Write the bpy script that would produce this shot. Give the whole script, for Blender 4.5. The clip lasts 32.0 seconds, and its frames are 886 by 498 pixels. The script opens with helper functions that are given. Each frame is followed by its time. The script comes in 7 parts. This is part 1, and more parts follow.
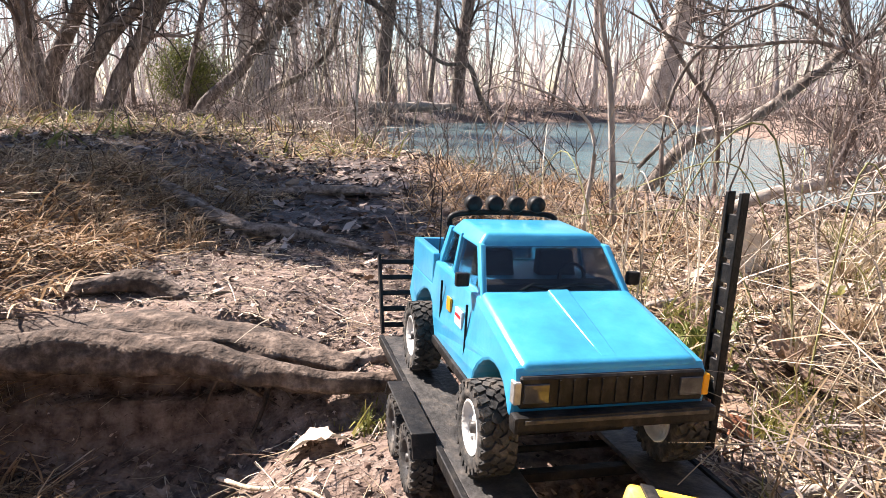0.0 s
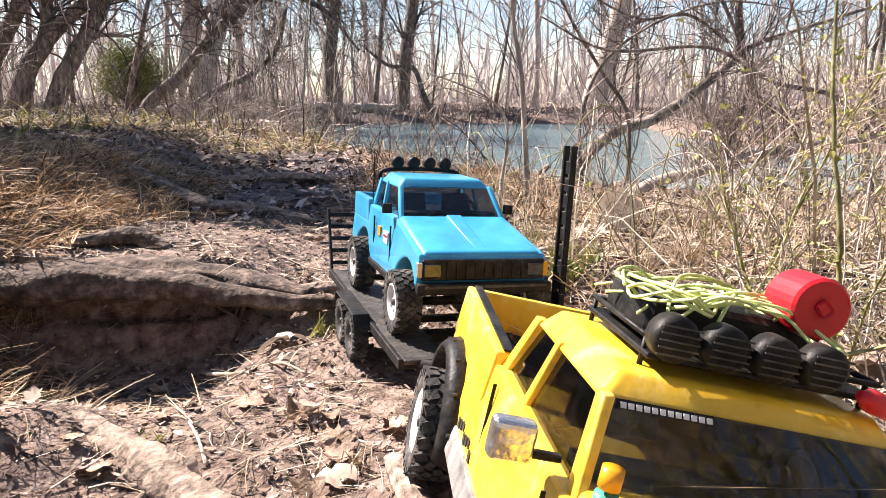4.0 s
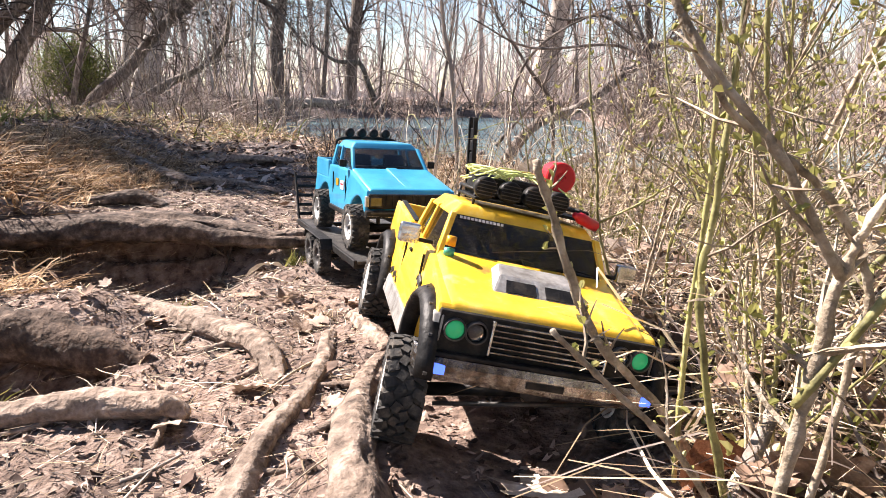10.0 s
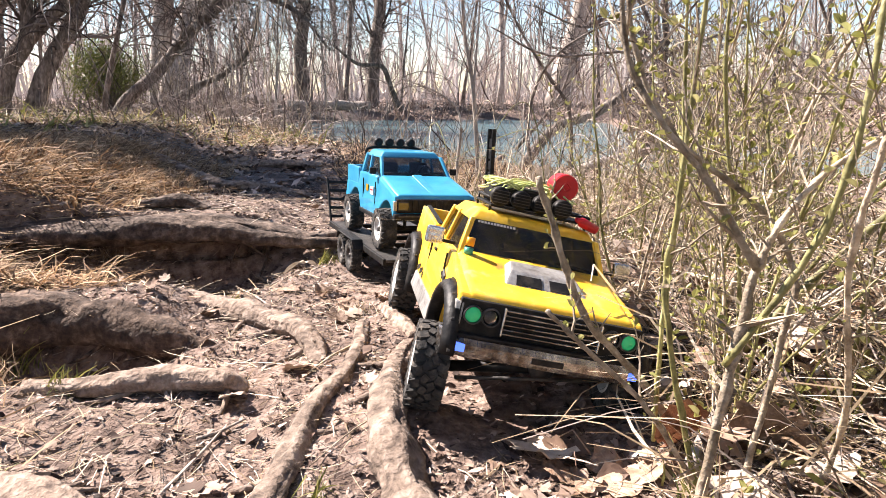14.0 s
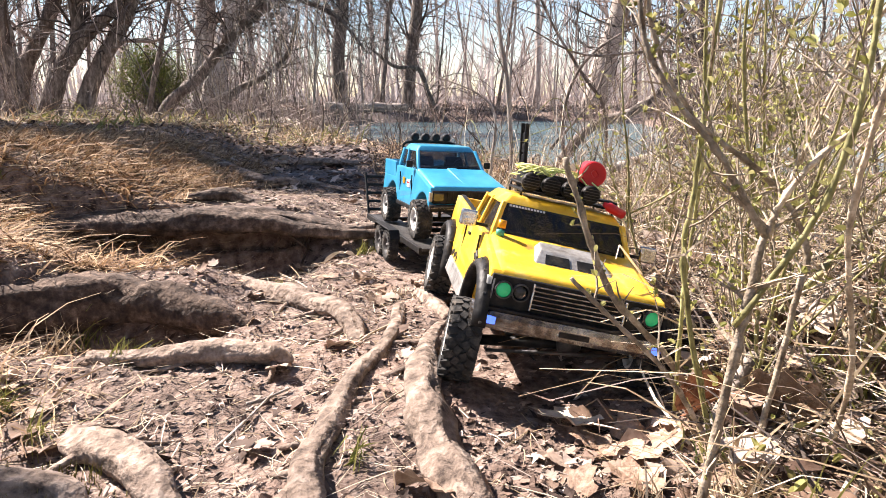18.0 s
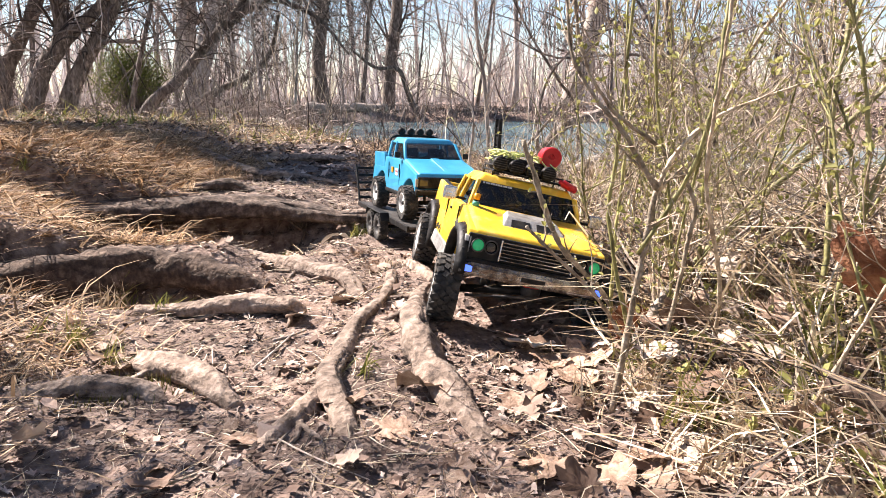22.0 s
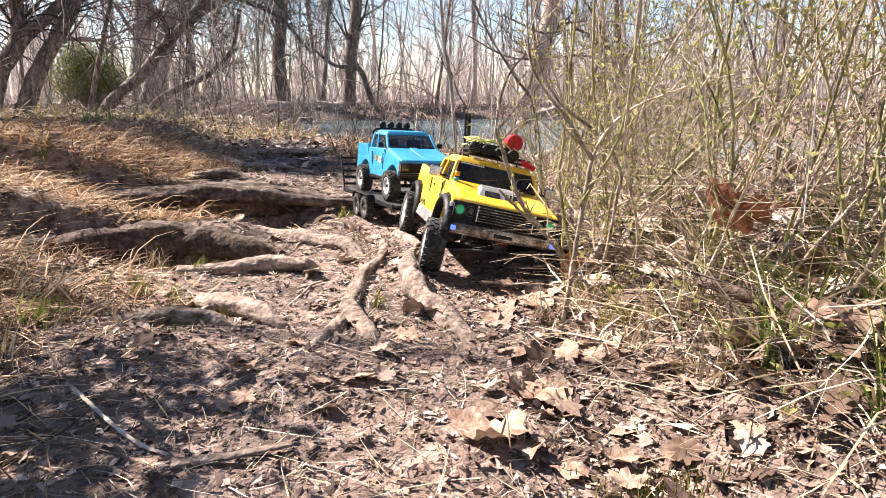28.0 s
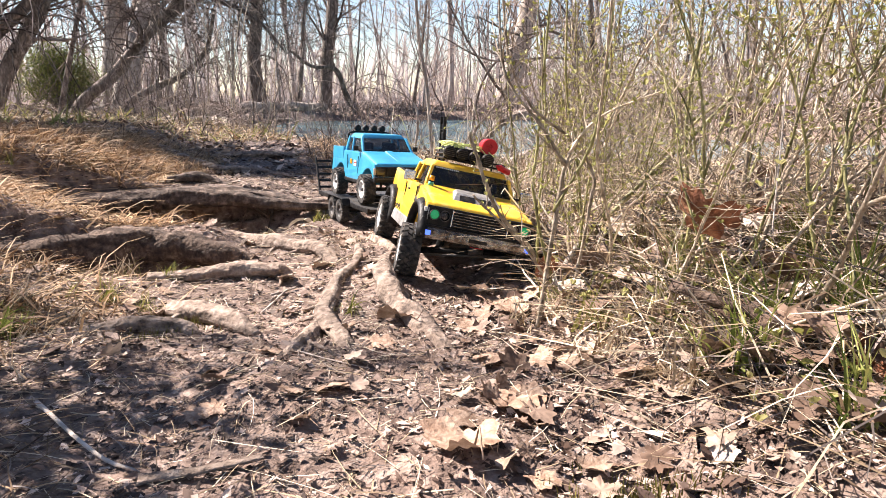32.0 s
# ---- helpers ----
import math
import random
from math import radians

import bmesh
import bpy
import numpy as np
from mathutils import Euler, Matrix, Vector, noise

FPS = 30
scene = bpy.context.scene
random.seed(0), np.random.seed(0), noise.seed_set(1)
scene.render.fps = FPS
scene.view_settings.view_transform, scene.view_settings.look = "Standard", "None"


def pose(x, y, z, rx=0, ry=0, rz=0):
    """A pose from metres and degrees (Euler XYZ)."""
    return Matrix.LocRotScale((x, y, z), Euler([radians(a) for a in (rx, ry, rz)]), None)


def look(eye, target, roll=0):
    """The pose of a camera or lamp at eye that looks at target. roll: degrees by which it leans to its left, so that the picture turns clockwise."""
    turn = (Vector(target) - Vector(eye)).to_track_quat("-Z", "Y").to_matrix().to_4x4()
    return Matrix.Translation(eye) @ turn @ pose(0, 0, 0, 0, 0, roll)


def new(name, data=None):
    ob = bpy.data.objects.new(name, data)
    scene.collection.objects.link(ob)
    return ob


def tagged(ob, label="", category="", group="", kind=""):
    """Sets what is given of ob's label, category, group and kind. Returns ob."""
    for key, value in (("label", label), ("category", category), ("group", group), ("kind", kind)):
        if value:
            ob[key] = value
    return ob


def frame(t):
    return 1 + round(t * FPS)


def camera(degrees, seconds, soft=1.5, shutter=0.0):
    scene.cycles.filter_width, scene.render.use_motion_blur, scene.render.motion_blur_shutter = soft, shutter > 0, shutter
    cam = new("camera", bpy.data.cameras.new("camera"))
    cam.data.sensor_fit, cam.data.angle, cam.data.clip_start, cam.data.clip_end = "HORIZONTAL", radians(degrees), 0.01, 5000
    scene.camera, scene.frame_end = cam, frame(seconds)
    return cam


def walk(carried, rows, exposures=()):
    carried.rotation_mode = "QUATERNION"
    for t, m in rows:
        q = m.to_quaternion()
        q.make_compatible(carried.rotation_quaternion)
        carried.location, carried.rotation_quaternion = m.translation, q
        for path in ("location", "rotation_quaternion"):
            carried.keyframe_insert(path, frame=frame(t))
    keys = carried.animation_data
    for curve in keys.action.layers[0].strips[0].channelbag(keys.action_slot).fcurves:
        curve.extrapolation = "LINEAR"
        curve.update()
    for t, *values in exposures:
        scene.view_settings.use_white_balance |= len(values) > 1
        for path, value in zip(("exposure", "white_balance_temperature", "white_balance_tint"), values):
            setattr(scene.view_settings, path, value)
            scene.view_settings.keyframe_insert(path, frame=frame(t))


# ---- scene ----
cam = camera(66.1, 32.0, soft=0.4)
METRES, EYE, TILT, LEAN, TURN = 2.0, 0.45, -12.9, 0.0, 0.0
ROWS = [
    (0.0, 0.0, 0.0, 0.0, 0.0, 0.0, -0.0),
    (0.5, 0.0007, -0.003, 0.0035, -0.91, -0.02, 0.14),
    (1.0, -0.0007, -0.0053, -0.0006, -1.46, -0.11, 0.24),
    (1.5, 0.0036, -0.0115, -0.0031, -1.99, -0.05, 0.34),
    (2.0, 0.004, -0.0314, -0.0144, -2.53, -0.01, 0.45),
    (2.5, 0.0138, -0.0662, -0.0194, -3.02, 0.1, 0.54),
    (3.0, 0.0252, -0.1111, -0.0322, -3.46, 0.19, 0.63),
    (3.5, 0.0185, -0.1518, -0.0468, -3.91, 0.21, 0.65),
    (5.5, 0.0132, -0.2946, -0.0955, -5.77, 0.04, 1.39),
    (6.0, 0.0093, -0.3285, -0.1156, -6.53, 0.03, 1.42),
    (6.5, 0.0003, -0.3489, -0.1218, -7.06, -0.09, 1.51),
    (7.0, 0.0029, -0.3786, -0.1262, -7.55, -0.12, 1.6),
    (7.5, 0.0041, -0.4041, -0.1284, -8.01, -0.08, 1.64),
    (8.0, 0.0053, -0.4193, -0.1262, -8.45, -0.15, 1.74),
    (8.5, 0.0073, -0.4297, -0.1257, -8.74, -0.18, 1.76),
    (9.0, 0.0041, -0.4326, -0.1265, -8.7, -0.21, 1.74),
    (9.5, 0.0046, -0.4322, -0.126, -8.61, -0.24, 1.77),
    (10.0, 0.0063, -0.4315, -0.1255, -8.51, -0.25, 1.77),
    (10.5, 0.0034, -0.4348, -0.1269, -8.39, -0.2, 1.74),
    (11.0, 0.0033, -0.4407, -0.127, -8.21, -0.17, 1.74),
    (11.5, 0.0054, -0.4512, -0.1248, -8.0, -0.13, 1.74),
    (12.0, 0.005, -0.48, -0.1299, -7.75, -0.07, 1.77),
    (12.5, 0.0, -0.501, -0.1386, -7.53, 0.03, 1.7),
    (13.0, -0.0026, -0.5123, -0.1386, -7.31, -0.03, 1.66),
    (13.5, -0.0038, -0.512, -0.1318, -7.09, -0.08, 1.63),
    (14.0, -0.0053, -0.5101, -0.1264, -6.76, -0.11, 1.56),
    (14.5, -0.0075, -0.5117, -0.1267, -6.41, -0.06, 1.52),
    (16.5, -0.0079, -0.5132, -0.1281, -4.86, -0.01, 1.42),
    (17.0, -0.0091, -0.52, -0.1327, -4.51, 0.06, 1.32),
    (17.5, -0.0064, -0.5288, -0.1399, -4.18, 0.14, 1.2),
    (18.0, -0.008, -0.5406, -0.1431, -3.85, 0.17, 1.14),
    (18.5, -0.0046, -0.5666, -0.1465, -3.72, 0.21, 1.08),
    (19.0, -0.0049, -0.592, -0.1515, -3.89, 0.3, 1.13),
    (19.5, -0.0099, -0.6028, -0.1532, -4.1, 0.21, 1.17),
    (20.0, -0.0163, -0.6101, -0.1538, -4.35, 0.14, 1.1),
    (20.5, -0.0183, -0.6207, -0.1572, -4.57, 0.14, 1.21),
    (21.0, -0.0188, -0.6397, -0.1638, -4.84, 0.22, 1.29),
    (21.5, -0.0241, -0.66, -0.1745, -5.16, 0.26, 1.35),
    (22.0, -0.0243, -0.6723, -0.1761, -5.51, 0.2, 1.44),
    (22.5, -0.0246, -0.6872, -0.18, -5.83, 0.14, 1.52),
    (23.0, -0.0174, -0.7164, -0.1891, -6.15, 0.16, 1.66),
    (23.5, -0.024, -0.7574, -0.2039, -6.43, 0.21, 1.7),
    (24.0, -0.0257, -0.8044, -0.2171, -6.72, 0.23, 1.83),
    (24.5, -0.0361, -0.8365, -0.2265, -7.02, 0.17, 1.91),
    (25.0, -0.0421, -0.852, -0.2288, -7.27, 0.09, 1.92),
    (25.5, -0.0586, -0.8493, -0.2288, -7.51, -0.06, 1.95),
    (27.5, -0.0768, -0.8455, -0.2209, -8.61, -0.06, 2.19),
    (28.0, -0.0773, -0.8421, -0.2156, -8.89, -0.06, 2.23),
    (28.5, -0.078, -0.8419, -0.2151, -9.17, -0.06, 2.28),
    (29.0, -0.0767, -0.8388, -0.2126, -9.44, -0.09, 2.34),
    (29.5, -0.0759, -0.8379, -0.2124, -9.69, -0.07, 2.38),
    (30.0, -0.0753, -0.8381, -0.2137, -9.91, -0.07, 2.42),
    (30.5, -0.0741, -0.8393, -0.2159, -10.13, -0.05, 2.46),
    (31.0, -0.0726, -0.8391, -0.2145, -10.34, -0.07, 2.5),
    (31.5, -0.0733, -0.8387, -0.2123, -10.53, -0.07, 2.53),
    (32.0, -0.0726, -0.8396, -0.2104, -10.72, -0.09, 2.57),
]
walk(cam, [(t, pose(0, 0, EYE, TILT, LEAN, TURN) @ pose(METRES * x, METRES * y, METRES * z, 90 + pitch, roll, yaw)) for t, x, y, z, yaw, pitch, roll in ROWS])

# ---- light ----
TO_SUN = Vector((-0.84, 0.64, 1.05)).normalized()
world = bpy.data.worlds.new("sky")
scene.world = world
world.use_nodes = True
wn = world.node_tree
sky = wn.nodes.new("ShaderNodeTexSky")
sky.sky_type = "NISHITA"
sky.sun_disc = False
sky.sun_elevation = math.asin(TO_SUN.z)
sky.sun_rotation = math.atan2(TO_SUN.x, TO_SUN.y) % (2 * math.pi)
sky.dust_density, sky.ozone_density = 0.0, 2.0
wn.links.new(sky.outputs[0], wn.nodes["Background"].inputs[0])
wn.nodes["Background"].inputs[1].default_value = 0.05
sun = new("sun", bpy.data.lights.new("sun", "SUN"))
sun.data.energy, sun.data.angle, sun.data.color = 5.0, radians(0.5), (1.0, 0.955, 0.89)
sun.matrix_world = look(TO_SUN * 30, (0, 0, 0))
scene.view_settings.exposure = 1.87
scene.view_settings.use_white_balance = True
scene.view_settings.white_balance_temperature, scene.view_settings.white_balance_tint = 6850, 18

# ---- materials ----


def mat(name, cols, scale=30.0, rough=0.8, bump=0.3, metallic=0.0, island=False, obvar=0.0, big=0.35, coat=0.0,
        stretch=None, spec=0.4, thin=0.0, bscale=3.0):
    """A surface of several colours mixed by fine and coarse noise, with relief."""
    m = bpy.data.materials.new(name)
    m.use_nodes = True
    nt = m.node_tree
    p = nt.nodes["Principled BSDF"]
    tc = nt.nodes.new("ShaderNodeTexCoord")
    src = tc.outputs["Object"]
    if stretch:
        mp = nt.nodes.new("ShaderNodeMapping")
        mp.inputs["Scale"].default_value = stretch
        nt.links.new(src, mp.inputs[0])
        src = mp.outputs[0]
    n1 = nt.nodes.new("ShaderNodeTexNoise")
    n1.inputs["Scale"].default_value, n1.inputs["Detail"].default_value = scale, 8
    n1.inputs["Roughness"].default_value = 0.65
    nt.links.new(src, n1.inputs["Vector"])
    fac = n1.outputs["Fac"]
    if island:
        g = nt.nodes.new("ShaderNodeNewGeometry")
        mx = nt.nodes.new("ShaderNodeMix")
        mx.inputs[0].default_value = 0.75
        nt.links.new(fac, mx.inputs[2])
        nt.links.new(g.outputs["Random Per Island"], mx.inputs[3])
        fac = mx.outputs[0]
        lo, hi = 0.12, 0.88
    else:
        lo, hi = 0.32, 0.68
    ramp = nt.nodes.new("ShaderNodeValToRGB")
    el = ramp.color_ramp.elements
    for i, c in enumerate(cols):
        pos = lo + (hi - lo) * i / max(1, len(cols) - 1)
        e = el[i] if i < 2 else el.new(pos)
        e.position, e.color = pos, (*c, 1)
    nt.links.new(fac, ramp.inputs[0])
    n2 = nt.nodes.new("ShaderNodeTexNoise")
    n2.inputs["Scale"].default_value, n2.inputs["Detail"].default_value = scale * 0.13, 4
    nt.links.new(src, n2.inputs["Vector"])
    mr = nt.nodes.new("ShaderNodeMapRange")
    mr.inputs["From Min"].default_value, mr.inputs["From Max"].default_value = 0.3, 0.7
    mr.inputs["To Min"].default_value, mr.inputs["To Max"].default_value = 1 - big, 1 + big * 0.6
    nt.links.new(n2.outputs["Fac"], mr.inputs[0])
    val = mr.outputs[0]
    if obvar:
        oi = nt.nodes.new("ShaderNodeObjectInfo")
        m2 = nt.nodes.new("ShaderNodeMapRange")
        m2.inputs["To Min"].default_value, m2.inputs["To Max"].default_value = 1 - obvar, 1 + obvar
        nt.links.new(oi.outputs["Random"], m2.inputs[0])
        mm = nt.nodes.new("ShaderNodeMath")
        mm.operation = "MULTIPLY"
        nt.links.new(val, mm.inputs[0])
        nt.links.new(m2.outputs[0], mm.inputs[1])
        val = mm.outputs[0]
    hs = nt.nodes.new("ShaderNodeHueSaturation")
    nt.links.new(ramp.outputs[0], hs.inputs["Color"])
    nt.links.new(val, hs.inputs["Value"])
    nt.links.new(hs.outputs[0], p.inputs["Base Color"])
    p.inputs["Roughness"].default_value, p.inputs["Metallic"].default_value = rough, metallic
    p.inputs["Specular IOR Level"].default_value = spec
    p.inputs["Coat Weight"].default_value = coat
    if bump:
        n3 = nt.nodes.new("ShaderNodeTexNoise")
        n3.inputs["Scale"].default_value, n3.inputs["Detail"].default_value = scale * bscale, 6
        nt.links.new(src, n3.inputs["Vector"])
        b = nt.nodes.new("ShaderNodeBump")
        b.inputs["Strength"].default_value, b.inputs["Distance"].default_value = bump, 0.3 / scale
        nt.links.new(n3.outputs["Fac"], b.inputs["Height"])
        nt.links.new(b.outputs[0], p.inputs["Normal"])
    if thin:
        out = nt.nodes["Material Output"]
        tr = nt.nodes.new("ShaderNodeBsdfTranslucent")
        nt.links.new(hs.outputs[0], tr.inputs[0])
        ms = nt.nodes.new("ShaderNodeMixShader")
        ms.inputs[0].default_value = thin
        nt.links.new(p.outputs[0], ms.inputs[1])
        nt.links.new(tr.outputs[0], ms.inputs[2])
        nt.links.new(ms.outputs[0], out.inputs[0])
    return m


def darker_patches(m, y0, y1):
    """Ragged patches from y0 on, around x -0.75: darker and a little shiny."""
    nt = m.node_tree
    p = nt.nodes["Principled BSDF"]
    # the base colour before it is darkened
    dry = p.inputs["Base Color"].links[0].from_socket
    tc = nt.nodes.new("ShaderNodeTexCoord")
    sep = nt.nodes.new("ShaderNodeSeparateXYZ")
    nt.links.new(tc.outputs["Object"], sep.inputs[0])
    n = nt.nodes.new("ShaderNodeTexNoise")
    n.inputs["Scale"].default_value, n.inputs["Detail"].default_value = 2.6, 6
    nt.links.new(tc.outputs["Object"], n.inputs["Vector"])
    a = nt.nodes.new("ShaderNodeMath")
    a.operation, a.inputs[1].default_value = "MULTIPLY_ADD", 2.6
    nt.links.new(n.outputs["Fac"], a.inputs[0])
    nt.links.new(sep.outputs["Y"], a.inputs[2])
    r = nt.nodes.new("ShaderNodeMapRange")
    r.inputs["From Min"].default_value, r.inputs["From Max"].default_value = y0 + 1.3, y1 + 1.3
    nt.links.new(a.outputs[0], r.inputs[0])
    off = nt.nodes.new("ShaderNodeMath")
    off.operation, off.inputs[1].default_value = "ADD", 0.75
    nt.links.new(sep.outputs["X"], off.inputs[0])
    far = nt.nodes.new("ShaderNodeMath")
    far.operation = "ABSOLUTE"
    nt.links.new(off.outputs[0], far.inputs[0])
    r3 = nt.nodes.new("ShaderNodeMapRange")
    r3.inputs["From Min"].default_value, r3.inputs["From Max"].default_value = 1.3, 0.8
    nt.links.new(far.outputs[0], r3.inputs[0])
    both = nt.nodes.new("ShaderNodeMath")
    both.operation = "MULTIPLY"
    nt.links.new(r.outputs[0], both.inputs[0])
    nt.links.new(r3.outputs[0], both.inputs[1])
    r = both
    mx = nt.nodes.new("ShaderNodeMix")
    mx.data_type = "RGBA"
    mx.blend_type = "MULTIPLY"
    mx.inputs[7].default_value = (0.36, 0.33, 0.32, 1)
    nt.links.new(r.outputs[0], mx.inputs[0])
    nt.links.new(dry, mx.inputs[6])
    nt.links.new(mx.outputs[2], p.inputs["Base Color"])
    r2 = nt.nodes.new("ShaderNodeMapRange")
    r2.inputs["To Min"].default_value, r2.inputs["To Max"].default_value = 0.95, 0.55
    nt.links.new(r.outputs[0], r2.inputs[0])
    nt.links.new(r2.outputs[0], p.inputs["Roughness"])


def glow(name, col, strength):
    m = mat(name, [col, col], 40, 0.2, 0)
    p = m.node_tree.nodes["Principled BSDF"]
    p.inputs["Emission Color"].default_value, p.inputs["Emission Strength"].default_value = (*col, 1), strength
    return m


def glass(name, col, rough=0.04):
    m = mat(name, [col, tuple(c * 0.8 for c in col)], 60, rough, 0)
    m.node_tree.nodes["Principled BSDF"].inputs["Transmission Weight"].default_value = 1.0
    return m


M_SOIL = mat("soil", [(0.04, 0.022, 0.016), (0.20, 0.138, 0.108), (0.345, 0.262, 0.216)], 26, 0.95, 0.9, big=0.35, bscale=4)
darker_patches(M_SOIL, 1.5, 2.1)
M_ROOT = mat("root_bark", [(0.04, 0.026, 0.019), (0.225, 0.165, 0.126), (0.40, 0.318, 0.258)], 38, 0.9, 1.0, obvar=0.12, bscale=2)
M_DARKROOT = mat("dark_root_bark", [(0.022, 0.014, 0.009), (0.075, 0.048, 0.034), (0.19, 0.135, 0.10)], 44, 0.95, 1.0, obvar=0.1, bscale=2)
# earth brown, darkened further to stand in for the ledge's shaded front
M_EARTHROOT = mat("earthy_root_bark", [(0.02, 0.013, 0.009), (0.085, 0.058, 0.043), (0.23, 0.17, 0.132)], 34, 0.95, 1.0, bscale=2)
M_BARK = mat("grey_bark", [(0.17, 0.14, 0.12), (0.38, 0.33, 0.295), (0.60, 0.54, 0.485)], 16, 0.95, 1.0, obvar=0.3, stretch=(1, 1, 0.3))
M_DARKBARK = mat("dark_bark", [(0.05, 0.039, 0.031), (0.165, 0.134, 0.112), (0.40, 0.34, 0.295)], 18, 0.95, 1.0, obvar=0.2, stretch=(1, 1, 0.3))
M_TWIG = mat("twig", [(0.10, 0.07, 0.056), (0.29, 0.225, 0.19), (0.52, 0.435, 0.38)], 12, 0.9, 0.2, island=True)
M_DARKTWIG = mat("dark_twig", [(0.035, 0.026, 0.021), (0.12, 0.093, 0.077), (0.30, 0.245, 0.21)], 12, 0.9, 0.2, island=True)
# distance haze put into the colour: paler than real twigs
M_HAZETWIG = mat("haze_twig", [(0.42, 0.36, 0.325), (0.62, 0.55, 0.505), (0.80, 0.74, 0.69)], 3, 0.95, 0.0, island=True)
M_STEM = mat("green_stem", [(0.09, 0.08, 0.028), (0.22, 0.205, 0.075), (0.40, 0.365, 0.18)], 30, 0.6, 0.3, obvar=0.3)
M_BROWNSTEM = mat("brown_stem", [(0.11, 0.082, 0.055), (0.36, 0.285, 0.20), (0.62, 0.53, 0.42)], 45, 0.75, 0.6, obvar=0.3)
M_BUD = mat("young_leaf", [(0.2, 0.205, 0.05), (0.36, 0.35, 0.11), (0.54, 0.50, 0.23)], 30, 0.6, 0, island=True, thin=0.3)
M_LEAF = mat("dry_leaf", [(0.15, 0.08, 0.048), (0.29, 0.19, 0.13), (0.44, 0.325, 0.245)], 4.5, 0.7, 0.25, obvar=0.32, thin=0.12)
M_RUSTLEAF = mat("rusty_leaf", [(0.10, 0.035, 0.018), (0.24, 0.09, 0.045), (0.36, 0.17, 0.09)], 5, 0.7, 0.3, thin=0.15)
M_PALELEAF = mat("bleached_leaf", [(0.42, 0.32, 0.23), (0.62, 0.51, 0.40), (0.72, 0.62, 0.51)], 5, 0.7, 0.25, thin=0.1)
# the darkest tones also stand in for shaded gaps between flakes
M_LITTER = mat("leaf_litter", [(0.018, 0.01, 0.007), (0.09, 0.052, 0.037), (0.27, 0.185, 0.142), (0.54, 0.43, 0.36)], 40, 0.85, 0.2, island=True)
M_STRAW = mat("straw", [(0.10, 0.06, 0.035), (0.42, 0.31, 0.19), (0.78, 0.68, 0.52)], 30, 0.8, 0, island=True, thin=0.15)
M_BANKSTRAW = mat("brown_straw", [(0.055, 0.027, 0.013), (0.33, 0.20, 0.105), (0.66, 0.48, 0.30)], 30, 0.8, 0, island=True, thin=0.15)
M_GRASS = mat("grass", [(0.10, 0.12, 0.025), (0.22, 0.225, 0.055), (0.42, 0.38, 0.13)], 30, 0.65, 0, island=True, thin=0.25)
M_FRESH = mat("fresh_grass", [(0.08, 0.12, 0.02), (0.20, 0.25, 0.05), (0.40, 0.40, 0.12)], 30, 0.55, 0, island=True, thin=0.3)
M_EVERGREEN = mat("evergreen", [(0.06, 0.085, 0.018), (0.17, 0.20, 0.045), (0.32, 0.34, 0.10)], 10, 0.6, 0, island=True, thin=0.15)
M_LENS = mat("dark_lens", [(0.03, 0.03, 0.032), (0.07, 0.07, 0.072)], 60, 0.1, 0.0, coat=0.6)
M_MOSS = mat("moss", [(0.12, 0.12, 0.025), (0.24, 0.2, 0.05)], 80, 0.95, 0.8)
M_YELLOW = mat("yellow_paint", [(0.48, 0.22, 0.06), (0.83, 0.475, 0.03), (0.87, 0.53, 0.045), (0.88, 0.63, 0.17)], 22, 0.34, 0.04, coat=0.4, big=0.12)
M_BLUE = mat("blue_paint", [(0.025, 0.23, 0.41), (0.032, 0.295, 0.50), (0.055, 0.345, 0.54)], 14, 0.3, 0.04, coat=0.4, big=0.12)
M_SILVER = mat("scuffed_silver", [(0.22, 0.20, 0.18), (0.38, 0.365, 0.345), (0.50, 0.485, 0.465)], 60, 0.42, 0.2, metallic=0.5)
M_CHROME = mat("bright_chrome", [(0.45, 0.42, 0.38), (0.70, 0.68, 0.66), (0.85, 0.84, 0.82)], 30, 0.25, 0.2, metallic=0.9)
M_MUDCHROME = mat("muddy_chrome", [(0.05, 0.04, 0.032), (0.16, 0.13, 0.11), (0.36, 0.345, 0.33), (0.60, 0.59, 0.58)], 34, 0.24, 0.35, metallic=0.85)
M_BLACK = mat("black_plastic", [(0.006, 0.006, 0.007), (0.013, 0.0125, 0.0125), (0.04, 0.035, 0.03)], 40, 0.5, 0.2, spec=0.18)
M_RUBBER = mat("dusty_rubber", [(0.018, 0.018, 0.018), (0.04, 0.038, 0.035), (0.13, 0.11, 0.09)], 55, 0.85, 0.4)
M_WHITE = mat("white_rim", [(0.5, 0.49, 0.46), (0.74, 0.73, 0.7)], 60, 0.5, 0.1)
M_STEEL = mat("dark_steel", [(0.03, 0.029, 0.028), (0.065, 0.062, 0.06), (0.13, 0.115, 0.10)], 40, 0.5, 0.3, metallic=0.35)
M_RED = mat("red_plastic", [(0.55, 0.012, 0.02), (0.66, 0.02, 0.03)], 30, 0.4, 0.05)
M_LIME = mat("lime_cord", [(0.46, 0.52, 0.16), (0.66, 0.70, 0.32)], 90, 0.7, 0.3)
M_ORANGE = mat("orange_plastic", [(0.75, 0.30, 0.01), (0.8, 0.38, 0.02)], 40, 0.3, 0)
M_TEAL = mat("teal_plastic", [(0.05, 0.32, 0.24), (0.08, 0.38, 0.28)], 40, 0.35, 0)
M_PALE = mat("pale_print", [(0.6, 0.6, 0.6), (0.72, 0.72, 0.72)], 80, 0.5, 0)
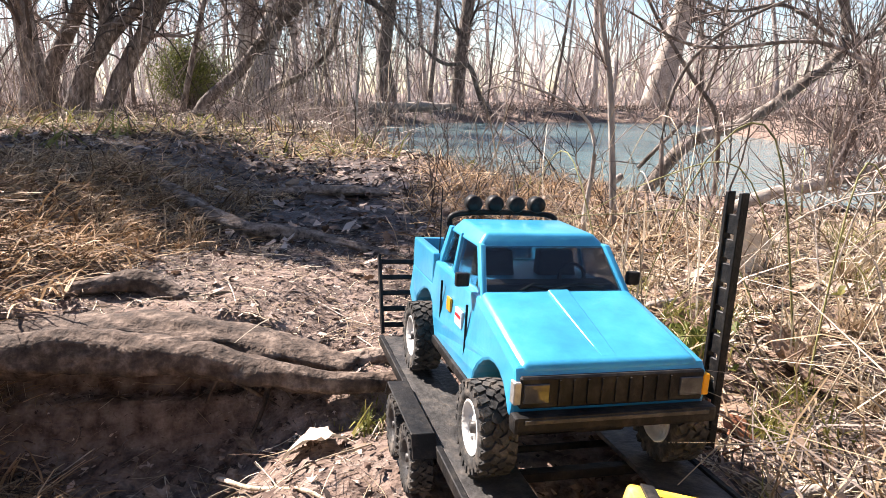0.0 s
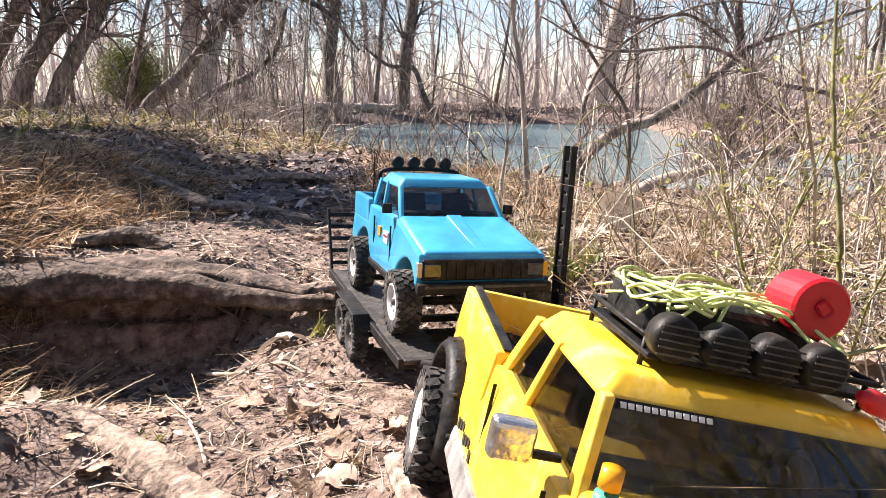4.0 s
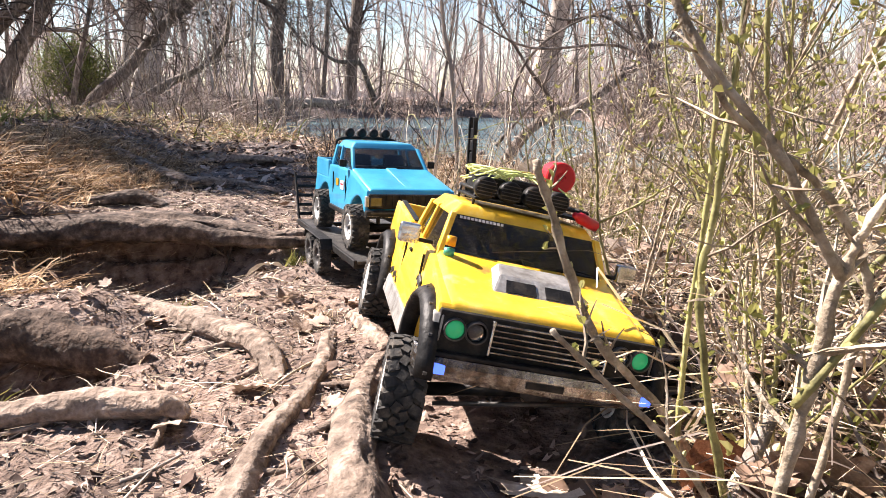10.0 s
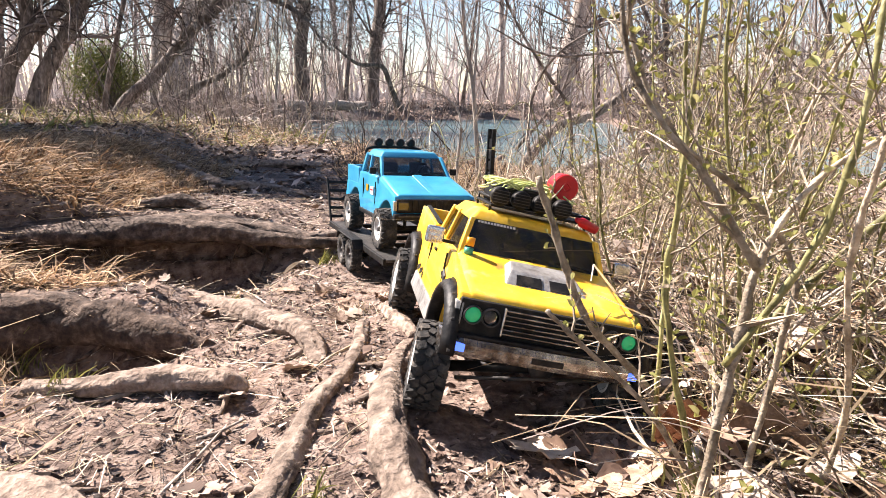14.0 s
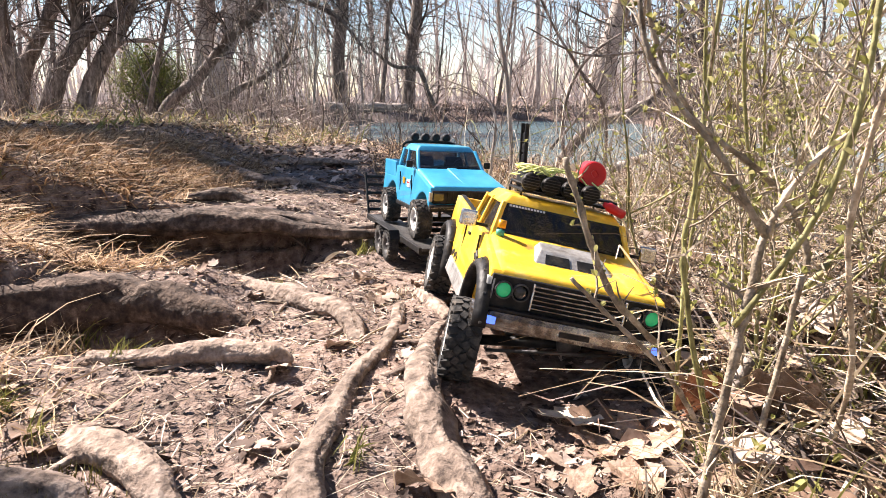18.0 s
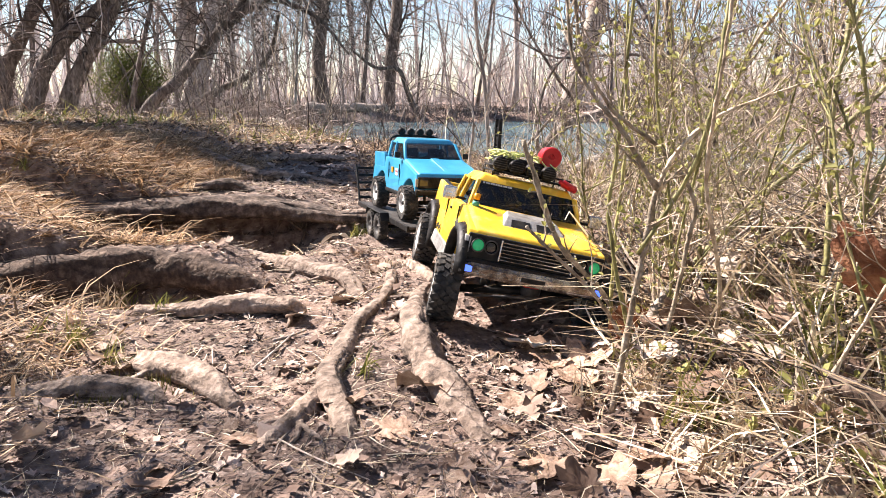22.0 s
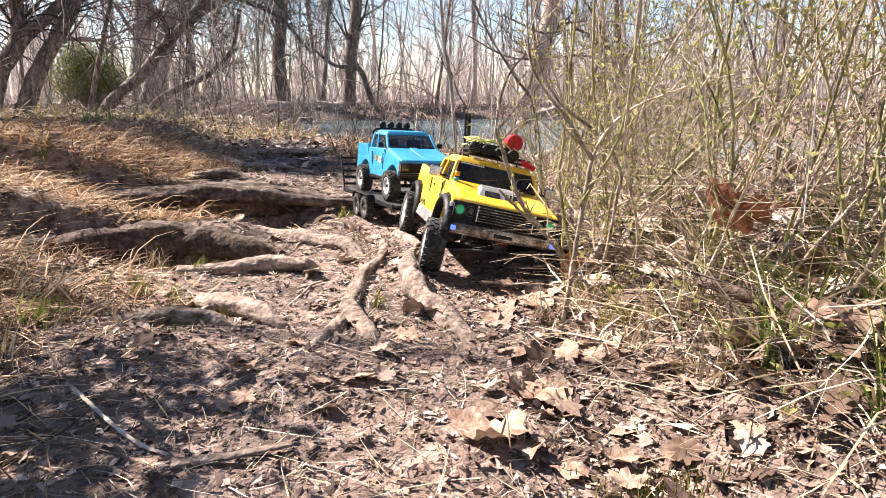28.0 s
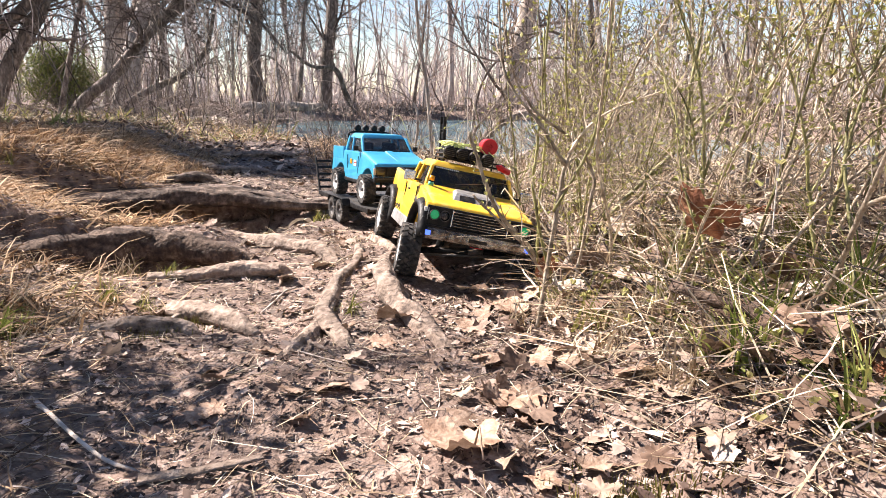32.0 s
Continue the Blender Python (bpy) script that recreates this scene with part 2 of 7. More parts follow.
M_TINT = glass("tinted_glass", (0.07, 0.08, 0.095))
M_CLEAR = glass("clear_lens", (0.75, 0.76, 0.76), 0.12)
M_GREENLED = glow("green_lens", (0.02, 0.40, 0.16), 0.1)
M_BLUELED = glow("blue_lens", (0.06, 0.14, 0.9), 0.7)
M_WATER = mat("river_water", [(0.10, 0.165, 0.165), (0.13, 0.20, 0.20)], 0.6, 0.06, 0.3, big=0.15, bscale=9, spec=0.5)
M_BARKLOG = mat("pale_driftwood", [(0.22, 0.18, 0.15), (0.40, 0.34, 0.29), (0.55, 0.49, 0.43)], 20, 0.9, 0.6, obvar=0.2)

# ---- geometry helpers ----


class Geo:
    """Loose vertices and faces, gathered fast and turned into one mesh."""

    def __init__(self):
        self.v, self.f, self.n = [], [], 0

    def add(self, verts, faces):
        k = self.n
        self.v.extend(map(tuple, verts))
        self.f.extend([tuple(i + k for i in f) for f in faces])
        self.n += len(verts)

    def tube(self, pts, radii, sides=5, rough=0.0, rng=random, cap=True):
        p = np.asarray(pts, float)
        n = len(p)
        r = np.broadcast_to(np.asarray(radii, float), (n,))
        d = np.gradient(p, axis=0)
        d /= np.linalg.norm(d, axis=1)[:, None] + 1e-9
        a = np.array((0.0, 0, 1)) if abs(d[:, 2]).mean() < 0.8 else np.array((0.0, 1, 0))
        u = np.cross(d, a)
        u /= np.linalg.norm(u, axis=1)[:, None] + 1e-9
        w = np.cross(d, u)
        an = np.arange(sides) * 2 * math.pi / sides
        rr = r[:, None] * np.ones((n, sides))
        if rough:
            rr = rr * (1 + rough * (np.random.rand(n, sides) - 0.5) * 2)
        vs = p[:, None, :] + rr[:, :, None] * (u[:, None, :] * np.cos(an)[None, :, None] + w[:, None, :] * np.sin(an)[None, :, None])
        fs = [(i * sides + j, i * sides + (j + 1) % sides, (i + 1) * sides + (j + 1) % sides, (i + 1) * sides + j)
              for i in range(n - 1) for j in range(sides)]
        if cap:
            fs += [tuple(range(sides))[::-1], tuple((n - 1) * sides + j for j in range(sides))]
        self.add(vs.reshape(-1, 3), fs)

    def blade(self, base, tip, width, bend, segs=3):
        """A strip that tapers from base to tip and sags sideways."""
        b, t, k = np.asarray(base, float), np.asarray(tip, float), np.asarray(bend, float)
        s = np.cross(t - b, (0.3, 0.5, 0.8))
        s = s / (np.linalg.norm(s) + 1e-9) * width / 2
        vs, fs = [], []
        for i in range(segs + 1):
            q = i / segs
            c = b + (t - b) * q + k * (q * q)
            w = s * (1 - 0.85 * q)
            vs += [c - w, c + w]
            if i:
                fs.append((2 * i - 2, 2 * i - 1, 2 * i + 1, 2 * i))
        self.add(vs, fs)

    def box(self, c, s, m=None):
        x, y, z = (q / 2 for q in s)
        vs = [Vector((a * x, b * y, d * z)) for a in (-1, 1) for b in (-1, 1) for d in (-1, 1)]
        c = Vector(c)
        vs = [(m @ q if m else q) + c for q in vs]
        self.add(vs, [(0, 1, 3, 2), (4, 6, 7, 5), (0, 4, 5, 1), (2, 3, 7, 6), (0, 2, 6, 4), (1, 5, 7, 3)])

    def lathe(self, prof, axis="x", steps=24, c=(0, 0, 0)):
        """prof: (along the axis, radius) pairs, closed round the axis."""
        vs, fs = [], []
        n = len(prof)
        for i in range(steps):
            a = 2 * math.pi * i / steps
            for h, r in prof:
                p = (h, r * math.cos(a), r * math.sin(a)) if axis == "x" else (r * math.cos(a), h, r * math.sin(a)) if axis == "y" else (r * math.cos(a), r * math.sin(a), h)
                vs.append((p[0] + c[0], p[1] + c[1], p[2] + c[2]))
        for i in range(steps):
            j = (i + 1) % steps
            for k in range(n - 1):
                fs.append((i * n + k, i * n + k + 1, j * n + k + 1, j * n + k))
        self.add(vs, fs)

    def mesh(self, name, material, smooth=True):
        me = bpy.data.meshes.new(name)
        me.from_pydata([tuple(map(float, q)) for q in self.v], [], self.f)
        me.materials.append(material)
        if smooth:
            me.polygons.foreach_set("use_smooth", [True] * len(me.polygons))
        me.update()
        return me


def part(name, geo, material, parent=None, label="", smooth=False, fix=False):
    """Links a Geo or a bmesh as one mesh object under a thing or a part."""
    if isinstance(geo, Geo):
        me = geo.mesh(name, material, smooth)
        if fix:
            b = bmesh.new()
            b.from_mesh(me)
            bmesh.ops.recalc_face_normals(b, faces=b.faces)
            b.to_mesh(me)
            b.free()
    elif isinstance(geo, bpy.types.Mesh):
        me = geo
    else:
        me = bpy.data.meshes.new(name)
        bmesh.ops.recalc_face_normals(geo, faces=geo.faces)
        geo.to_mesh(me)
        geo.free()
        me.materials.append(material)
        if smooth:
            me.polygons.foreach_set("use_smooth", [True] * len(me.polygons))
    ob = new(name, me)
    if parent:
        ob.parent = parent
    if label:
        ob["label"] = label
    return ob


def bbox(c, s, bevel=0.004, seg=2, rot=None, taper=1.0):
    """A bmesh box with rounded edges; taper narrows its top."""
    b = bmesh.new()
    bmesh.ops.create_cube(b, size=1.0)
    for v in b.verts:
        k = taper if v.co.z > 0 else 1.0
        v.co = Vector((v.co.x * s[0] * k, v.co.y * s[1] * k, v.co.z * s[2]))
    if bevel:
        bmesh.ops.bevel(b, geom=b.edges[:], offset=bevel, segments=seg, profile=0.6, affect="EDGES")
    if rot:
        bmesh.ops.rotate(b, verts=b.verts, matrix=Euler([radians(a) for a in rot]).to_matrix())
    bmesh.ops.translate(b, verts=b.verts, vec=c)
    return b


def hexa(lo, hi, bevel=0.003, seg=2):
    """A rounded six-sided block from its four lower and four upper corners."""
    b = bmesh.new()
    v = [b.verts.new(q) for q in (*lo, *hi)]
    for f in ((0, 1, 2, 3), (4, 5, 6, 7), (0, 1, 5, 4), (1, 2, 6, 5), (2, 3, 7, 6), (3, 0, 4, 7)):
        b.faces.new([v[i] for i in f])
    bmesh.ops.recalc_face_normals(b, faces=b.faces)
    if bevel:
        bmesh.ops.bevel(b, geom=b.edges[:], offset=bevel, segments=seg, profile=0.6, affect="EDGES")
    return b


def profile_block(poly, half, bevel=0.004, lean=0.0, ztop=1.0, z0=0.0):
    """A (y, z) outline drawn out to both sides, leaning in by lean towards ztop."""
    b = bmesh.new()
    rows = []
    for sgn in (-1, 1):
        rows.append([b.verts.new((sgn * (half - lean * max(0, (z - z0) / (ztop - z0))), y, z)) for y, z in poly])
    b.faces.new(rows[0])
    b.faces.new(rows[1][::-1])
    n = len(poly)
    for i in range(n):
        b.faces.new((rows[0][i], rows[1][i], rows[1][(i + 1) % n], rows[0][(i + 1) % n]))
    bmesh.ops.recalc_face_normals(b, faces=b.faces)
    if bevel:
        edges = [e for e in b.edges if len(e.link_faces) == 2 and e.calc_face_angle(0) > 0.7]
        bmesh.ops.bevel(b, geom=edges, offset=bevel, segments=2, profile=0.6, affect="EDGES")
    return b


def arch(cy, cz, r, n=9):
    """Points of a wheel arch from the far to the near side, for a block's lower edge."""
    return [(cy + r * math.cos(math.pi * i / n), cz + r * math.sin(math.pi * i / n)) for i in range(n + 1)]


def sstep(a, b, x):
    t = np.clip((x - a) / (b - a), 0, 1)
    return t * t * (3 - 2 * t)


def vnoise(x, y, seed=0):
    """Smooth value noise, for arrays."""
    xi, yi = np.floor(x).astype(np.int64), np.floor(y).astype(np.int64)
    fx, fy = x - xi, y - yi
    fx, fy = fx * fx * (3 - 2 * fx), fy * fy * (3 - 2 * fy)

    def hsh(a, b):
        h = (a * 374761393 + b * 668265263 + seed * 362437) & 0x7FFFFFFF
        h = ((h ^ (h >> 13)) * 1274126177) & 0x7FFFFFFF
        return (h ^ (h >> 16)) % 100003 / 100003.0
    return (hsh(xi, yi) * (1 - fx) + hsh(xi + 1, yi) * fx) * (1 - fy) + (hsh(xi, yi + 1) * (1 - fx) + hsh(xi + 1, yi + 1) * fx) * fy - 0.5


def mesh_np(name, verts, faces, material, smooth=False):
    """A mesh from arrays; every face has as many corners as faces has columns."""
    v, f = np.asarray(verts, float).reshape(-1, 3), np.asarray(faces, int)
    me = bpy.data.meshes.new(name)
    me.vertices.add(len(v))
    me.vertices.foreach_set("co", v.ravel())
    me.loops.add(f.size)
    me.loops.foreach_set("vertex_index", f.ravel())
    me.polygons.add(len(f))
    me.polygons.foreach_set("loop_start", np.arange(len(f)) * f.shape[1])
    me.polygons.foreach_set("use_smooth", np.full(len(f), smooth))
    me.update(calc_edges=True)
    me.materials.append(material)
    return me


# ---- poses of the parked models ----
def rest(x, y, z, yaw, pitch, roll):
    return Matrix.Translation((x, y, z)) @ Matrix.Rotation(radians(yaw), 4, "Z") @ Matrix.Rotation(radians(pitch), 4, "X") @ Matrix.Rotation(radians(roll), 4, "Y")


TRUCK = rest(0.207, 0.073, -0.030, 0.6, -3.2, 13.0) @ Matrix.Scale(1.03, 4)
BLUE_AT = rest(0.116, 0.882, 0.022, 14.4, -1.06, 3.5)
TRAILER = rest(0.116, 0.882, 0.020, 14.4, -1.06, 3.5)
FRONT_DROP, FRONT_TWIST = -0.006, 0.14  # the front axle hangs askew: down at the raised side

# ---- ground ----
RIVER = np.array([(0.45, 4.45), (1.0, 3.95), (1.9, 3.45), (3.5, 3.1), (8.5, 2.6), (9.5, 5.0), (5.4, 8.4), (5.2, 12.0), (6.4, 16.6), (2.0, 17.2), (-1.2, 16.6), (-3.3, 15.4), (-2.4, 11.4), (-1.0, 7.8), (-0.25, 5.8)])


def river_distance(x, y):
    """Metres to the river's edge, negative inside."""
    d = np.full(np.shape(x), 1e9)
    inside = np.zeros(np.shape(x), bool)
    for (ax, ay), (bx, by) in zip(RIVER, np.roll(RIVER, -1, axis=0)):
        t = np.clip(((x - ax) * (bx - ax) + (y - ay) * (by - ay)) / ((bx - ax) ** 2 + (by - ay) ** 2), 0, 1)
        d = np.minimum(d, np.hypot(x - ax - t * (bx - ax), y - ay - t * (by - ay)))
        cross = ((ay > y) != (by > y)) & (x < (bx - ax) * (y - ay) / (by - ay + 1e-12) + ax)
        inside ^= cross
    return np.where(inside, -d, d)


CONTACTS = [TRUCK @ Vector((sx * 0.139, y, dz)) for sx in (-1, 1) for y, dz in ((-0.208, FRONT_DROP + FRONT_TWIST * sx * 0.139), (0.2485, 0))]
CONTACTS += [TRAILER @ Vector((sx * 0.168, sy, -0.080)) for sx in (-1, 1) for sy in (-0.05, 0.045)]


def H(x, y, fine=True):
    """Height of the ground."""
    x, y = np.asarray(x, float), np.asarray(y, float)
    h = -0.035 - 0.035 * sstep(0.35, 0.75, y) * sstep(1.12, 1.02, y) + 0.0 * x
    h = h + 0.035 * sstep(1.5, 2.4, y)
    # bank of dry grass beside the trail
    edge = -0.62 - 0.12 * np.sin(y * 1.7 + 0.6) - 0.25 * sstep(1.4, 3.5, y) - 0.25 * sstep(-0.3, -1.0, y)
    h = h + (0.19 * sstep(0.0, 0.7, edge - x) + 0.08 * sstep(0.6, 2.2, edge - x)) * (0.35 + 0.65 * sstep(-1.3, 0.0, y)) * sstep(9, 3, y)
    h = h + 0.05 * sstep(0.0, 0.12, edge - x) * np.exp(-((y - 0.3) / 0.25) ** 2)
    # terraces held by the big roots, with hollows in front of them
    left = sstep(-0.18, -0.42, x)
    h = h + 0.078 * left * sstep(1.08, 1.13, y + 0.03 * np.sin(4 * x)) * sstep(2.2, 1.4, y)
    h = h - 0.14 * left * sstep(-1.22, -0.85, x) * sstep(0.55, 0.92, y) * sstep(1.2, 1.14, y + 0.05 * np.sin(4 * x))
    bump = sstep(-0.32, -0.5, x) * sstep(-1.5, -0.9, x)
    h = h + 0.07 * bump * sstep(0.28, 0.32, y) * sstep(0.66, 0.42, y)
    h = h - 0.12 * bump * np.exp(-((y - 0.2) / 0.09) ** 2)
    # weedy bank on the river side
    h = h + 0.085 * sstep(0.24, 0.6, x + 0.05 * np.sin(5 * y)) * sstep(2.6, 1.2, y) * (0.55 + 0.65 * sstep(0.2, -0.5, y))
    h = h + 0.11 * sstep(0.48, 0.82, x) * sstep(0.35, -0.35, y) * sstep(-1.9, -1.0, y)
    h = h + 0.06 * vnoise(x * 0.7, y * 0.7, 3) * sstep(1.2, 4, np.hypot(x, y)) + 0.25 * vnoise(x * 0.05, y * 0.05, 4) * sstep(15, 60, np.hypot(x, y))
    h = h + 0.028 * vnoise(x * 5, y * 5, 1) + 0.014 * vnoise(x * 14, y * 14, 2)
    if fine:
        h = h + 0.007 * vnoise(x * 40, y * 40, 5) + 0.004 * vnoise(x * 90, y * 90, 6)
    d = river_distance(x, y)
    h = h - 0.07 * sstep(1.7, 2.9, y) * sstep(0.0, 0.5, x) * sstep(6, 4, y)
    h = np.where(d < 1.0, -0.6 + (h + 0.6) * sstep(-0.45, 0.3, d), h)
    for c in CONTACTS:
        w = np.exp(-((x - c.x) ** 2 + (y - c.y) ** 2) / 0.055 ** 2)
        h = h + w * (c.z + 0.001 - h)
    return h


def spaced(lo, hi, step, far):
    mid = list(np.arange(lo, hi, step))
    out, s, q = [], step, hi
    while q < far:
        out.append(q)
        s *= 1.13
        q += s
    out2, s, q = [], step, lo
    while q > -far:
        s *= 1.13
        q -= s
        out2.append(q)
    return np.array(out2[::-1] + mid + out)


def build_ground():
    xs, ys = spaced(-1.3, 1.25, 0.0125, 700), spaced(-1.75, 2.3, 0.0125, 700)
    X, Y = np.meshgrid(xs, ys)
    Z = H(X, Y)
    n, m = X.shape
    v = np.stack([X, Y, Z], -1).reshape(-1, 3)
    i = np.arange(n * m).reshape(n, m)
    f = np.stack([i[:-1, :-1], i[:-1, 1:], i[1:, 1:], i[1:, :-1]], -1).reshape(-1, 4)
    me = bpy.data.meshes.new("ground")
    me.vertices.add(len(v))
    me.vertices.foreach_set("co", v.ravel())
    me.loops.add(f.size)
    me.loops.foreach_set("vertex_index", f.ravel())
    me.polygons.add(len(f))
    me.polygons.foreach_set("loop_start", np.arange(len(f)) * 4)
    me.polygons.foreach_set("use_smooth", np.ones(len(f), bool))
    me.update(calc_edges=True)
    me.materials.append(M_SOIL)
    return tagged(new("ground", me), "trodden brown soil trail with banks by a river", "ground", kind="structure")


build_ground()
water = Geo()
for ax in range(-14, 22):
    for ay in range(1, 24):
        water.add([(ax, ay, -0.28), (ax + 1, ay, -0.28), (ax + 1, ay + 1, -0.28), (ax, ay + 1, -0.28)], [(0, 1, 2, 3)])
tagged(part("water", water, M_WATER), "murky pale green river water with light ripples", "river", kind="structure")

# ---- roots across the trail ----


def smooth_path(pts, n=8):
    """A finer path through a few points (Catmull-Rom)."""
    p = [Vector(q) for q in pts]
    p = [p[0] * 2 - p[1]] + p + [p[-1] * 2 - p[-2]]
    out = []
    for i in range(1, len(p) - 2):
        a, b, c, d = p[i - 1:i + 3]
        for k in range(n):
            t = k / n
            out.append(0.5 * (2 * b + (c - a) * t + (2 * a - 5 * b + 4 * c - d) * t * t + (3 * b - a - 3 * c + d) * t ** 3))
    out.append(p[-2])
    return out


def root(pts, radii, label, flat=0.8, sides=22, name="tree_root", level=None, bark=None):
    """A lumpy root lying along a line of (x, y, height above the soil)."""
    path = [Vector((x, y, (float(H(x, y, False)) if level is None else level) + dz)) for x, y, dz in pts]
    path = smooth_path(path, 10)
    n = len(path)
    rad = np.interp(np.linspace(0, 1, n), np.linspace(0, 1, len(radii)), radii)
    base = path[0].copy()
    g = Geo()
    g.tube([p - base for p in path], rad, sides)
    vs = []
    for k, q in enumerate(g.v):
        i = min(k // sides, n - 1)
        c = path[i] - base
        o = Vector(q) - c
        a = k % sides
        s = 1 + 0.36 * noise.noise((q[0] * 14 + base.x * 9, q[1] * 14 + base.y * 9, q[2] * 30)) + 0.30 * noise.noise((a * 1.45, base.x * 7 + a, i * 0.05)) + 0.12 * noise.noise((a * 3.1, base.y * 5, i * 0.11)) + 0.15 * noise.noise((q[0] * 55, q[1] * 55, q[2] * 55 + base.y))
        vs.append(tuple(c + Vector((o.x * s, o.y * s, o.z * s * flat))))
    g.v = vs
    ob = part(name, g, bark or M_ROOT, None, "", True)
    ob.location = base
    rng = random.Random(int(abs(base.x * 977 + base.y * 613)))
    for k in range(4):
        i = rng.randrange(n // 6, max(n // 6 + 1, n - n // 6))
        a, c = rng.uniform(0, 6.28), path[i] - base
        l = rng.uniform(0.05, 0.13)
        end = Vector((c.x + math.cos(a) * l, c.y + math.sin(a) * l, 0))
        end.z = float(H(end.x + base.x, end.y + base.y, False)) - base.z - 0.003
        mid = c.lerp(end, 0.55) + Vector((rng.gauss(0, 0.008), rng.gauss(0, 0.008), 0))
        mid.z = max(mid.z - 0.004, float(H(mid.x + base.x, mid.y + base.y, False)) - base.z + 0.002)
        rt = Geo()
        pp = smooth_path([c, mid, end], 5)
        rt.tube(pp, np.linspace(min(0.007, rad[i] * 0.4), 0.002, len(pp)), 7, 0.15)
        part("rootlet", rt, bark or M_ROOT, ob, smooth=True)
    return tagged(ob, label, "root", "roots across the trail")


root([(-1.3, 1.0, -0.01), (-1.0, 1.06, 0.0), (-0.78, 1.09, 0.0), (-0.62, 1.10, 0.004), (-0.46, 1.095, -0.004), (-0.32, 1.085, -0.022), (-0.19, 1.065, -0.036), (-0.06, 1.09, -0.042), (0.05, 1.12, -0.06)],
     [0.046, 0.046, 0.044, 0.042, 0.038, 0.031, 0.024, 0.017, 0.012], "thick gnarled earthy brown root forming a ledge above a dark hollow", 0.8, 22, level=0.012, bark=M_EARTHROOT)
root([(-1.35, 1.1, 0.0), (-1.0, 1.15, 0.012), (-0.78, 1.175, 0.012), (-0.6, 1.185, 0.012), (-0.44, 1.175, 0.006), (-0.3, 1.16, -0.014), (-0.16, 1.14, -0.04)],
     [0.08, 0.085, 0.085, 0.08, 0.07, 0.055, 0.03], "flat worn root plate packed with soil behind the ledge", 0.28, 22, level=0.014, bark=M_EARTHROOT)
root([(-0.35, 1.22, -0.01), (-0.2, 1.18, 0.004), (-0.05, 1.2, 0.004), (0.08, 1.19, -0.01)], [0.02, 0.022, 0.022, 0.014], "low worn root half buried behind the ledge")
root([(-0.75, 1.32, 0.01), (-0.63, 1.36, 0.02), (-0.53, 1.33, 0.0)], [0.02, 0.028, 0.018], "short knotty root hump on the bank edge", bark=M_EARTHROOT)
root([(-1.05, 2.42, 0.0), (-0.89, 2.33, 0.02), (-0.67, 2.18, 0.02), (-0.48, 2.14, 0.02), (-0.32, 2.06, 0.0), (-0.1, 2.0, -0.02)], [0.03, 0.032, 0.03, 0.028, 0.026, 0.02], "smooth brown root crossing the trail")
root([(-0.9, 3.1, -0.01), (-0.5, 2.95, 0.015), (-0.15, 2.98, -0.01)], [0.03, 0.03, 0.02], "smooth brown root crossing the trail")
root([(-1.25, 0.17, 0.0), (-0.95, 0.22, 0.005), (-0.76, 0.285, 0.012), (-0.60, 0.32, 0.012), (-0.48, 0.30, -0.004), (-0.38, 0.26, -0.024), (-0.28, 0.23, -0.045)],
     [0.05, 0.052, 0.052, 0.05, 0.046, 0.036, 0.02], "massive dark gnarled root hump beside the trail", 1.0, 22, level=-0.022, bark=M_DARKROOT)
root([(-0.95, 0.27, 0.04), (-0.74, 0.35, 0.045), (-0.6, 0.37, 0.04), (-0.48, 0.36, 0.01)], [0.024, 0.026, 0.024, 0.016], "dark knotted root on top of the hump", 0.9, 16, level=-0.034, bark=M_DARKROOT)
root([(-0.42, 0.53, -0.012), (-0.352, 0.473, 0.004), (-0.261, 0.389, 0.01), (-0.188, 0.314, 0.014), (-0.129, 0.225, 0.018), (-0.103, 0.15, 0.012), (-0.09, 0.08, -0.012)],
     [0.016, 0.022, 0.026, 0.027, 0.025, 0.021, 0.012], "pale bare root curving down into the soil")
root([(-0.56, 0.05, 0.0), (-0.45, 0.036, 0.012), (-0.376, 0.028, 0.016), (-0.304, 0.026, 0.018), (-0.232, 0.012, 0.016), (-0.205, 0.0, 0.006)],
     [0.018, 0.021, 0.024, 0.026, 0.024, 0.010], "pale bare root stub ending bluntly on the trail")
root([(0.075, 0.17, -0.005), (0.052, 0.085, 0.006), (0.030, -0.01, 0.012), (0.018, -0.12, 0.014), (0.016, -0.22, 0.014), (0.03, -0.33, 0.012), (0.055, -0.43, 0.008), (0.082, -0.53, -0.006), (0.10, -0.6, -0.02)],
     [0.012, 0.018, 0.022, 0.026, 0.028, 0.028, 0.026, 0.022, 0.014], "long weathered root running along the trail under the wheel")
root([(-0.005, 0.33, -0.01), (-0.016, 0.25, 0.004), (-0.02, 0.13, 0.006), (-0.048, 0.02, 0.008), (-0.082, -0.08, 0.01), (-0.102, -0.17, 0.01), (-0.122, -0.28, 0.01), (-0.130, -0.38, 0.012), (-0.105, -0.49, 0.006), (-0.09, -0.56, -0.01)],
     [0.010, 0.012, 0.013, 0.014, 0.016, 0.018, 0.019, 0.022, 0.018, 0.010], "slender weathered root snaking down the trail")
root([(-0.128, -0.37, 0.008), (-0.155, -0.45, 0.008), (-0.185, -0.53, 0.002), (-0.21, -0.6, -0.012)], [0.014, 0.016, 0.016, 0.010], "slender root forking off on the trail")
root([(-0.46, -0.24, 0.0), (-0.44, -0.265, 0.012), (-0.373, -0.31, 0.014), (-0.312, -0.375, 0.014), (-0.262, -0.44, 0.0)], [0.012, 0.024, 0.026, 0.024, 0.012], "short pale bleached root slanting across the soil")
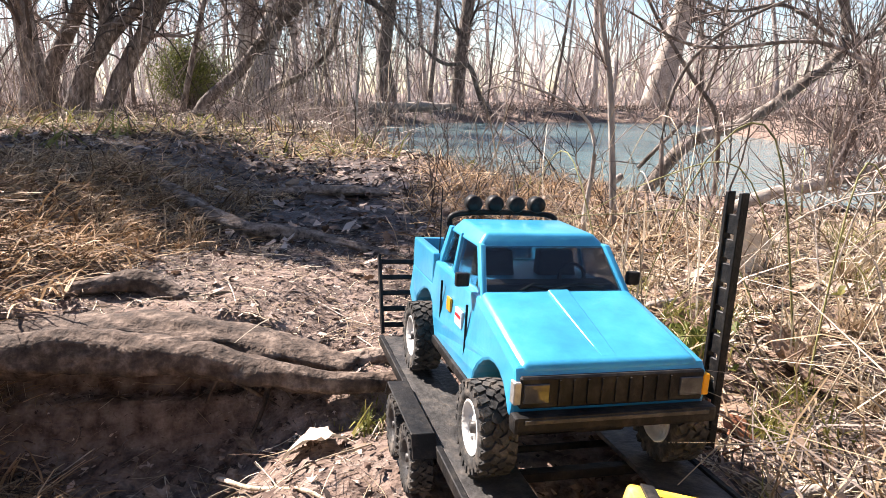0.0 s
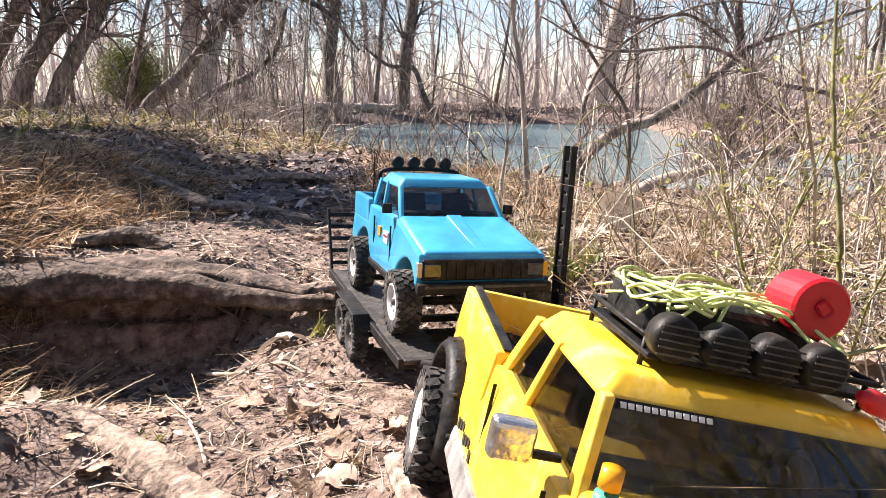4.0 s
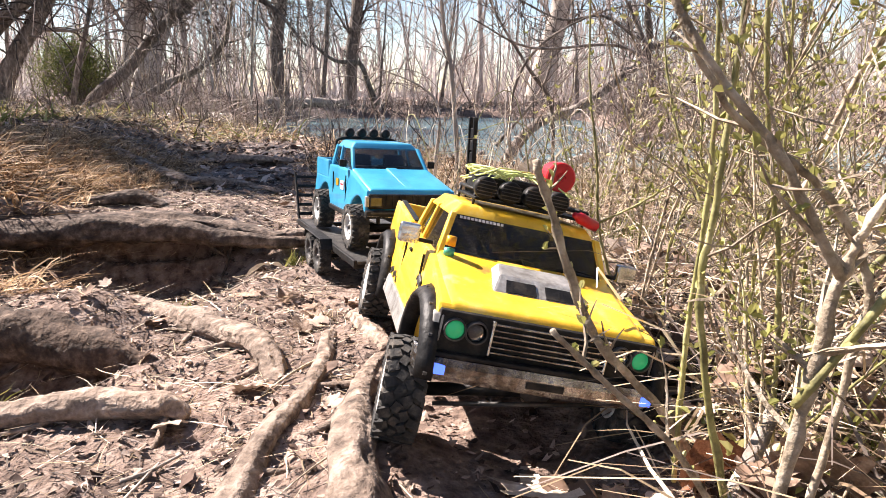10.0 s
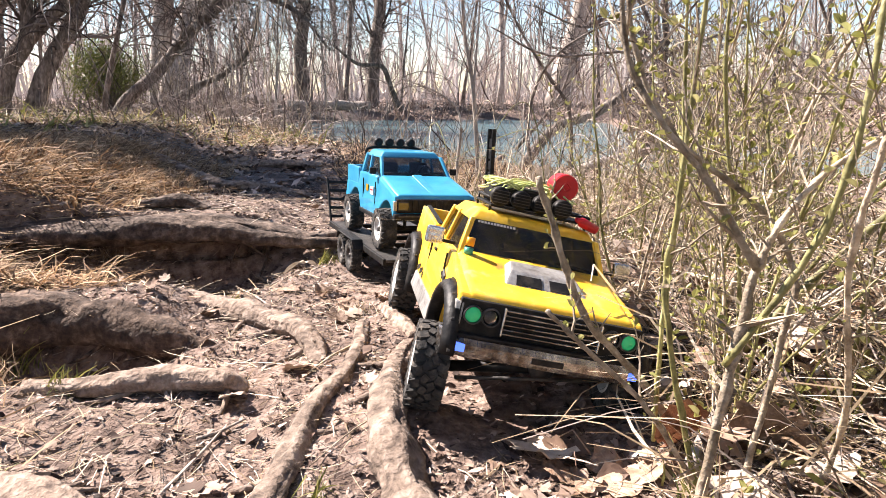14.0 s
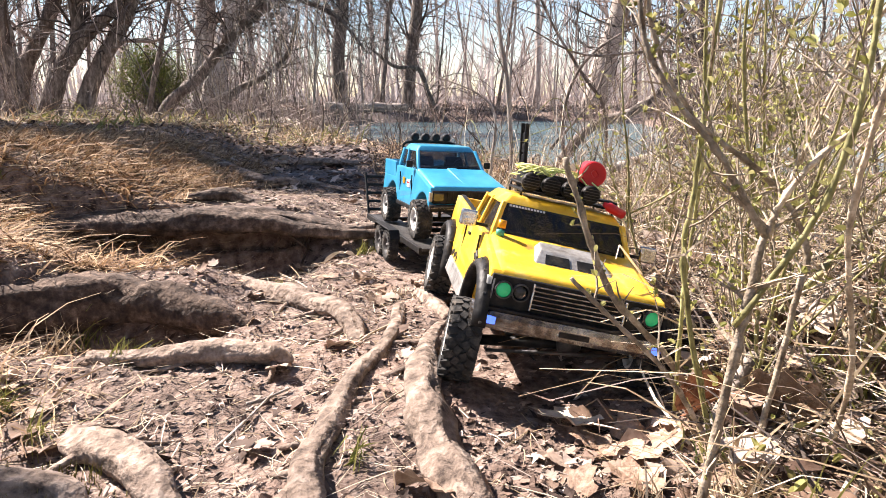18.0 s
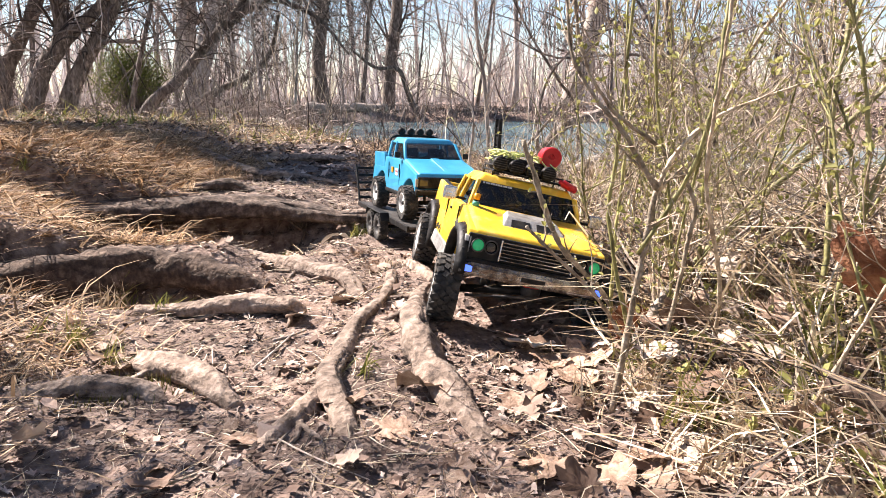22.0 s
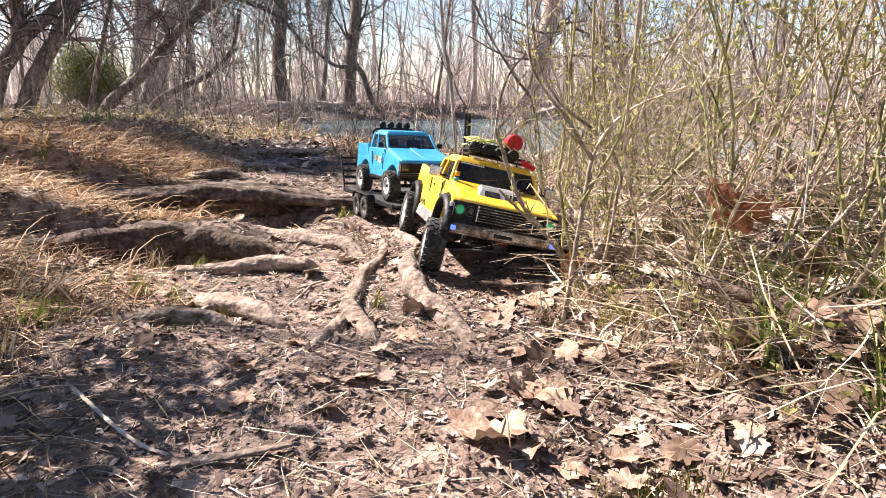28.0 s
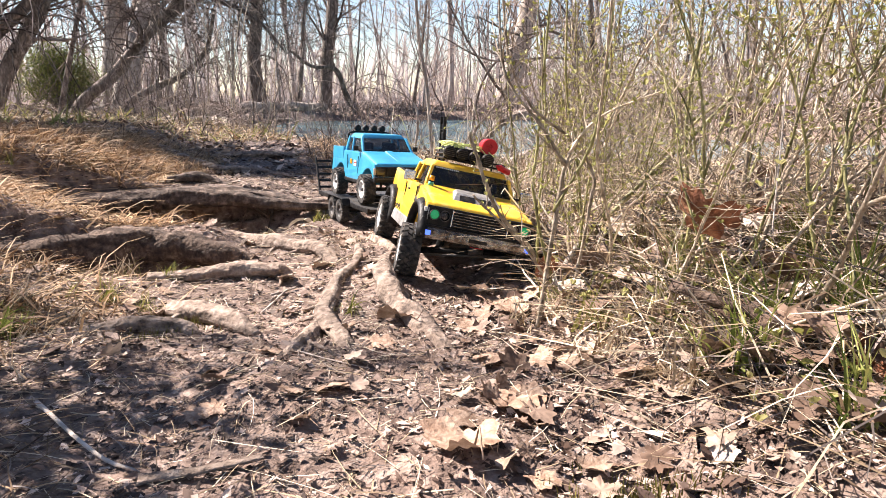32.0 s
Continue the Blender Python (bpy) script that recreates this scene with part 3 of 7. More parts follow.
root([(-0.62, -0.39, -0.01), (-0.527, -0.378, 0.006), (-0.47, -0.376, 0.01), (-0.41, -0.386, 0.008), (-0.37, -0.41, -0.008)], [0.016, 0.02, 0.022, 0.02, 0.012], "mossy brown root lump beside the trail")
root([(0.02, 0.45, -0.012), (0.04, 0.36, 0.004), (0.06, 0.27, 0.006), (0.085, 0.19, -0.006)], [0.01, 0.018, 0.02, 0.014], "short pale root beside the wheel")

# ---- wheels ----
WHEELS = {}


def wheel_meshes(r, w, rim_mat):
    key = (r, w, rim_mat.name)
    if key in WHEELS:
        return WHEELS[key]
    t = Geo()
    t.lathe([(-w * 0.40, r * 0.56), (-w * 0.5, r * 0.66), (-w * 0.5, r * 0.82), (-w * 0.42, r * 0.91), (-w * 0.2, r * 0.935), (w * 0.2, r * 0.935), (w * 0.42, r * 0.91), (w * 0.5, r * 0.82), (w * 0.5, r * 0.66), (w * 0.40, r * 0.56), (-w * 0.40, r * 0.56)], "x", 36)
    lugs = Geo()
    n = 22
    for i in range(n):
        for row, (cx, ww, off, yaw) in enumerate(((-0.34, 0.27, 0, 22), (-0.1, 0.2, 0.5, -28), (0.12, 0.2, 0, 28), (0.34, 0.27, 0.5, -22))):
            a = 2 * math.pi * (i + off) / n
            m = Matrix.Rotation(a, 3, "X") @ Matrix.Rotation(radians(yaw), 3, "Z")
            c = Matrix.Rotation(a, 3, "X") @ Vector((cx * w, 0, r * (0.955 if row in (1, 2) else 0.945)))
            lugs.box(c, (ww * w, 2 * math.pi * r / n * 0.62, r * 0.085), m)
        a = 2 * math.pi * i / n
        for s in (-1, 1):
            c = Matrix.Rotation(a, 3, "X") @ Vector((s * w * 0.475, 0, r * 0.87))
            lugs.box(c, (w * 0.08, 2 * math.pi * r / n * 0.5, r * 0.13), Matrix.Rotation(a, 3, "X"))
    rim = Geo()
    rim.lathe([(-w * 0.44, r * 0.58), (-w * 0.47, r * 0.53), (-w * 0.30, r * 0.49), (-w * 0.22, r * 0.30), (-w * 0.27, r * 0.27), (-w * 0.27, 0.0005)], "x", 28)
    rim.lathe([(w * 0.44, r * 0.58), (w * 0.47, r * 0.53), (w * 0.30, r * 0.49), (w * 0.22, r * 0.30), (w * 0.27, r * 0.27), (w * 0.27, 0.0005)], "x", 28)
    for k in range(6):
        a = 2 * math.pi * k / 6
        for s in (-1, 1):
            rim.lathe([(s * w * 0.2, r * 0.045), (s * w * 0.3, r * 0.045), (s * w * 0.3, 0.0002)], "x", 8, (0, r * 0.38 * math.cos(a), r * 0.38 * math.sin(a)))
    hub = Geo()
    for s in (-1, 1):
        hub.lathe([(s * w * 0.2, r * 0.13), (s * w * 0.42, r * 0.12), (s * w * 0.44, 0.0003)], "x", 12)
    WHEELS[key] = (t.mesh("tyre", M_RUBBER), lugs.mesh("tread", M_RUBBER, False), rim.mesh("rim", rim_mat), hub.mesh("hub", M_STEEL))
    return WHEELS[key]


def wheel(parent, c, r, w, rim_mat, steer=0):
    t, l, m, h = wheel_meshes(r, w, rim_mat)
    ob = part("wheel", t, None, parent)
    ob.matrix_local = Matrix.Translation(c) @ Matrix.Rotation(radians(steer), 4, "Z") @ Matrix.Rotation(c[1] * 9 + c[0] * 5, 4, "X")
    part("tread", l, None, ob)
    part("rim", m, None, ob, "pale dusty rim")
    part("hub", h, None, ob)
    return ob


def disc(c, r, d, axis="y", steps=20, dome=0.0):
    g = Geo()
    g.lathe([(d, 0.0002), (d, r), (0, r), (-dome * 0.6, r * 0.8), (-dome, 0.0002)], axis, steps, c)
    return g


def beam(name, a, b, r, material, parent, sides=8, label=""):
    g = Geo()
    g.tube([a, b], r, sides)
    return part(name, g, material, parent, label, sides > 5)


def slab4(q, thick, n=None):
    """A thin pane from four corners."""
    q = [Vector(p) for p in q]
    nn = (q[1] - q[0]).cross(q[3] - q[0]).normalized() * thick
    return hexa(q, [p + nn for p in q], 0)


def cab(thing, paint, D, pane_mat, rear_y):
    """Roof, pillars, panes and dark inside of a pickup's cab. D: belt and roof corners."""
    w1, y1, z1, w2, y2, z2 = D
    yr1, yr2 = rear_y
    zb = z1 - 0.006
    part("roof", hexa([(-w2 - 0.004, y2 + 0.0, z2 - 0.006), (w2 + 0.004, y2, z2 - 0.006), (w2 + 0.004, yr2, z2 - 0.006), (-w2 - 0.004, yr2, z2 - 0.006)],
                      [(-w2 + 0.012, y2 + 0.014, z2 + 0.012), (w2 - 0.012, y2 + 0.014, z2 + 0.012), (w2 - 0.012, yr2 - 0.01, z2 + 0.013), (-w2 + 0.012, yr2 - 0.01, z2 + 0.013)], 0.005, 3), paint, thing, smooth=True)
    ym1, ym2 = y1 + (yr1 - y1) * 0.62, y2 + (yr2 - y2) * 0.60
    for s in (-1, 1):
        for a, b, wd in (((y1, y2, 0.0085)), ((ym1, ym2, 0.0055)), ((yr1, yr2, 0.009))):
            part("pillar", hexa([(s * (w1 - 0.007), a - wd, zb), (s * w1, a - wd, zb), (s * w1, a + wd, zb), (s * (w1 - 0.007), a + wd, zb)],
                                [(s * (w2 - 0.005), b - wd * 0.8, z2), (s * (w2 + 0.003), b - wd * 0.8, z2), (s * (w2 + 0.003), b + wd * 0.8, z2), (s * (w2 - 0.005), b + wd * 0.8, z2)], 0.0015), paint, thing, smooth=True)
        for (a1, a2), (b1, b2) in (((y1 + 0.008, ym1 - 0.006), (y2 + 0.007, ym2 - 0.005)), ((ym1 + 0.006, yr1 - 0.009), (ym2 + 0.005, yr2 - 0.008))):
            ob = part("side_window", slab4([(s * (w1 - 0.004), a1, zb), (s * (w1 - 0.004), a2, zb), (s * (w2 - 0.002), b2, z2 - 0.004), (s * (w2 - 0.002), b1, z2 - 0.004)], 0.0012), pane_mat, thing)
            ob.visible_shadow = False
    ws = part("windshield", slab4([(-w1 + 0.008, y1 - 0.001, zb), (w1 - 0.008, y1 - 0.001, zb), (w2 - 0.006, y2 - 0.001, z2 - 0.003), (-w2 + 0.006, y2 - 0.001, z2 - 0.003)], 0.0012), pane_mat, thing, "dusty dark tinted windshield")
    ws.visible_shadow = False
    part("rear_window", slab4([(-w1 + 0.012, yr1 + 0.001, zb), (w1 - 0.012, yr1 + 0.001, zb), (w2 - 0.01, yr2 + 0.001, z2 - 0.004), (-w2 + 0.01, yr2 + 0.001, z2 - 0.004)], 0.0012), pane_mat, thing)
    # dark inside
    part("dashboard", bbox((0, y1 + 0.035, z1 - 0.002), (w1 * 1.8, 0.03, 0.014), 0.004), M_BLACK, thing)
    st = Geo()
    st.lathe([(-0.002, w1 * 0.20), (0.002, w1 * 0.20), (0.002, w1 * 0.16), (-0.002, w1 * 0.16), (-0.002, w1 * 0.20)], "y", 20, (w1 * 0.45, y1 + 0.056, z1 + 0.005))
    part("steering_wheel", st, M_BLACK, thing)
    for s in (-1, 1):
        part("seat", hexa([(s * w1 * 0.14, y1 + 0.095, z1 - 0.05), (s * w1 * 0.8, y1 + 0.095, z1 - 0.05), (s * w1 * 0.8, y1 + 0.12, z1 - 0.05), (s * w1 * 0.14, y1 + 0.12, z1 - 0.05)],
                          [(s * w1 * 0.2, y1 + 0.11, z1 + 0.03), (s * w1 * 0.7, y1 + 0.11, z1 + 0.03), (s * w1 * 0.7, y1 + 0.13, z1 + 0.03), (s * w1 * 0.2, y1 + 0.13, z1 + 0.03)], 0.004), M_BLACK, thing)
    return ws


# ---- the yellow truck ----


def yellow_truck():
    T = new("model_truck")
    tagged(T, "yellow model pickup truck with black flares and loaded roof rack", "model truck")
    wb, fa, r, tw = 0.2485, 0.208, 0.062, 0.048
    belt, hw = 0.188, 0.132
    # side outline: nose, hood edge, cowl, belt, bed rail, tail, underside with two wheel arches
    low = 0.082
    poly = [(-0.266, 0.118), (-0.268, 0.15), (-0.262, 0.158), (-0.125, belt), (0.098, belt + 0.002), (0.100, 0.156), (0.325, 0.160), (0.325, 0.10), (0.318, 0.092)]
    poly += arch(wb, 0.075, 0.077, 10)[0:]
    poly += [(wb - 0.082, low), (-fa + 0.084, low)]
    poly += [q for q in arch(-fa, 0.072, 0.076, 12) if q[0] > -0.258]
    body = part("body", profile_block(poly, hw, 0.004, 0.008, 0.2, 0.12), M_YELLOW, T, "glossy yellow scuffed body")
    bf = part("bed_floor", hexa([(-0.115, 0.102, 0.1565), (0.115, 0.102, 0.1565), (0.115, 0.316, 0.1605), (-0.115, 0.316, 0.1605)], [(-0.115, 0.102, 0.1595), (0.115, 0.102, 0.1595), (0.115, 0.316, 0.1635), (-0.115, 0.316, 0.1635)], 0.0), M_BLACK, T, "black ribbed bed liner")
    for k in range(9):
        part("liner_rib", bbox((-0.088 + 0.022 * k, 0.209, 0.1625), (0.008, 0.205, 0.003), 0.001, 1, (1.07, 0, 0)), M_BLACK, bf)
    for s in (-1, 1):
        part("bed_side", hexa([(s * 0.116, 0.100, 0.150), (s * 0.1305, 0.100, 0.150), (s * 0.1305, 0.322, 0.154), (s * 0.116, 0.322, 0.154)],
                              [(s * 0.112, 0.100, 0.200), (s * 0.1265, 0.100, 0.200), (s * 0.1265, 0.322, 0.211), (s * 0.112, 0.322, 0.211)], 0.004, 3), M_YELLOW, T, smooth=True)
        part("bed_rail_cap", hexa([(s * 0.110, 0.102, 0.2005), (s * 0.119, 0.102, 0.2005), (s * 0.119, 0.318, 0.2115), (s * 0.110, 0.318, 0.2115)],
                                  [(s * 0.110, 0.102, 0.2025), (s * 0.119, 0.102, 0.2025), (s * 0.119, 0.318, 0.2135), (s * 0.110, 0.318, 0.2135)], 0), M_BLACK, T)
        part("wheel_well", bbox((s * 0.100, 0.2485, 0.170), (0.034, 0.10, 0.022), 0.006, 3), M_BLACK, T)
        part("tail_light", bbox((s * 0.117, 0.3265, 0.172), (0.018, 0.004, 0.03), 0.001, 1), M_RED, T)
    part("cab_back", bbox((0, 0.0965, 0.172), (0.236, 0.006, 0.04), 0.001, 1), M_YELLOW, T)
    part("tailgate", bbox((0, 0.3205, 0.182), (0.226, 0.011, 0.054), 0.003), M_YELLOW, T)
    part("tailgate_latch", bbox((0, 0.3275, 0.190), (0.03, 0.004, 0.009), 0.001, 1), M_BLACK, T)
    # hood
    part("hood", hexa([(-0.126, -0.268, 0.148), (0.126, -0.268, 0.148), (0.122, -0.12, 0.182), (-0.122, -0.12, 0.182)],
                      [(-0.112, -0.262, 0.160), (0.112, -0.262, 0.160), (0.112, -0.122, 0.196), (-0.112, -0.122, 0.196)], 0.006, 3), M_YELLOW, T, smooth=True)
    sc = part("hood_scoop", hexa([(-0.062, -0.222, 0.168), (0.062, -0.222, 0.168), (0.052, -0.150, 0.186), (-0.052, -0.150, 0.186)],
                                 [(-0.050, -0.194, 0.1885), (0.050, -0.194, 0.1885), (0.044, -0.156, 0.1965), (-0.044, -0.156, 0.1965)], 0.003), M_SILVER, T, "bare scuffed grey hood scoop")
    for s in (-1, 1):
        part("scoop_opening", hexa([(s * 0.025 - 0.019, -0.2165, 0.1735), (s * 0.025 + 0.019, -0.2165, 0.1735), (s * 0.024 + 0.018, -0.2015, 0.1845), (s * 0.024 - 0.018, -0.2015, 0.1845)],
                                   [(s * 0.025 - 0.019, -0.2150, 0.1722), (s * 0.025 + 0.019, -0.2150, 0.1722), (s * 0.024 + 0.018, -0.2000, 0.1832), (s * 0.024 - 0.018, -0.2000, 0.1832)], 0), M_BLACK, sc)
    ws = cab(T, M_YELLOW, (0.118, -0.122, 0.192, 0.101, -0.092, 0.243), M_TINT, (0.095, 0.075))
    part("banner", slab4([(-0.094, -0.0975, 0.2355), (-0.030, -0.0975, 0.2355), (-0.030, -0.0945, 0.2405), (-0.094, -0.0945, 0.2405)], -0.0008), M_BLACK, ws)
    for k in range(12):
        x = -0.0915 + k * 0.0051
        part("print_bar", slab4([(x, -0.0985, 0.2366), (x + 0.0036, -0.0985, 0.2366), (x + 0.0036, -0.0965, 0.2396), (x, -0.0965, 0.2396)], -0.0006), M_PALE, ws)
    for s in (-1, 1):
        g = Geo()
        g.tube([(s * 0.012 + 0.012, -0.1275, 0.194), (s * 0.035 + 0.03, -0.1225, 0.2015), (s * 0.04 + 0.052, -0.1245, 0.1985)], 0.0011, 6)
        part("wiper", g, M_BLACK, T)
    # nose
    part("grille_panel", hexa([(-0.128, -0.2745, 0.106), (0.128, -0.2745, 0.106), (0.128, -0.262, 0.106), (-0.128, -0.262, 0.106)],
                              [(-0.126, -0.2745, 0.153), (0.126, -0.2745, 0.153), (0.126, -0.262, 0.153), (-0.126, -0.262, 0.153)], 0.002), M_BLACK, T, "black nose panel")
    for k in range(6):
        z = 0.116 + k * 0.0062
        part("grille_bar", bbox((0, -0.2768, z), (0.132 + 0.002 * (k == 5), 0.005, 0.0021), 0.0006, 1), M_MUDCHROME, T, "silver grille bar")
    for s in (-1, 1):
        part("grille_end", bbox((s * 0.067, -0.277, 0.1315), (0.003, 0.006, 0.038), 0.0008, 1), M_CHROME, T)
        for x, m, lab in ((0.108, M_GREENLED, "glowing green headlight"), (0.084, M_CLEAR, "clear round headlight")):
            h = part("headlight", disc((s * x, -0.2755, 0.134), 0.0105, 0.004, dome=0.0035), m, T, lab, True)
            g = Geo()
            g.lathe([(-0.006, 0.0108), (-0.0068, 0.0122), (-0.002, 0.0128), (0.002, 0.0128), (0.002, 0.0108), (-0.006, 0.0108)], "y", 24, (s * x, -0.2735, 0.134))
            part("headlight_ring", g, M_STEEL, h, "", True)
            if m is M_CLEAR:
                part("reflector", disc((s * x, -0.2748, 0.134), 0.0098, 0.0004), M_STEEL, h)
        part("corner_light", hexa([(s * 0.122, -0.276, 0.118), (s * 0.1335, -0.270, 0.118), (s * 0.1335, -0.25, 0.118), (s * 0.122, -0.25, 0.118)],
                                  [(s * 0.122, -0.276, 0.148), (s * 0.1315, -0.270, 0.148), (s * 0.1315, -0.25, 0.148), (s * 0.122, -0.25, 0.148)], 0.002), M_SILVER, T, "cloudy clear corner lamp")
    # bumper, bent back at its ends
    b = bmesh.new()
    rows = []
    for x, y in ((-0.1425, -0.252), (-0.134, -0.280), (-0.115, -0.288), (0.115, -0.288), (0.134, -0.280), (0.1425, -0.252)):
        rows.append([b.verts.new((x, y + dy, z)) for dy, z in ((0.0, 0.080), (-0.003, 0.086), (-0.003, 0.097), (0.002, 0.104), (0.012, 0.106), (0.012, 0.080))])
    for p, q in zip(rows, rows[1:]):
        for i in range(6):
            b.faces.new((p[i], p[(i + 1) % 6], q[(i + 1) % 6], q[i]))
    b.faces.new(rows[0])
    b.faces.new(rows[-1][::-1])
    bp = part("bumper", b, M_MUDCHROME, T, "mud-spattered chrome bumper")
    part("bumper_top", bbox((0, -0.276, 0.107), (0.262, 0.02, 0.005), 0.002), M_BLACK, bp)
    part("bumper_slot", bbox((0, -0.2915, 0.091), (0.044, 0.002, 0.008), 0.0009, 1), M_BLACK, bp)
    for s in (-1, 1):
        part("fog_light", bbox((s * 0.1215, -0.2872, 0.0925), (0.019, 0.009, 0.011), 0.002), M_BLUELED, bp, "lit blue fog light")
        part("tow_ring", disc((s * 0.045, -0.2905, 0.090), 0.004, 0.003), M_STEEL, bp)
    # flares: half rings over each wheel
    for s in (-1, 1):
        for cy, ex in ((-fa, -0.005), (wb, 0.0)):
            b = bmesh.new()
            rows = []
            for i in range(15):
                a = radians((-12 + 186 * i / 14) if cy < 0 else (-12 + 204 * i / 14))
                c, sn = math.cos(a), math.sin(a)
                rows.append([b.verts.new((s * x, cy + rr * c, 0.072 + rr * sn)) for x, rr in ((0.124, 0.075), (0.147 + ex, 0.076), (0.149 + ex, 0.080), (0.143 + ex, 0.087), (0.126, 0.093))])
            for p, q in zip(rows, rows[1:]):
                for i in range(5):
                    b.faces.new((p[i], p[(i + 1) % 5], q[(i + 1) % 5], q[i]))
            b.faces.new(rows[0])
            b.faces.new(rows[-1][::-1])
            part("fender_flare", b, M_BLACK, T, "black riveted fender flare", True)
            for i in range(7):
                a = radians(10 + 160 * i / 6)
                part("rivet", disc((s * (0.1405 + ex), cy + 0.088 * math.cos(a), 0.072 + 0.088 * math.sin(a)), 0.0022, -s * 0.004, "x", 8), M_STEEL, T)
        part("rocker_panel", hexa([(s * 0.118, -0.128, 0.068), (s * 0.140, -0.128, 0.068), (s * 0.140, 0.168, 0.072), (s * 0.118, 0.168, 0.072)],
                                  [(s * 0.128, -0.128, 0.098), (s * 0.1345, -0.128, 0.098), (s * 0.1345, 0.168, 0.100), (s * 0.128, 0.168, 0.100)], 0.003), M_SILVER, T, "scraped silver rocker panel")
        # mirror
        mi = part("side_mirror", bbox((s * 0.152, -0.098, 0.205), (0.028, 0.014, 0.026), 0.005, 3), M_CHROME, T, "chrome door mirror")
        part("mirror_arm", bbox((s * 0.13, -0.098, 0.198), (0.022, 0.006, 0.005), 0.001, 1), M_BLACK, mi)
        part("door_handle", bbox((s * 0.1285, 0.012, 0.168), (0.004, 0.018, 0.005), 0.001, 1), M_BLACK, T)
        part("vent", bbox((s * 0.1305, -0.128, 0.150), (0.003, 0.02, 0.012), 0.001, 1, (20, 0, 0)), M_STEEL, T, "dark chrome fender vent")
        for k in range(7):
            part("decal", bbox((s * 0.1325, 0.15 - 0.012 * k, 0.108 + 0.0035 * (k % 3)), (0.0025, 0.007, 0.010 - 0.001 * (k % 3)), 0), M_STEEL, T, "dark scuffed lettering")
        for k in range(3):
            part("decal", bbox((s * (0.1300 - 0.0008 * k), -0.098 + 0.014 * (k % 2), 0.12 + 0.014 * k), (0.0025, 0.010, 0.006), 0), M_BLACK, T)
        for yy in (-0.112, 0.062):
            part("door_seam", bbox((s * 0.1295, yy, 0.145), (0.003, 0.0012, 0.075), 0), M_BLACK, T)
    # under the body
    part("chassis", bbox((0, 0.0, 0.083), (0.07, 0.5, 0.02), 0.004), M_BLACK, T, "black chassis frame")
    for sy, ay in ((-1, -fa), (1, wb)):
        d, k = (FRONT_DROP, FRONT_TWIST) if sy < 0 else (0, 0)
        beam("axle", (-0.12, ay, r + d - 0.12 * k), (0.12, ay, r + d + 0.12 * k), 0.008, M_BLACK, T, 10)
        part("differential", disc((0.02, ay - 0.012, r), 0.019, 0.026, dome=0.008), M_STEEL, T, "", True)
        for s in (-1, 1):
            beam("shock_absorber", (s * 0.07, ay + 0.006, r + d + s * 0.07 * k), (s * 0.062, ay + 0.012, 0.12), 0.006, M_RED if sy < 0 and s > 0 else M_STEEL, T)
            beam("suspension_link", (s * 0.06, ay, r), (s * 0.03, sy * 0.05, 0.075), 0.003, M_STEEL, T)
    beam("tie_rod", (-0.105, -fa - 0.03, r - 0.012 - 0.105 * FRONT_TWIST), (0.105, -fa - 0.03, r - 0.012 + 0.105 * FRONT_TWIST), 0.0028, M_STEEL, T, 8, "bare steel tie rod")
    part("steering_servo", bbox((0.012, -0.236, 0.079), (0.03, 0.02, 0.016), 0.002), M_RED, T, "red steering servo behind the bumper")
    beam("tow_hitch", (0, 0.31, 0.085), (0, 0.365, 0.085), 0.004, M_STEEL, T)
    for s in (-1, 1):
        wheel(T, (s * 0.139, -fa, r + FRONT_DROP + s * 0.139 * FRONT_TWIST), r, tw, M_WHITE, -6)
        wheel(T, (s * 0.139, wb, r), r, tw, M_WHITE)
    # beacon on the fender
    bc = part("beacon", disc((-0.104, -0.138, 0.2035), 0.0065, 0.012, "z", 14), M_ORANGE, T, "orange beacon on a teal base", True)
    part("beacon_base", disc((-0.104, -0.138, 0.191), 0.007, 0.009, "z", 14), M_TEAL, bc, "", True)
    # roof rack and its load
    rk = part("roof_rack", bbox((0.01, -0.01, 0.2645), (0.165, 0.125, 0.004), 0.001, 1), M_BLACK, T, "black roof rack")
    for x in (-0.07, 0.09):
        beam("rack_rail", (x, -0.07, 0.275), (x, 0.05, 0.275), 0.0022, M_BLACK, rk)
        for y in (-0.06, 0.045):
            beam("rack_foot", (x, y, 0.252), (x, y, 0.275), 0.002, M_BLACK, rk)
    for y in (-0.07, 0.05):
        beam("rack_rail", (-0.07, y, 0.275), (0.09, y, 0.275), 0.0022, M_BLACK, rk)
    for k in range(4):
        x = -0.063 + k * 0.034
        lamp = part("rack_light", disc((x, -0.087, 0.281), 0.015, 0.014, dome=0.003), M_BLACK, rk, "round black covered spotlight", True)
        for q in range(5):
            beam("guard_bar", (x - 0.013, -0.0915, 0.272 + q * 0.0045), (x + 0.013, -0.0915, 0.272 + q * 0.0045), 0.0007, M_STEEL, lamp, 5)
    part("bed_roll", bbox((0.0, 0.0, 0.283), (0.13, 0.085, 0.032), 0.01, 3), M_BLACK, T, "dark packed bundle under cords")
    can = Geo()
    can.lathe([(-0.012, 0.0003), (-0.012, 0.0195), (-0.010, 0.0215), (0.022, 0.0215), (0.025, 0.0195), (0.025, 0.0003)], "y", 28, (0.044, -0.047, 0.315))
    cn = part("fuel_can", can, M_RED, T, "bright red round fuel can")
    part("can_emblem", bbox((0.044, -0.0598, 0.316), (0.012, 0.001, 0.010), 0.002, 1, (0, 45, 0)), M_RED, cn)
    ex = Geo()
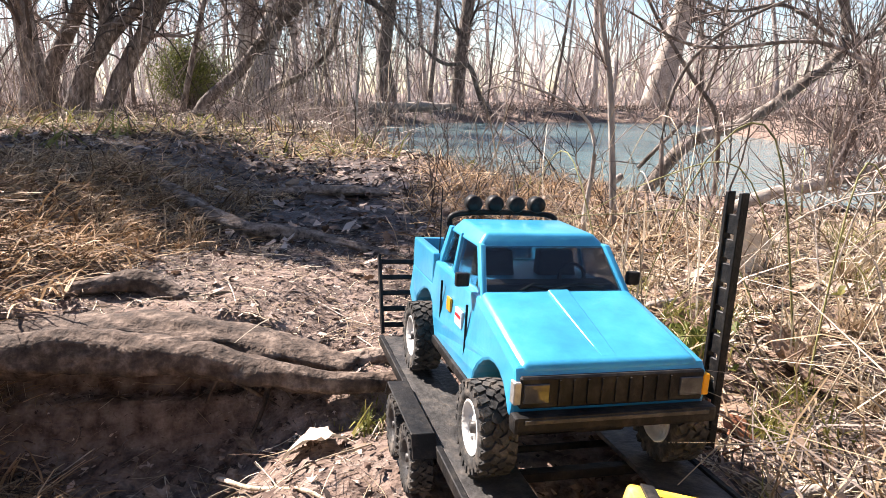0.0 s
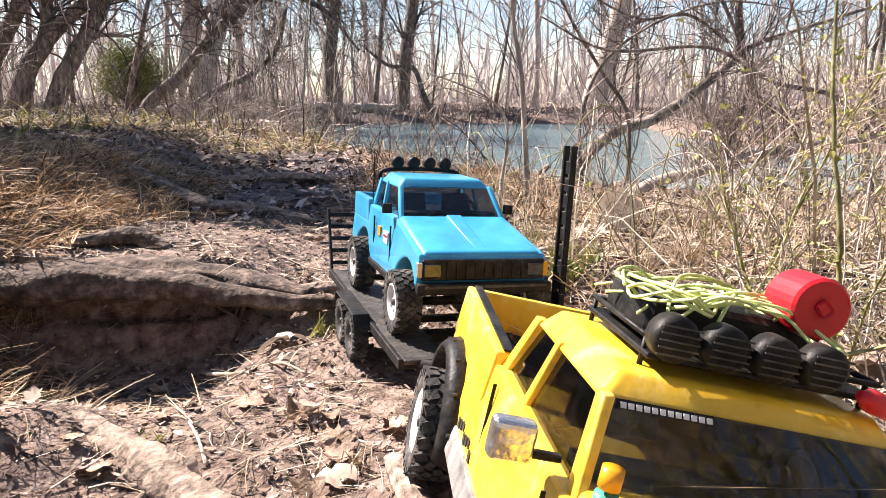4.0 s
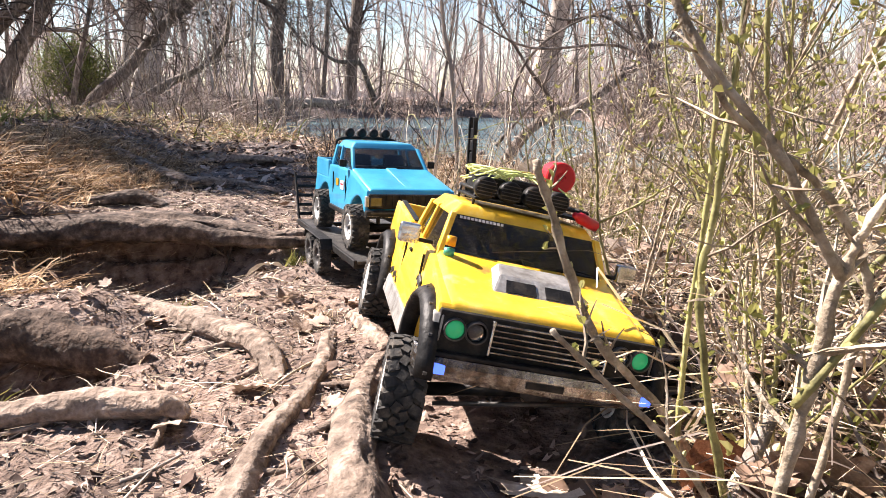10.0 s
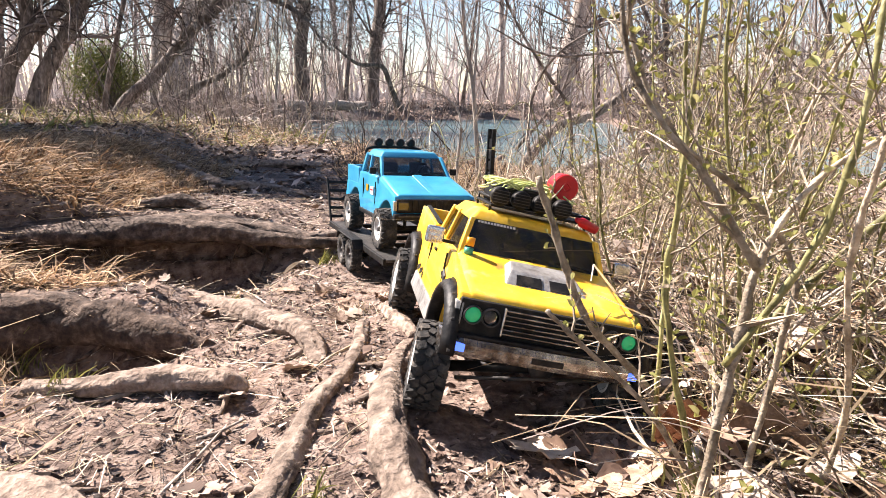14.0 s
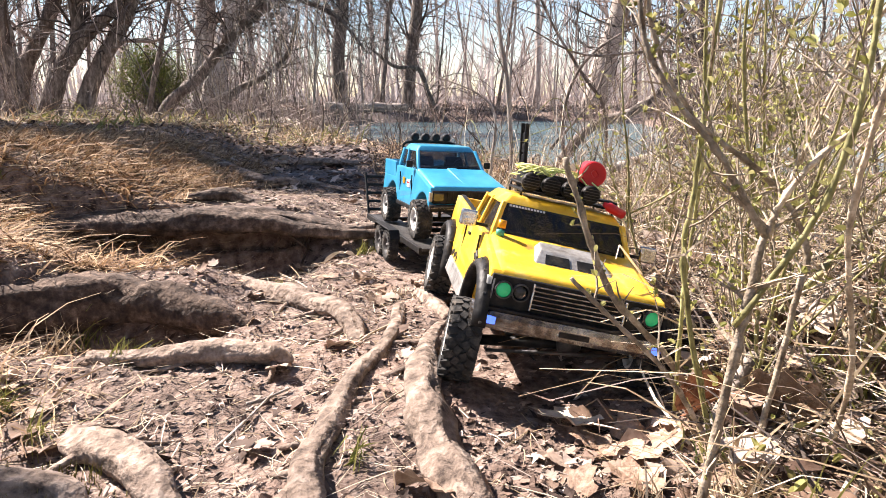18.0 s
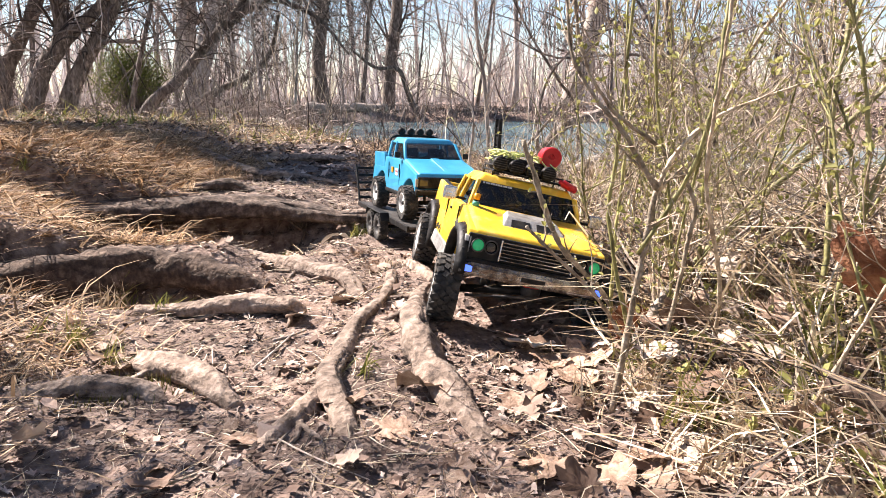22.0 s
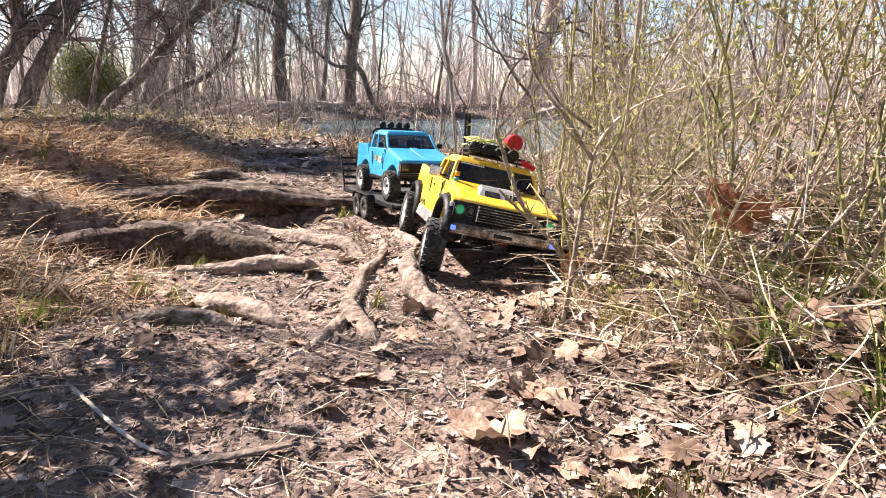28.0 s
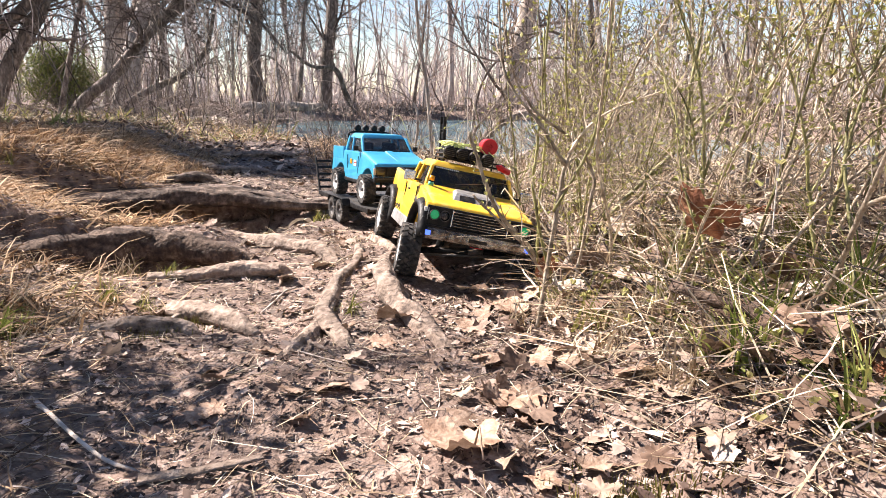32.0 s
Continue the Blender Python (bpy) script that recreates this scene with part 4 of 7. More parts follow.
    ex.lathe([(-0.018, 0.0003), (-0.018, 0.0075), (0.014, 0.008), (0.019, 0.005), (0.025, 0.004), (0.025, 0.0003)], "x", 14, (0, 0, 0))
    eo = part("extinguisher", ex, M_RED, T, "small red extinguisher lying on the roof", True)
    eo.matrix_local = Matrix.Translation((0.085, -0.084, 0.265)) @ Matrix.Rotation(radians(200), 4, "Z") @ Matrix.Rotation(radians(-14), 4, "Y")
    rng = random.Random(4)
    for k in range(14):
        x0, x1 = rng.uniform(-0.075, -0.03), rng.uniform(0.03, 0.09)
        pts = [(x0, rng.uniform(-0.08, 0.05), 0.285), (x0 * 0.4, rng.uniform(-0.075, 0.04), 0.303 + rng.uniform(0, 0.008)), (x1 * 0.5, rng.uniform(-0.07, 0.04), 0.304 + rng.uniform(0, 0.006)), (x1, rng.uniform(-0.085, 0.05), 0.292)]
        g = Geo()
        g.tube(smooth_path(pts, 5), 0.0013, 6)
        part("cord", g, M_LIME, T, "lime green paracord lashing", True)
    g = Geo()
    pts = []
    for k in range(34):
        a = k * 1.05
        pts.append((-0.052 + 0.026 * math.cos(a) + rng.uniform(-0.012, 0.012), -0.02 + 0.045 * math.sin(a) + rng.uniform(-0.015, 0.015), 0.300 + rng.uniform(-0.006, 0.008)))
    g.tube(smooth_path(pts, 5), 0.0013, 6)
    part("cord_coil", g, M_LIME, T, "tangled coil of lime cord", True)
    T.matrix_world = TRUCK
    return T


yellow_truck()


# ---- the blue truck on its trailer ----


def blue_truck():
    T = new("model_truck")
    tagged(T, "sky blue model pickup truck strapped on a black trailer", "model truck")
    wb, r, tw, hw = 0.161, 0.054, 0.040, 0.114
    belt = 0.180
    poly = [(-0.225, 0.095), (-0.228, 0.135), (-0.222, 0.146), (-0.068, belt), (0.138, belt), (0.140, 0.145), (0.276, 0.145), (0.278, 0.095)]
    poly += arch(wb, 0.062, 0.066, 10)
    poly += [(wb - 0.072, 0.075), (-wb + 0.072, 0.075)]
    poly += [q for q in arch(-wb, 0.062, 0.066, 12) if q[0] > -0.221]
    part("body", profile_block(poly, hw, 0.004, 0.008, 0.18, 0.1), M_BLUE, T, "glossy sky blue body")
    part("hood", hexa([(-0.108, -0.226, 0.138), (0.108, -0.226, 0.138), (0.105, -0.066, 0.174), (-0.105, -0.066, 0.174)],
                      [(-0.098, -0.221, 0.150), (0.098, -0.221, 0.150), (0.098, -0.068, 0.186), (-0.098, -0.068, 0.186)], 0.006, 3), M_BLUE, T, smooth=True)
    part("hood_ridge", hexa([(-0.012, -0.215, 0.148), (0.012, -0.215, 0.148), (0.016, -0.07, 0.183), (-0.016, -0.07, 0.183)],
                            [(-0.009, -0.213, 0.152), (0.009, -0.213, 0.152), (0.013, -0.072, 0.188), (-0.013, -0.072, 0.188)], 0.0015), M_BLUE, T)
    cab(T, M_BLUE, (0.101, -0.068, 0.184, 0.088, -0.018, 0.235), glass("pale_glass", (0.5, 0.53, 0.56)), (0.135, 0.118))
    part("bed_floor", bbox((0, 0.207, 0.1475), (0.19, 0.13, 0.004), 0), M_BLACK, T, "black bed liner")
    for s in (-1, 1):
        part("bed_side", bbox((s * 0.1025, 0.207, 0.166), (0.014, 0.138, 0.048), 0.003), M_BLUE, T)
    part("tailgate", bbox((0, 0.274, 0.166), (0.2, 0.01, 0.046), 0.003), M_BLUE, T)
    part("cab_back", bbox((0, 0.1365, 0.166), (0.2, 0.005, 0.034), 0.001, 1), M_BLUE, T)
    part("grille_panel", bbox((0, -0.2285, 0.122), (0.212, 0.008, 0.034), 0.002, 1), M_BLACK, T, "black grille panel")
    for k in range(9):
        part("grille_bar", bbox((-0.064 + 0.016 * k, -0.2335, 0.122), (0.0022, 0.003, 0.027), 0), M_BLACK, T)
    for s in (-1, 1):
        part("headlight", bbox((s * 0.089, -0.2335, 0.122), (0.028, 0.003, 0.021), 0.001, 1), M_LENS, T, "square dark headlight")
        part("turn_signal", bbox((s * 0.109, -0.2265, 0.122), (0.008, 0.012, 0.024), 0.001, 1), M_ORANGE if s > 0 else M_SILVER, T)
        part("side_mirror", bbox((s * 0.118, -0.045, 0.195), (0.018, 0.01, 0.018), 0.003), M_BLACK, T)
        part("rocker_panel", bbox((s * 0.111, 0.0, 0.073), (0.016, 0.18, 0.012), 0.003), M_BLACK, T)
        part("door_seam", bbox((s * 0.1125, -0.055, 0.13), (0.003, 0.0012, 0.07), 0), M_BLACK, T)
        part("door_seam", bbox((s * 0.1125, 0.07, 0.13), (0.003, 0.0012, 0.07), 0), M_BLACK, T)
        part("decal", bbox((s * 0.1115, -0.02, 0.138), (0.003, 0.03, 0.022), 0), M_PALE, T, "white door sticker")
        part("decal", bbox((s * 0.1115, 0.03, 0.142), (0.003, 0.018, 0.018), 0), M_ORANGE, T, "orange door sticker")
        part("decal", bbox((s * 0.1125, -0.02, 0.1405), (0.003, 0.022, 0.004), 0), M_RED, T)
    part("bumper", bbox((0, -0.238, 0.094), (0.232, 0.018, 0.018), 0.004), M_BLACK, T, "black bumper")
    part("bumper_trim", bbox((0, -0.2475, 0.098), (0.21, 0.002, 0.004), 0), M_STEEL, T)
    # roll bar with covered lights
    g = Geo()
    g.tube(smooth_path([(-0.09, 0.15, 0.185), (-0.085, 0.147, 0.225), (-0.07, 0.145, 0.25), (0.07, 0.145, 0.25), (0.085, 0.147, 0.225), (0.09, 0.15, 0.185)], 6), 0.0045, 8)
    rb = part("roll_bar", g, M_BLACK, T, "black roll bar", True)
    for k in range(4):
        part("roll_bar_light", disc((-0.051 + 0.034 * k, 0.135, 0.266), 0.0125, 0.016, dome=0.004), M_BLACK, rb, "round black spotlight", True)
        beam("light_bracket", (-0.051 + 0.034 * k, 0.145, 0.25), (-0.051 + 0.034 * k, 0.145, 0.262), 0.003, M_BLACK, rb)
    for s in (-1, 1):
        g = Geo()
        g.tube([(s * 0.02 - 0.03, -0.071, 0.187), (s * 0.03, -0.062, 0.193), (s * 0.035 + 0.03, -0.066, 0.190)], 0.001, 5)
        part("wiper", g, M_BLACK, T)
    part("chassis", bbox((0, 0.0, 0.073), (0.06, 0.42, 0.02), 0.004), M_BLACK, T)
    for sy in (-1, 1):
        beam("axle", (-0.1, sy * wb, r), (0.1, sy * wb, r), 0.007, M_BLACK, T, 10)
        for s in (-1, 1):
            beam("shock_absorber", (s * 0.06, sy * wb, r), (s * 0.055, sy * wb + 0.01, 0.11), 0.005, M_STEEL, T)
            wheel(T, (s * 0.116, sy * wb, r), r, tw, M_WHITE)
    beam("antenna", (-0.1, 0.14, 0.18), (-0.1, 0.142, 0.29), 0.0009, M_BLACK, T, 5)
    T.matrix_world = BLUE_AT
    return T


blue_truck()


def trailer():
    T = new("trailer")
    tagged(T, "black steel car trailer with raised loading ramps", "trailer")
    for s in (-1, 1):
        part("deck_track", bbox((s * 0.108, 0.02, -0.004), (0.075, 0.62, 0.007), 0.001, 1), M_STEEL, T, "black tread-plate track")
        part("side_rail", bbox((s * 0.15, 0.02, -0.006), (0.008, 0.62, 0.016), 0.001, 1), M_BLACK, T)
        for k in range(2):
            wheel(T, (s * 0.168, -0.05 + 0.095 * k, -0.036), 0.044, 0.028, M_STEEL)
        part("trailer_fender", bbox((s * 0.168, -0.0025, 0.013), (0.03, 0.17, 0.003), 0.001, 1), M_BLACK, T)
        for sy in (-1, 1):
            part("fender_end", bbox((s * 0.168, -0.0025 + sy * 0.092, 0.001), (0.03, 0.003, 0.028), 0, 1, (sy * 35, 0, 0)), M_BLACK, T)
        # ramp frame with rungs, hinged at the rear
        lean, long = (28, 0.15) if s < 0 else (0, 0.325)
        rp = new("ramp")
        rp.parent = T
        rp["label"] = "black ladder-rung loading ramp folded upright"
        rp.matrix_local = Matrix.Translation((-0.112, 0.34, 0.0) if s < 0 else (0.188, -0.14, 0.0)) @ Matrix.Rotation(radians(-lean), 4, "X") @ Matrix.Rotation(radians(0 if s < 0 else 96), 4, "Z")
        half = 0.034 if s < 0 else 0.011
        for q in (-1, 1):
            part("ramp_rail", bbox((q * half, 0, long / 2), (0.006, 0.012, long), 0.001, 1), M_BLACK, rp)
        for k in range(int(long / 0.03)):
            part("rung", bbox((0, 0, 0.016 + 0.03 * k), (2 * half - 0.004, 0.006, 0.009 if s < 0 else 0.024), 0.001, 1), M_BLACK, rp)
    for k in range(6):
        part("cross_member", bbox((0, -0.27 + 0.115 * k, -0.013), (0.3, 0.014, 0.012), 0.001, 1), M_BLACK, T)
    for s in (-1, 1):
        beam("drawbar", (s * 0.12, -0.285, -0.008), (-0.01, -0.43, 0.03), 0.006, M_BLACK, T)
    part("coupler", bbox((-0.01, -0.44, 0.032), (0.02, 0.03, 0.016), 0.003), M_STEEL, T)
    for s in (-1, 1):
        beam("axle_beam", (-0.16, -0.05 + (s + 1) * 0.0475, -0.036), (0.16, -0.05 + (s + 1) * 0.0475, -0.036), 0.005, M_BLACK, T)
    T.matrix_world = TRAILER
    return T


trailer()

# ---- trees ----


def limb_path(p, d, length, rng, segs, wander, lift):
    pts = [Vector(p)]
    d = Vector(d).normalized()
    for _ in range(segs):
        d = (d + Vector((rng.uniform(-1, 1), rng.uniform(-1, 1), rng.uniform(-0.8, 1) + lift)) * wander).normalized()
        pts.append(pts[-1] + d * (length / segs))
    return pts


def twigs_on(g, pts, r, rng, count, length, depth, sides=3, up=0.35, rmin=0.004):
    """Side branches of a limb, and theirs."""
    n = len(pts)
    for _ in range(count):
        i = rng.randrange(max(1, n // 4), n)
        a, b = pts[i - 1], pts[i]
        q = a.lerp(b, rng.random())
        ax = (b - a).normalized()
        side = ax.cross(Vector((rng.uniform(-1, 1), rng.uniform(-1, 1), rng.uniform(-1, 1)))).normalized()
        d = (ax * rng.uniform(0.3, 0.9) + side * rng.uniform(0.6, 1.2) + Vector((0, 0, up))).normalized()
        ln = length * rng.uniform(0.5, 1.2) * (1.15 - 0.5 * i / n)
        rr = max(rmin, r * (1 - 0.6 * i / n) * rng.uniform(0.25, 0.5))
        sub = limb_path(q, d, ln, rng, 4 if depth else 3, 0.28, 0.15)
        g.tube(sub, np.linspace(rr, max(rmin * 0.6, rr * 0.3), len(sub)), sides + (1 if rr > 0.02 else 0), cap=False)
        if depth:
            twigs_on(g, sub, rr, rng, max(2, int(count * 0.7)), length * 0.52, depth - 1, 3, up * 0.6, rmin)


def tree_meshes(seed, height, r, bark, twigmat, lean=0.06, count=9, reach=2.0, depth=2, rmin=0.006, first=0.25):
    rng = random.Random(seed)
    pts = limb_path((0, 0, -0.3), (rng.uniform(-lean, lean), rng.uniform(-lean, lean), 1), height, rng, 12, 0.07, 0.5)
    trunk, br = Geo(), Geo()
    rad = np.linspace(r, r * 0.2, len(pts))
    rad[0] *= 1.5
    trunk.tube(pts, rad, 9, 0.08)
    k = int(len(pts) * first)
    twigs_on(br, pts[k:], r, rng, count, reach, depth, 4, rmin=rmin)
    return trunk.mesh("trunk", bark), br.mesh("crown", twigmat)


def place_tree(meshes, x, y, turn, scale, label, group, z=None):
    ob = new("tree")
    tagged(ob, label, "tree", group)
    part("trunk", meshes[0], None, ob)
    tagged(part("crown", meshes[1], None, ob), kind="stuff")
    ob.matrix_world = Matrix.Translation((x, y, float(H(x, y, False)) if z is None else z)) @ Matrix.Rotation(turn, 4, "Z") @ Matrix.Scale(scale, 4)
    return ob


def shaped_tree(pts, radii, label, seed, count=10, reach=1.6, depth=2, bark=None, rmin=0.006, more=(), name="tree", droop=0):
    """A tree whose trunk follows a given line, with further limbs."""
    bark = bark or M_DARKBARK
    rng = random.Random(seed)
    base = Vector(pts[0])
    base.z = min(base.z, float(H(base.x, base.y, False)))
    ob = new(name)
    tagged(ob, label, "tree")
    ob.location = base
    t = Geo()
    path = [Vector(p) - base for p in smooth_path([(pts[0][0], pts[0][1], base.z - 0.2)] + list(pts[1:]), 5)]
    t.tube(path, np.interp(np.linspace(0, 1, len(path)), np.linspace(0, 1, len(radii)), radii), 10, 0.09)
    part("trunk", t, bark, ob, smooth=True)
    b = Geo()
    twigs_on(b, path[len(path) // 4:], radii[-1] * 1.6, rng, count, reach, depth, 4, rmin=rmin)
    for mp, mr in more:
        mpath = [Vector(p) - base for p in smooth_path(mp, 5)]
        lm = Geo()
        lm.tube(mpath, np.linspace(mr[0], mr[1], len(mpath)), 8, 0.08)
        part("limb", lm, bark, ob, smooth=True)
        twigs_on(b, mpath, mr[1] * 1.6, rng, count, reach * 0.8, depth - 1, 4, rmin=rmin)
    for _ in range(droop):
        q, d = path[rng.randrange(len(path) // 3, len(path))], Vector((rng.gauss(0.3, 0.7), rng.gauss(-0.3, 0.5), 0.9))
        line, step = [q.copy()], rng.uniform(0.16, 0.3)
        for _ in range(9):
            d = (d + Vector((rng.gauss(0, 0.16), rng.gauss(0, 0.12), -0.3))).normalized()
            q = q + d * step
            line.append(q.copy())
        b.tube(line, np.linspace(0.016, 0.004, len(line)), 4, cap=False)
        twigs_on(b, line[2:], 0.008, rng, 7, 0.5, 0, 3, -0.1, rmin * 0.7)
    tagged(part("crown", b, M_DARKTWIG if bark is M_DARKBARK else M_TWIG, ob), kind="stuff")
    return ob


shaped_tree([(-5.1, 13.9, -0.1), (-4.66, 13.9, 0.34), (-4.07, 13.9, 0.83), (-3.53, 13.8, 1.42), (-3.06, 13.7, 1.84), (-2.45, 13.5, 2.21), (-1.7, 13.2, 2.5), (-0.7, 12.8, 2.6)],
            [0.18, 0.125, 0.115, 0.105, 0.10, 0.09, 0.07, 0.035], "leaning bare grey tree arching over the trail", 11, 15, 1.9, 2, droop=70,
            more=[([(-3.0, 13.7, 1.85), (-2.2, 13.4, 2.9), (-1.6, 13, 4.4)], (0.1, 0.04)), ([(-2.0, 13.3, 2.35), (-1.1, 12.6, 1.9), (-0.5, 12.2, 1.2)], (0.06, 0.02))])
shaped_tree([(-4.3, 14.6, -0.1), (-4.05, 14.6, 0.19), (-3.41, 14.5, 0.58), (-2.79, 14.4, 0.86), (-2.26, 14.3, 1.36), (-2.0, 14.2, 2.2)], [0.12, 0.1, 0.08, 0.06, 0.05, 0.03], "low crooked bare branchy tree by the water", 12, 12, 1.2)
shaped_tree([(-4.98, 13.0, -0.1), (-4.69, 13.0, 0.81), (-4.48, 13.0, 1.51), (-4.2, 13.0, 2.6), (-4.0, 13, 4.5)], [0.06, 0.05, 0.046, 0.04, 0.03], "slim straight grey sapling beside the leaning tree", 13, 8, 1.0, 1)
shaped_tree([(-5.95, 11.0, 0.1), (-5.61, 11.0, 0.75), (-5.29, 11.0, 1.18), (-5.19, 11.0, 1.51), (-5.2, 11.0, 2.2), (-5.3, 11, 4)], [0.22, 0.155, 0.14, 0.11, 0.1, 0.06], "thick forked dark tree on the grassy bank", 14, 9, 1.6, 2, droop=26,
            more=[([(-5.3, 11, 1.18), (-4.95, 11.0, 1.51), (-4.48, 11.0, 1.92), (-3.9, 11, 2.7), (-3.2, 10.8, 3.8)], (0.13, 0.05))])
shaped_tree([(-5.45, 11.1, 0.1), (-5.14, 11.1, 0.58), (-4.87, 11.1, 1.05), (-4.56, 11.1, 1.51), (-4.25, 11.0, 2.0), (-3.9, 11, 3.2)], [0.2, 0.14, 0.125, 0.12, 0.11, 0.06], "knotted dark leaning tree trunk on the bank", 15, 9, 1.6, droop=22)
shaped_tree([(-6.69, 11.5, 0.08), (-6.42, 11.5, 0.77), (-6.12, 11.5, 1.3), (-5.71, 11.5, 2.07), (-5.3, 11.5, 3.5)], [0.2, 0.135, 0.125, 0.11, 0.06], "dark leaning tree trunk in a clump on the bank", 16, 9, 1.6)
shaped_tree([(-5.94, 10.0, 0.17), (-5.84, 10.0, 0.72), (-5.86, 10.0, 1.34), (-5.9, 10.0, 2.4), (-6, 10, 4)], [0.22, 0.16, 0.14, 0.12, 0.07], "upright dark tree trunk in a clump on the bank", 17, 12, 1.6)
shaped_tree([(-4.96, 18.0, 0.02), (-4.68, 18.0, 1.08), (-4.34, 18.0, 2.05), (-3.9, 18.0, 3.4), (-3.5, 18, 6)], [0.38, 0.3, 0.27, 0.22, 0.12], "stout pale grey tree behind the leaning one", 18, 10, 2.4, bark=M_BARK)
shaped_tree([(-5.47, 19.0, 0.0), (-5.3, 19.0, 1.41), (-5.13, 19.0, 2.85), (-5, 19, 6)], [0.36, 0.28, 0.26, 0.16], "tall pale grey trunk on the flat", 19, 10, 2.4, bark=M_BARK)
shaped_tree([(-1.49, 19.5, -0.1), (-1.62, 19.5, 1.44), (-1.44, 19.5, 2.92), (-1.3, 19.5, 6)], [0.24, 0.2, 0.18, 0.1], "dark slender tree on the far bank", 20, 14, 1.8, droop=20)
shaped_tree([(0.39, 20.0, -0.1), (0.5, 20.0, 1.46), (0.72, 20.0, 2.98), (0.9, 20, 6)], [0.22, 0.18, 0.17, 0.1], "dark slender tree on the far bank", 21, 14, 1.8, droop=24)
shaped_tree([(7.2, 24.0, 0.1), (7.76, 24.0, 2.04), (8.13, 24.0, 3.48), (8.6, 24, 7)], [0.5, 0.4, 0.35, 0.2], "pale leaning sycamore on the far bank", 22, 10, 3, bark=M_BARKLOG)
shaped_tree([(1.5, 18.9, -0.2), (1.08, 18.0, 0.13), (0.88, 17.5, 0.5), (0.62, 17.2, 1.1), (0.0, 17.0, 1.15), (-0.6, 17, 1.6)], [0.10, 0.08, 0.07, 0.06, 0.045, 0.025], "crooked branch bent over the river", 23, 10, 1.0, droop=6)

# leaning limb with tangled twigs over the near bank
shaped_tree([(0.97, 4.2, -0.11), (1.44, 4.2, 0.1), (1.84, 4.2, 0.28), (2.15, 4.2, 0.5), (2.37, 4.2, 0.71), (2.35, 4.2, 0.98), (2.3, 4.2, 1.5)], [0.045, 0.04, 0.036, 0.033, 0.03, 0.025, 0.016],
            "fallen dark branchy tree hanging over the river bank", 24, 9, 0.85, 2, rmin=0.003,
            more=[([(2.37, 4.2, 0.71), (2.61, 4.2, 0.81), (3.2, 4.1, 1.0)], (0.024, 0.01)), ([(2.3, 4.2, 0.78), (2.0, 4.2, 0.95), (1.68, 4.2, 0.92), (1.3, 4.1, 1.05)], (0.014, 0.006)),
                  ([(1.2, 4.2, 0.0), (1.5, 4.0, 0.45), (1.55, 3.9, 0.95)], (0.014, 0.005)), ([(1.0, 4.2, -0.1), (0.7, 4.3, -0.16), (0.35, 4.4, -0.26)], (0.03, 0.012)), ([(1.1, 4.2, -0.05), (0.8, 4.0, -0.2), (0.45, 4.0, -0.22)], (0.022, 0.01))])
shaped_tree([(0.95, 3.0, -0.15), (1.3, 3.0, -0.05), (1.62, 3.0, 0.05), (2.03, 3.0, 0.15), (2.8, 3.0, 0.26)], [0.035, 0.03, 0.028, 0.026, 0.02], "dead grey limb lying out over the water", 25, 16, 0.55, 2, M_BARKLOG, 0.0022, name="dead_limb")
shaped_tree([(0.58, 2.2, -0.05), (0.54, 2.2, 0.3), (0.52, 2.2, 0.51), (0.48, 2.2, 0.76), (0.45, 2.2, 1.4)], [0.013, 0.011, 0.010, 0.008, 0.005], "thin upright grey sapling on the weedy bank", 26, 18, 0.5, 1, M_BARK, 0.0016, name="sapling")
shaped_tree([(0.42, 2.0, -0.1), (0.42, 2.0, 0.06), (0.44, 2.0, 0.31), (0.36, 2.0, 0.42), (0.16, 2.0, 0.5)], [0.009, 0.008, 0.006, 0.004, 0.002], "pale bare stick standing in the weeds", 27, 6, 0.25, 1, M_BARKLOG, 0.0014, name="sapling")

shaped_tree([(2.9, 3.3, 0.0), (2.62, 3.3, 0.33), (2.1, 3.25, 0.5), (1.75, 3.3, 0.68), (1.2, 3.3, 0.66), (0.8, 3.2, 0.82)], [0.02, 0.015, 0.011, 0.008, 0.004], "thin dark branch arching over the bank", 28, 15, 0.5, 1, rmin=0.0022, name="arching_branch")
shaped_tree([(1.2, 3.6, -0.1), (1.15, 3.6, 0.3), (1.35, 3.6, 0.7), (1.9, 3.6, 0.95), (2.5, 3.6, 0.9)], [0.014, 0.011, 0.009, 0.006, 0.003], "thin dark branch arching over the bank", 30, 12, 0.5, 1, rmin=0.002, name="arching_branch")
rng = random.Random(33)
for i, (x, y, r) in enumerate([(2.6, 3.5, 0.02), (3.0, 2.9, 0.016), (1.5, 3.8, 0.014), (3.2, 3.9, 0.018)]):
    pts, a = [(x, y, -0.1)], rng.uniform(-0.5, 0.1)
    for j in range(5):
        px, py, pz = pts[-1]
        a = max(-0.85, min(0.5, a + rng.gauss(-0.12, 0.25)))
        pts.append((px + math.sin(a) * 0.36, py + rng.gauss(0, 0.04), pz + math.cos(a) * 0.34))
    shaped_tree(pts, [r, r * 0.85, r * 0.7, r * 0.5, r * 0.3], "crooked dark branchy sapling on the bank", 330 + i, 11, 0.6, 1, rmin=0.0024, name="sapling")
LABELS = ["bare grey woodland tree with fine twigs", "slender bare brown tree with fine twigs", "pale bare tree standing in open woods", "dark bare tree with drooping twigs"]
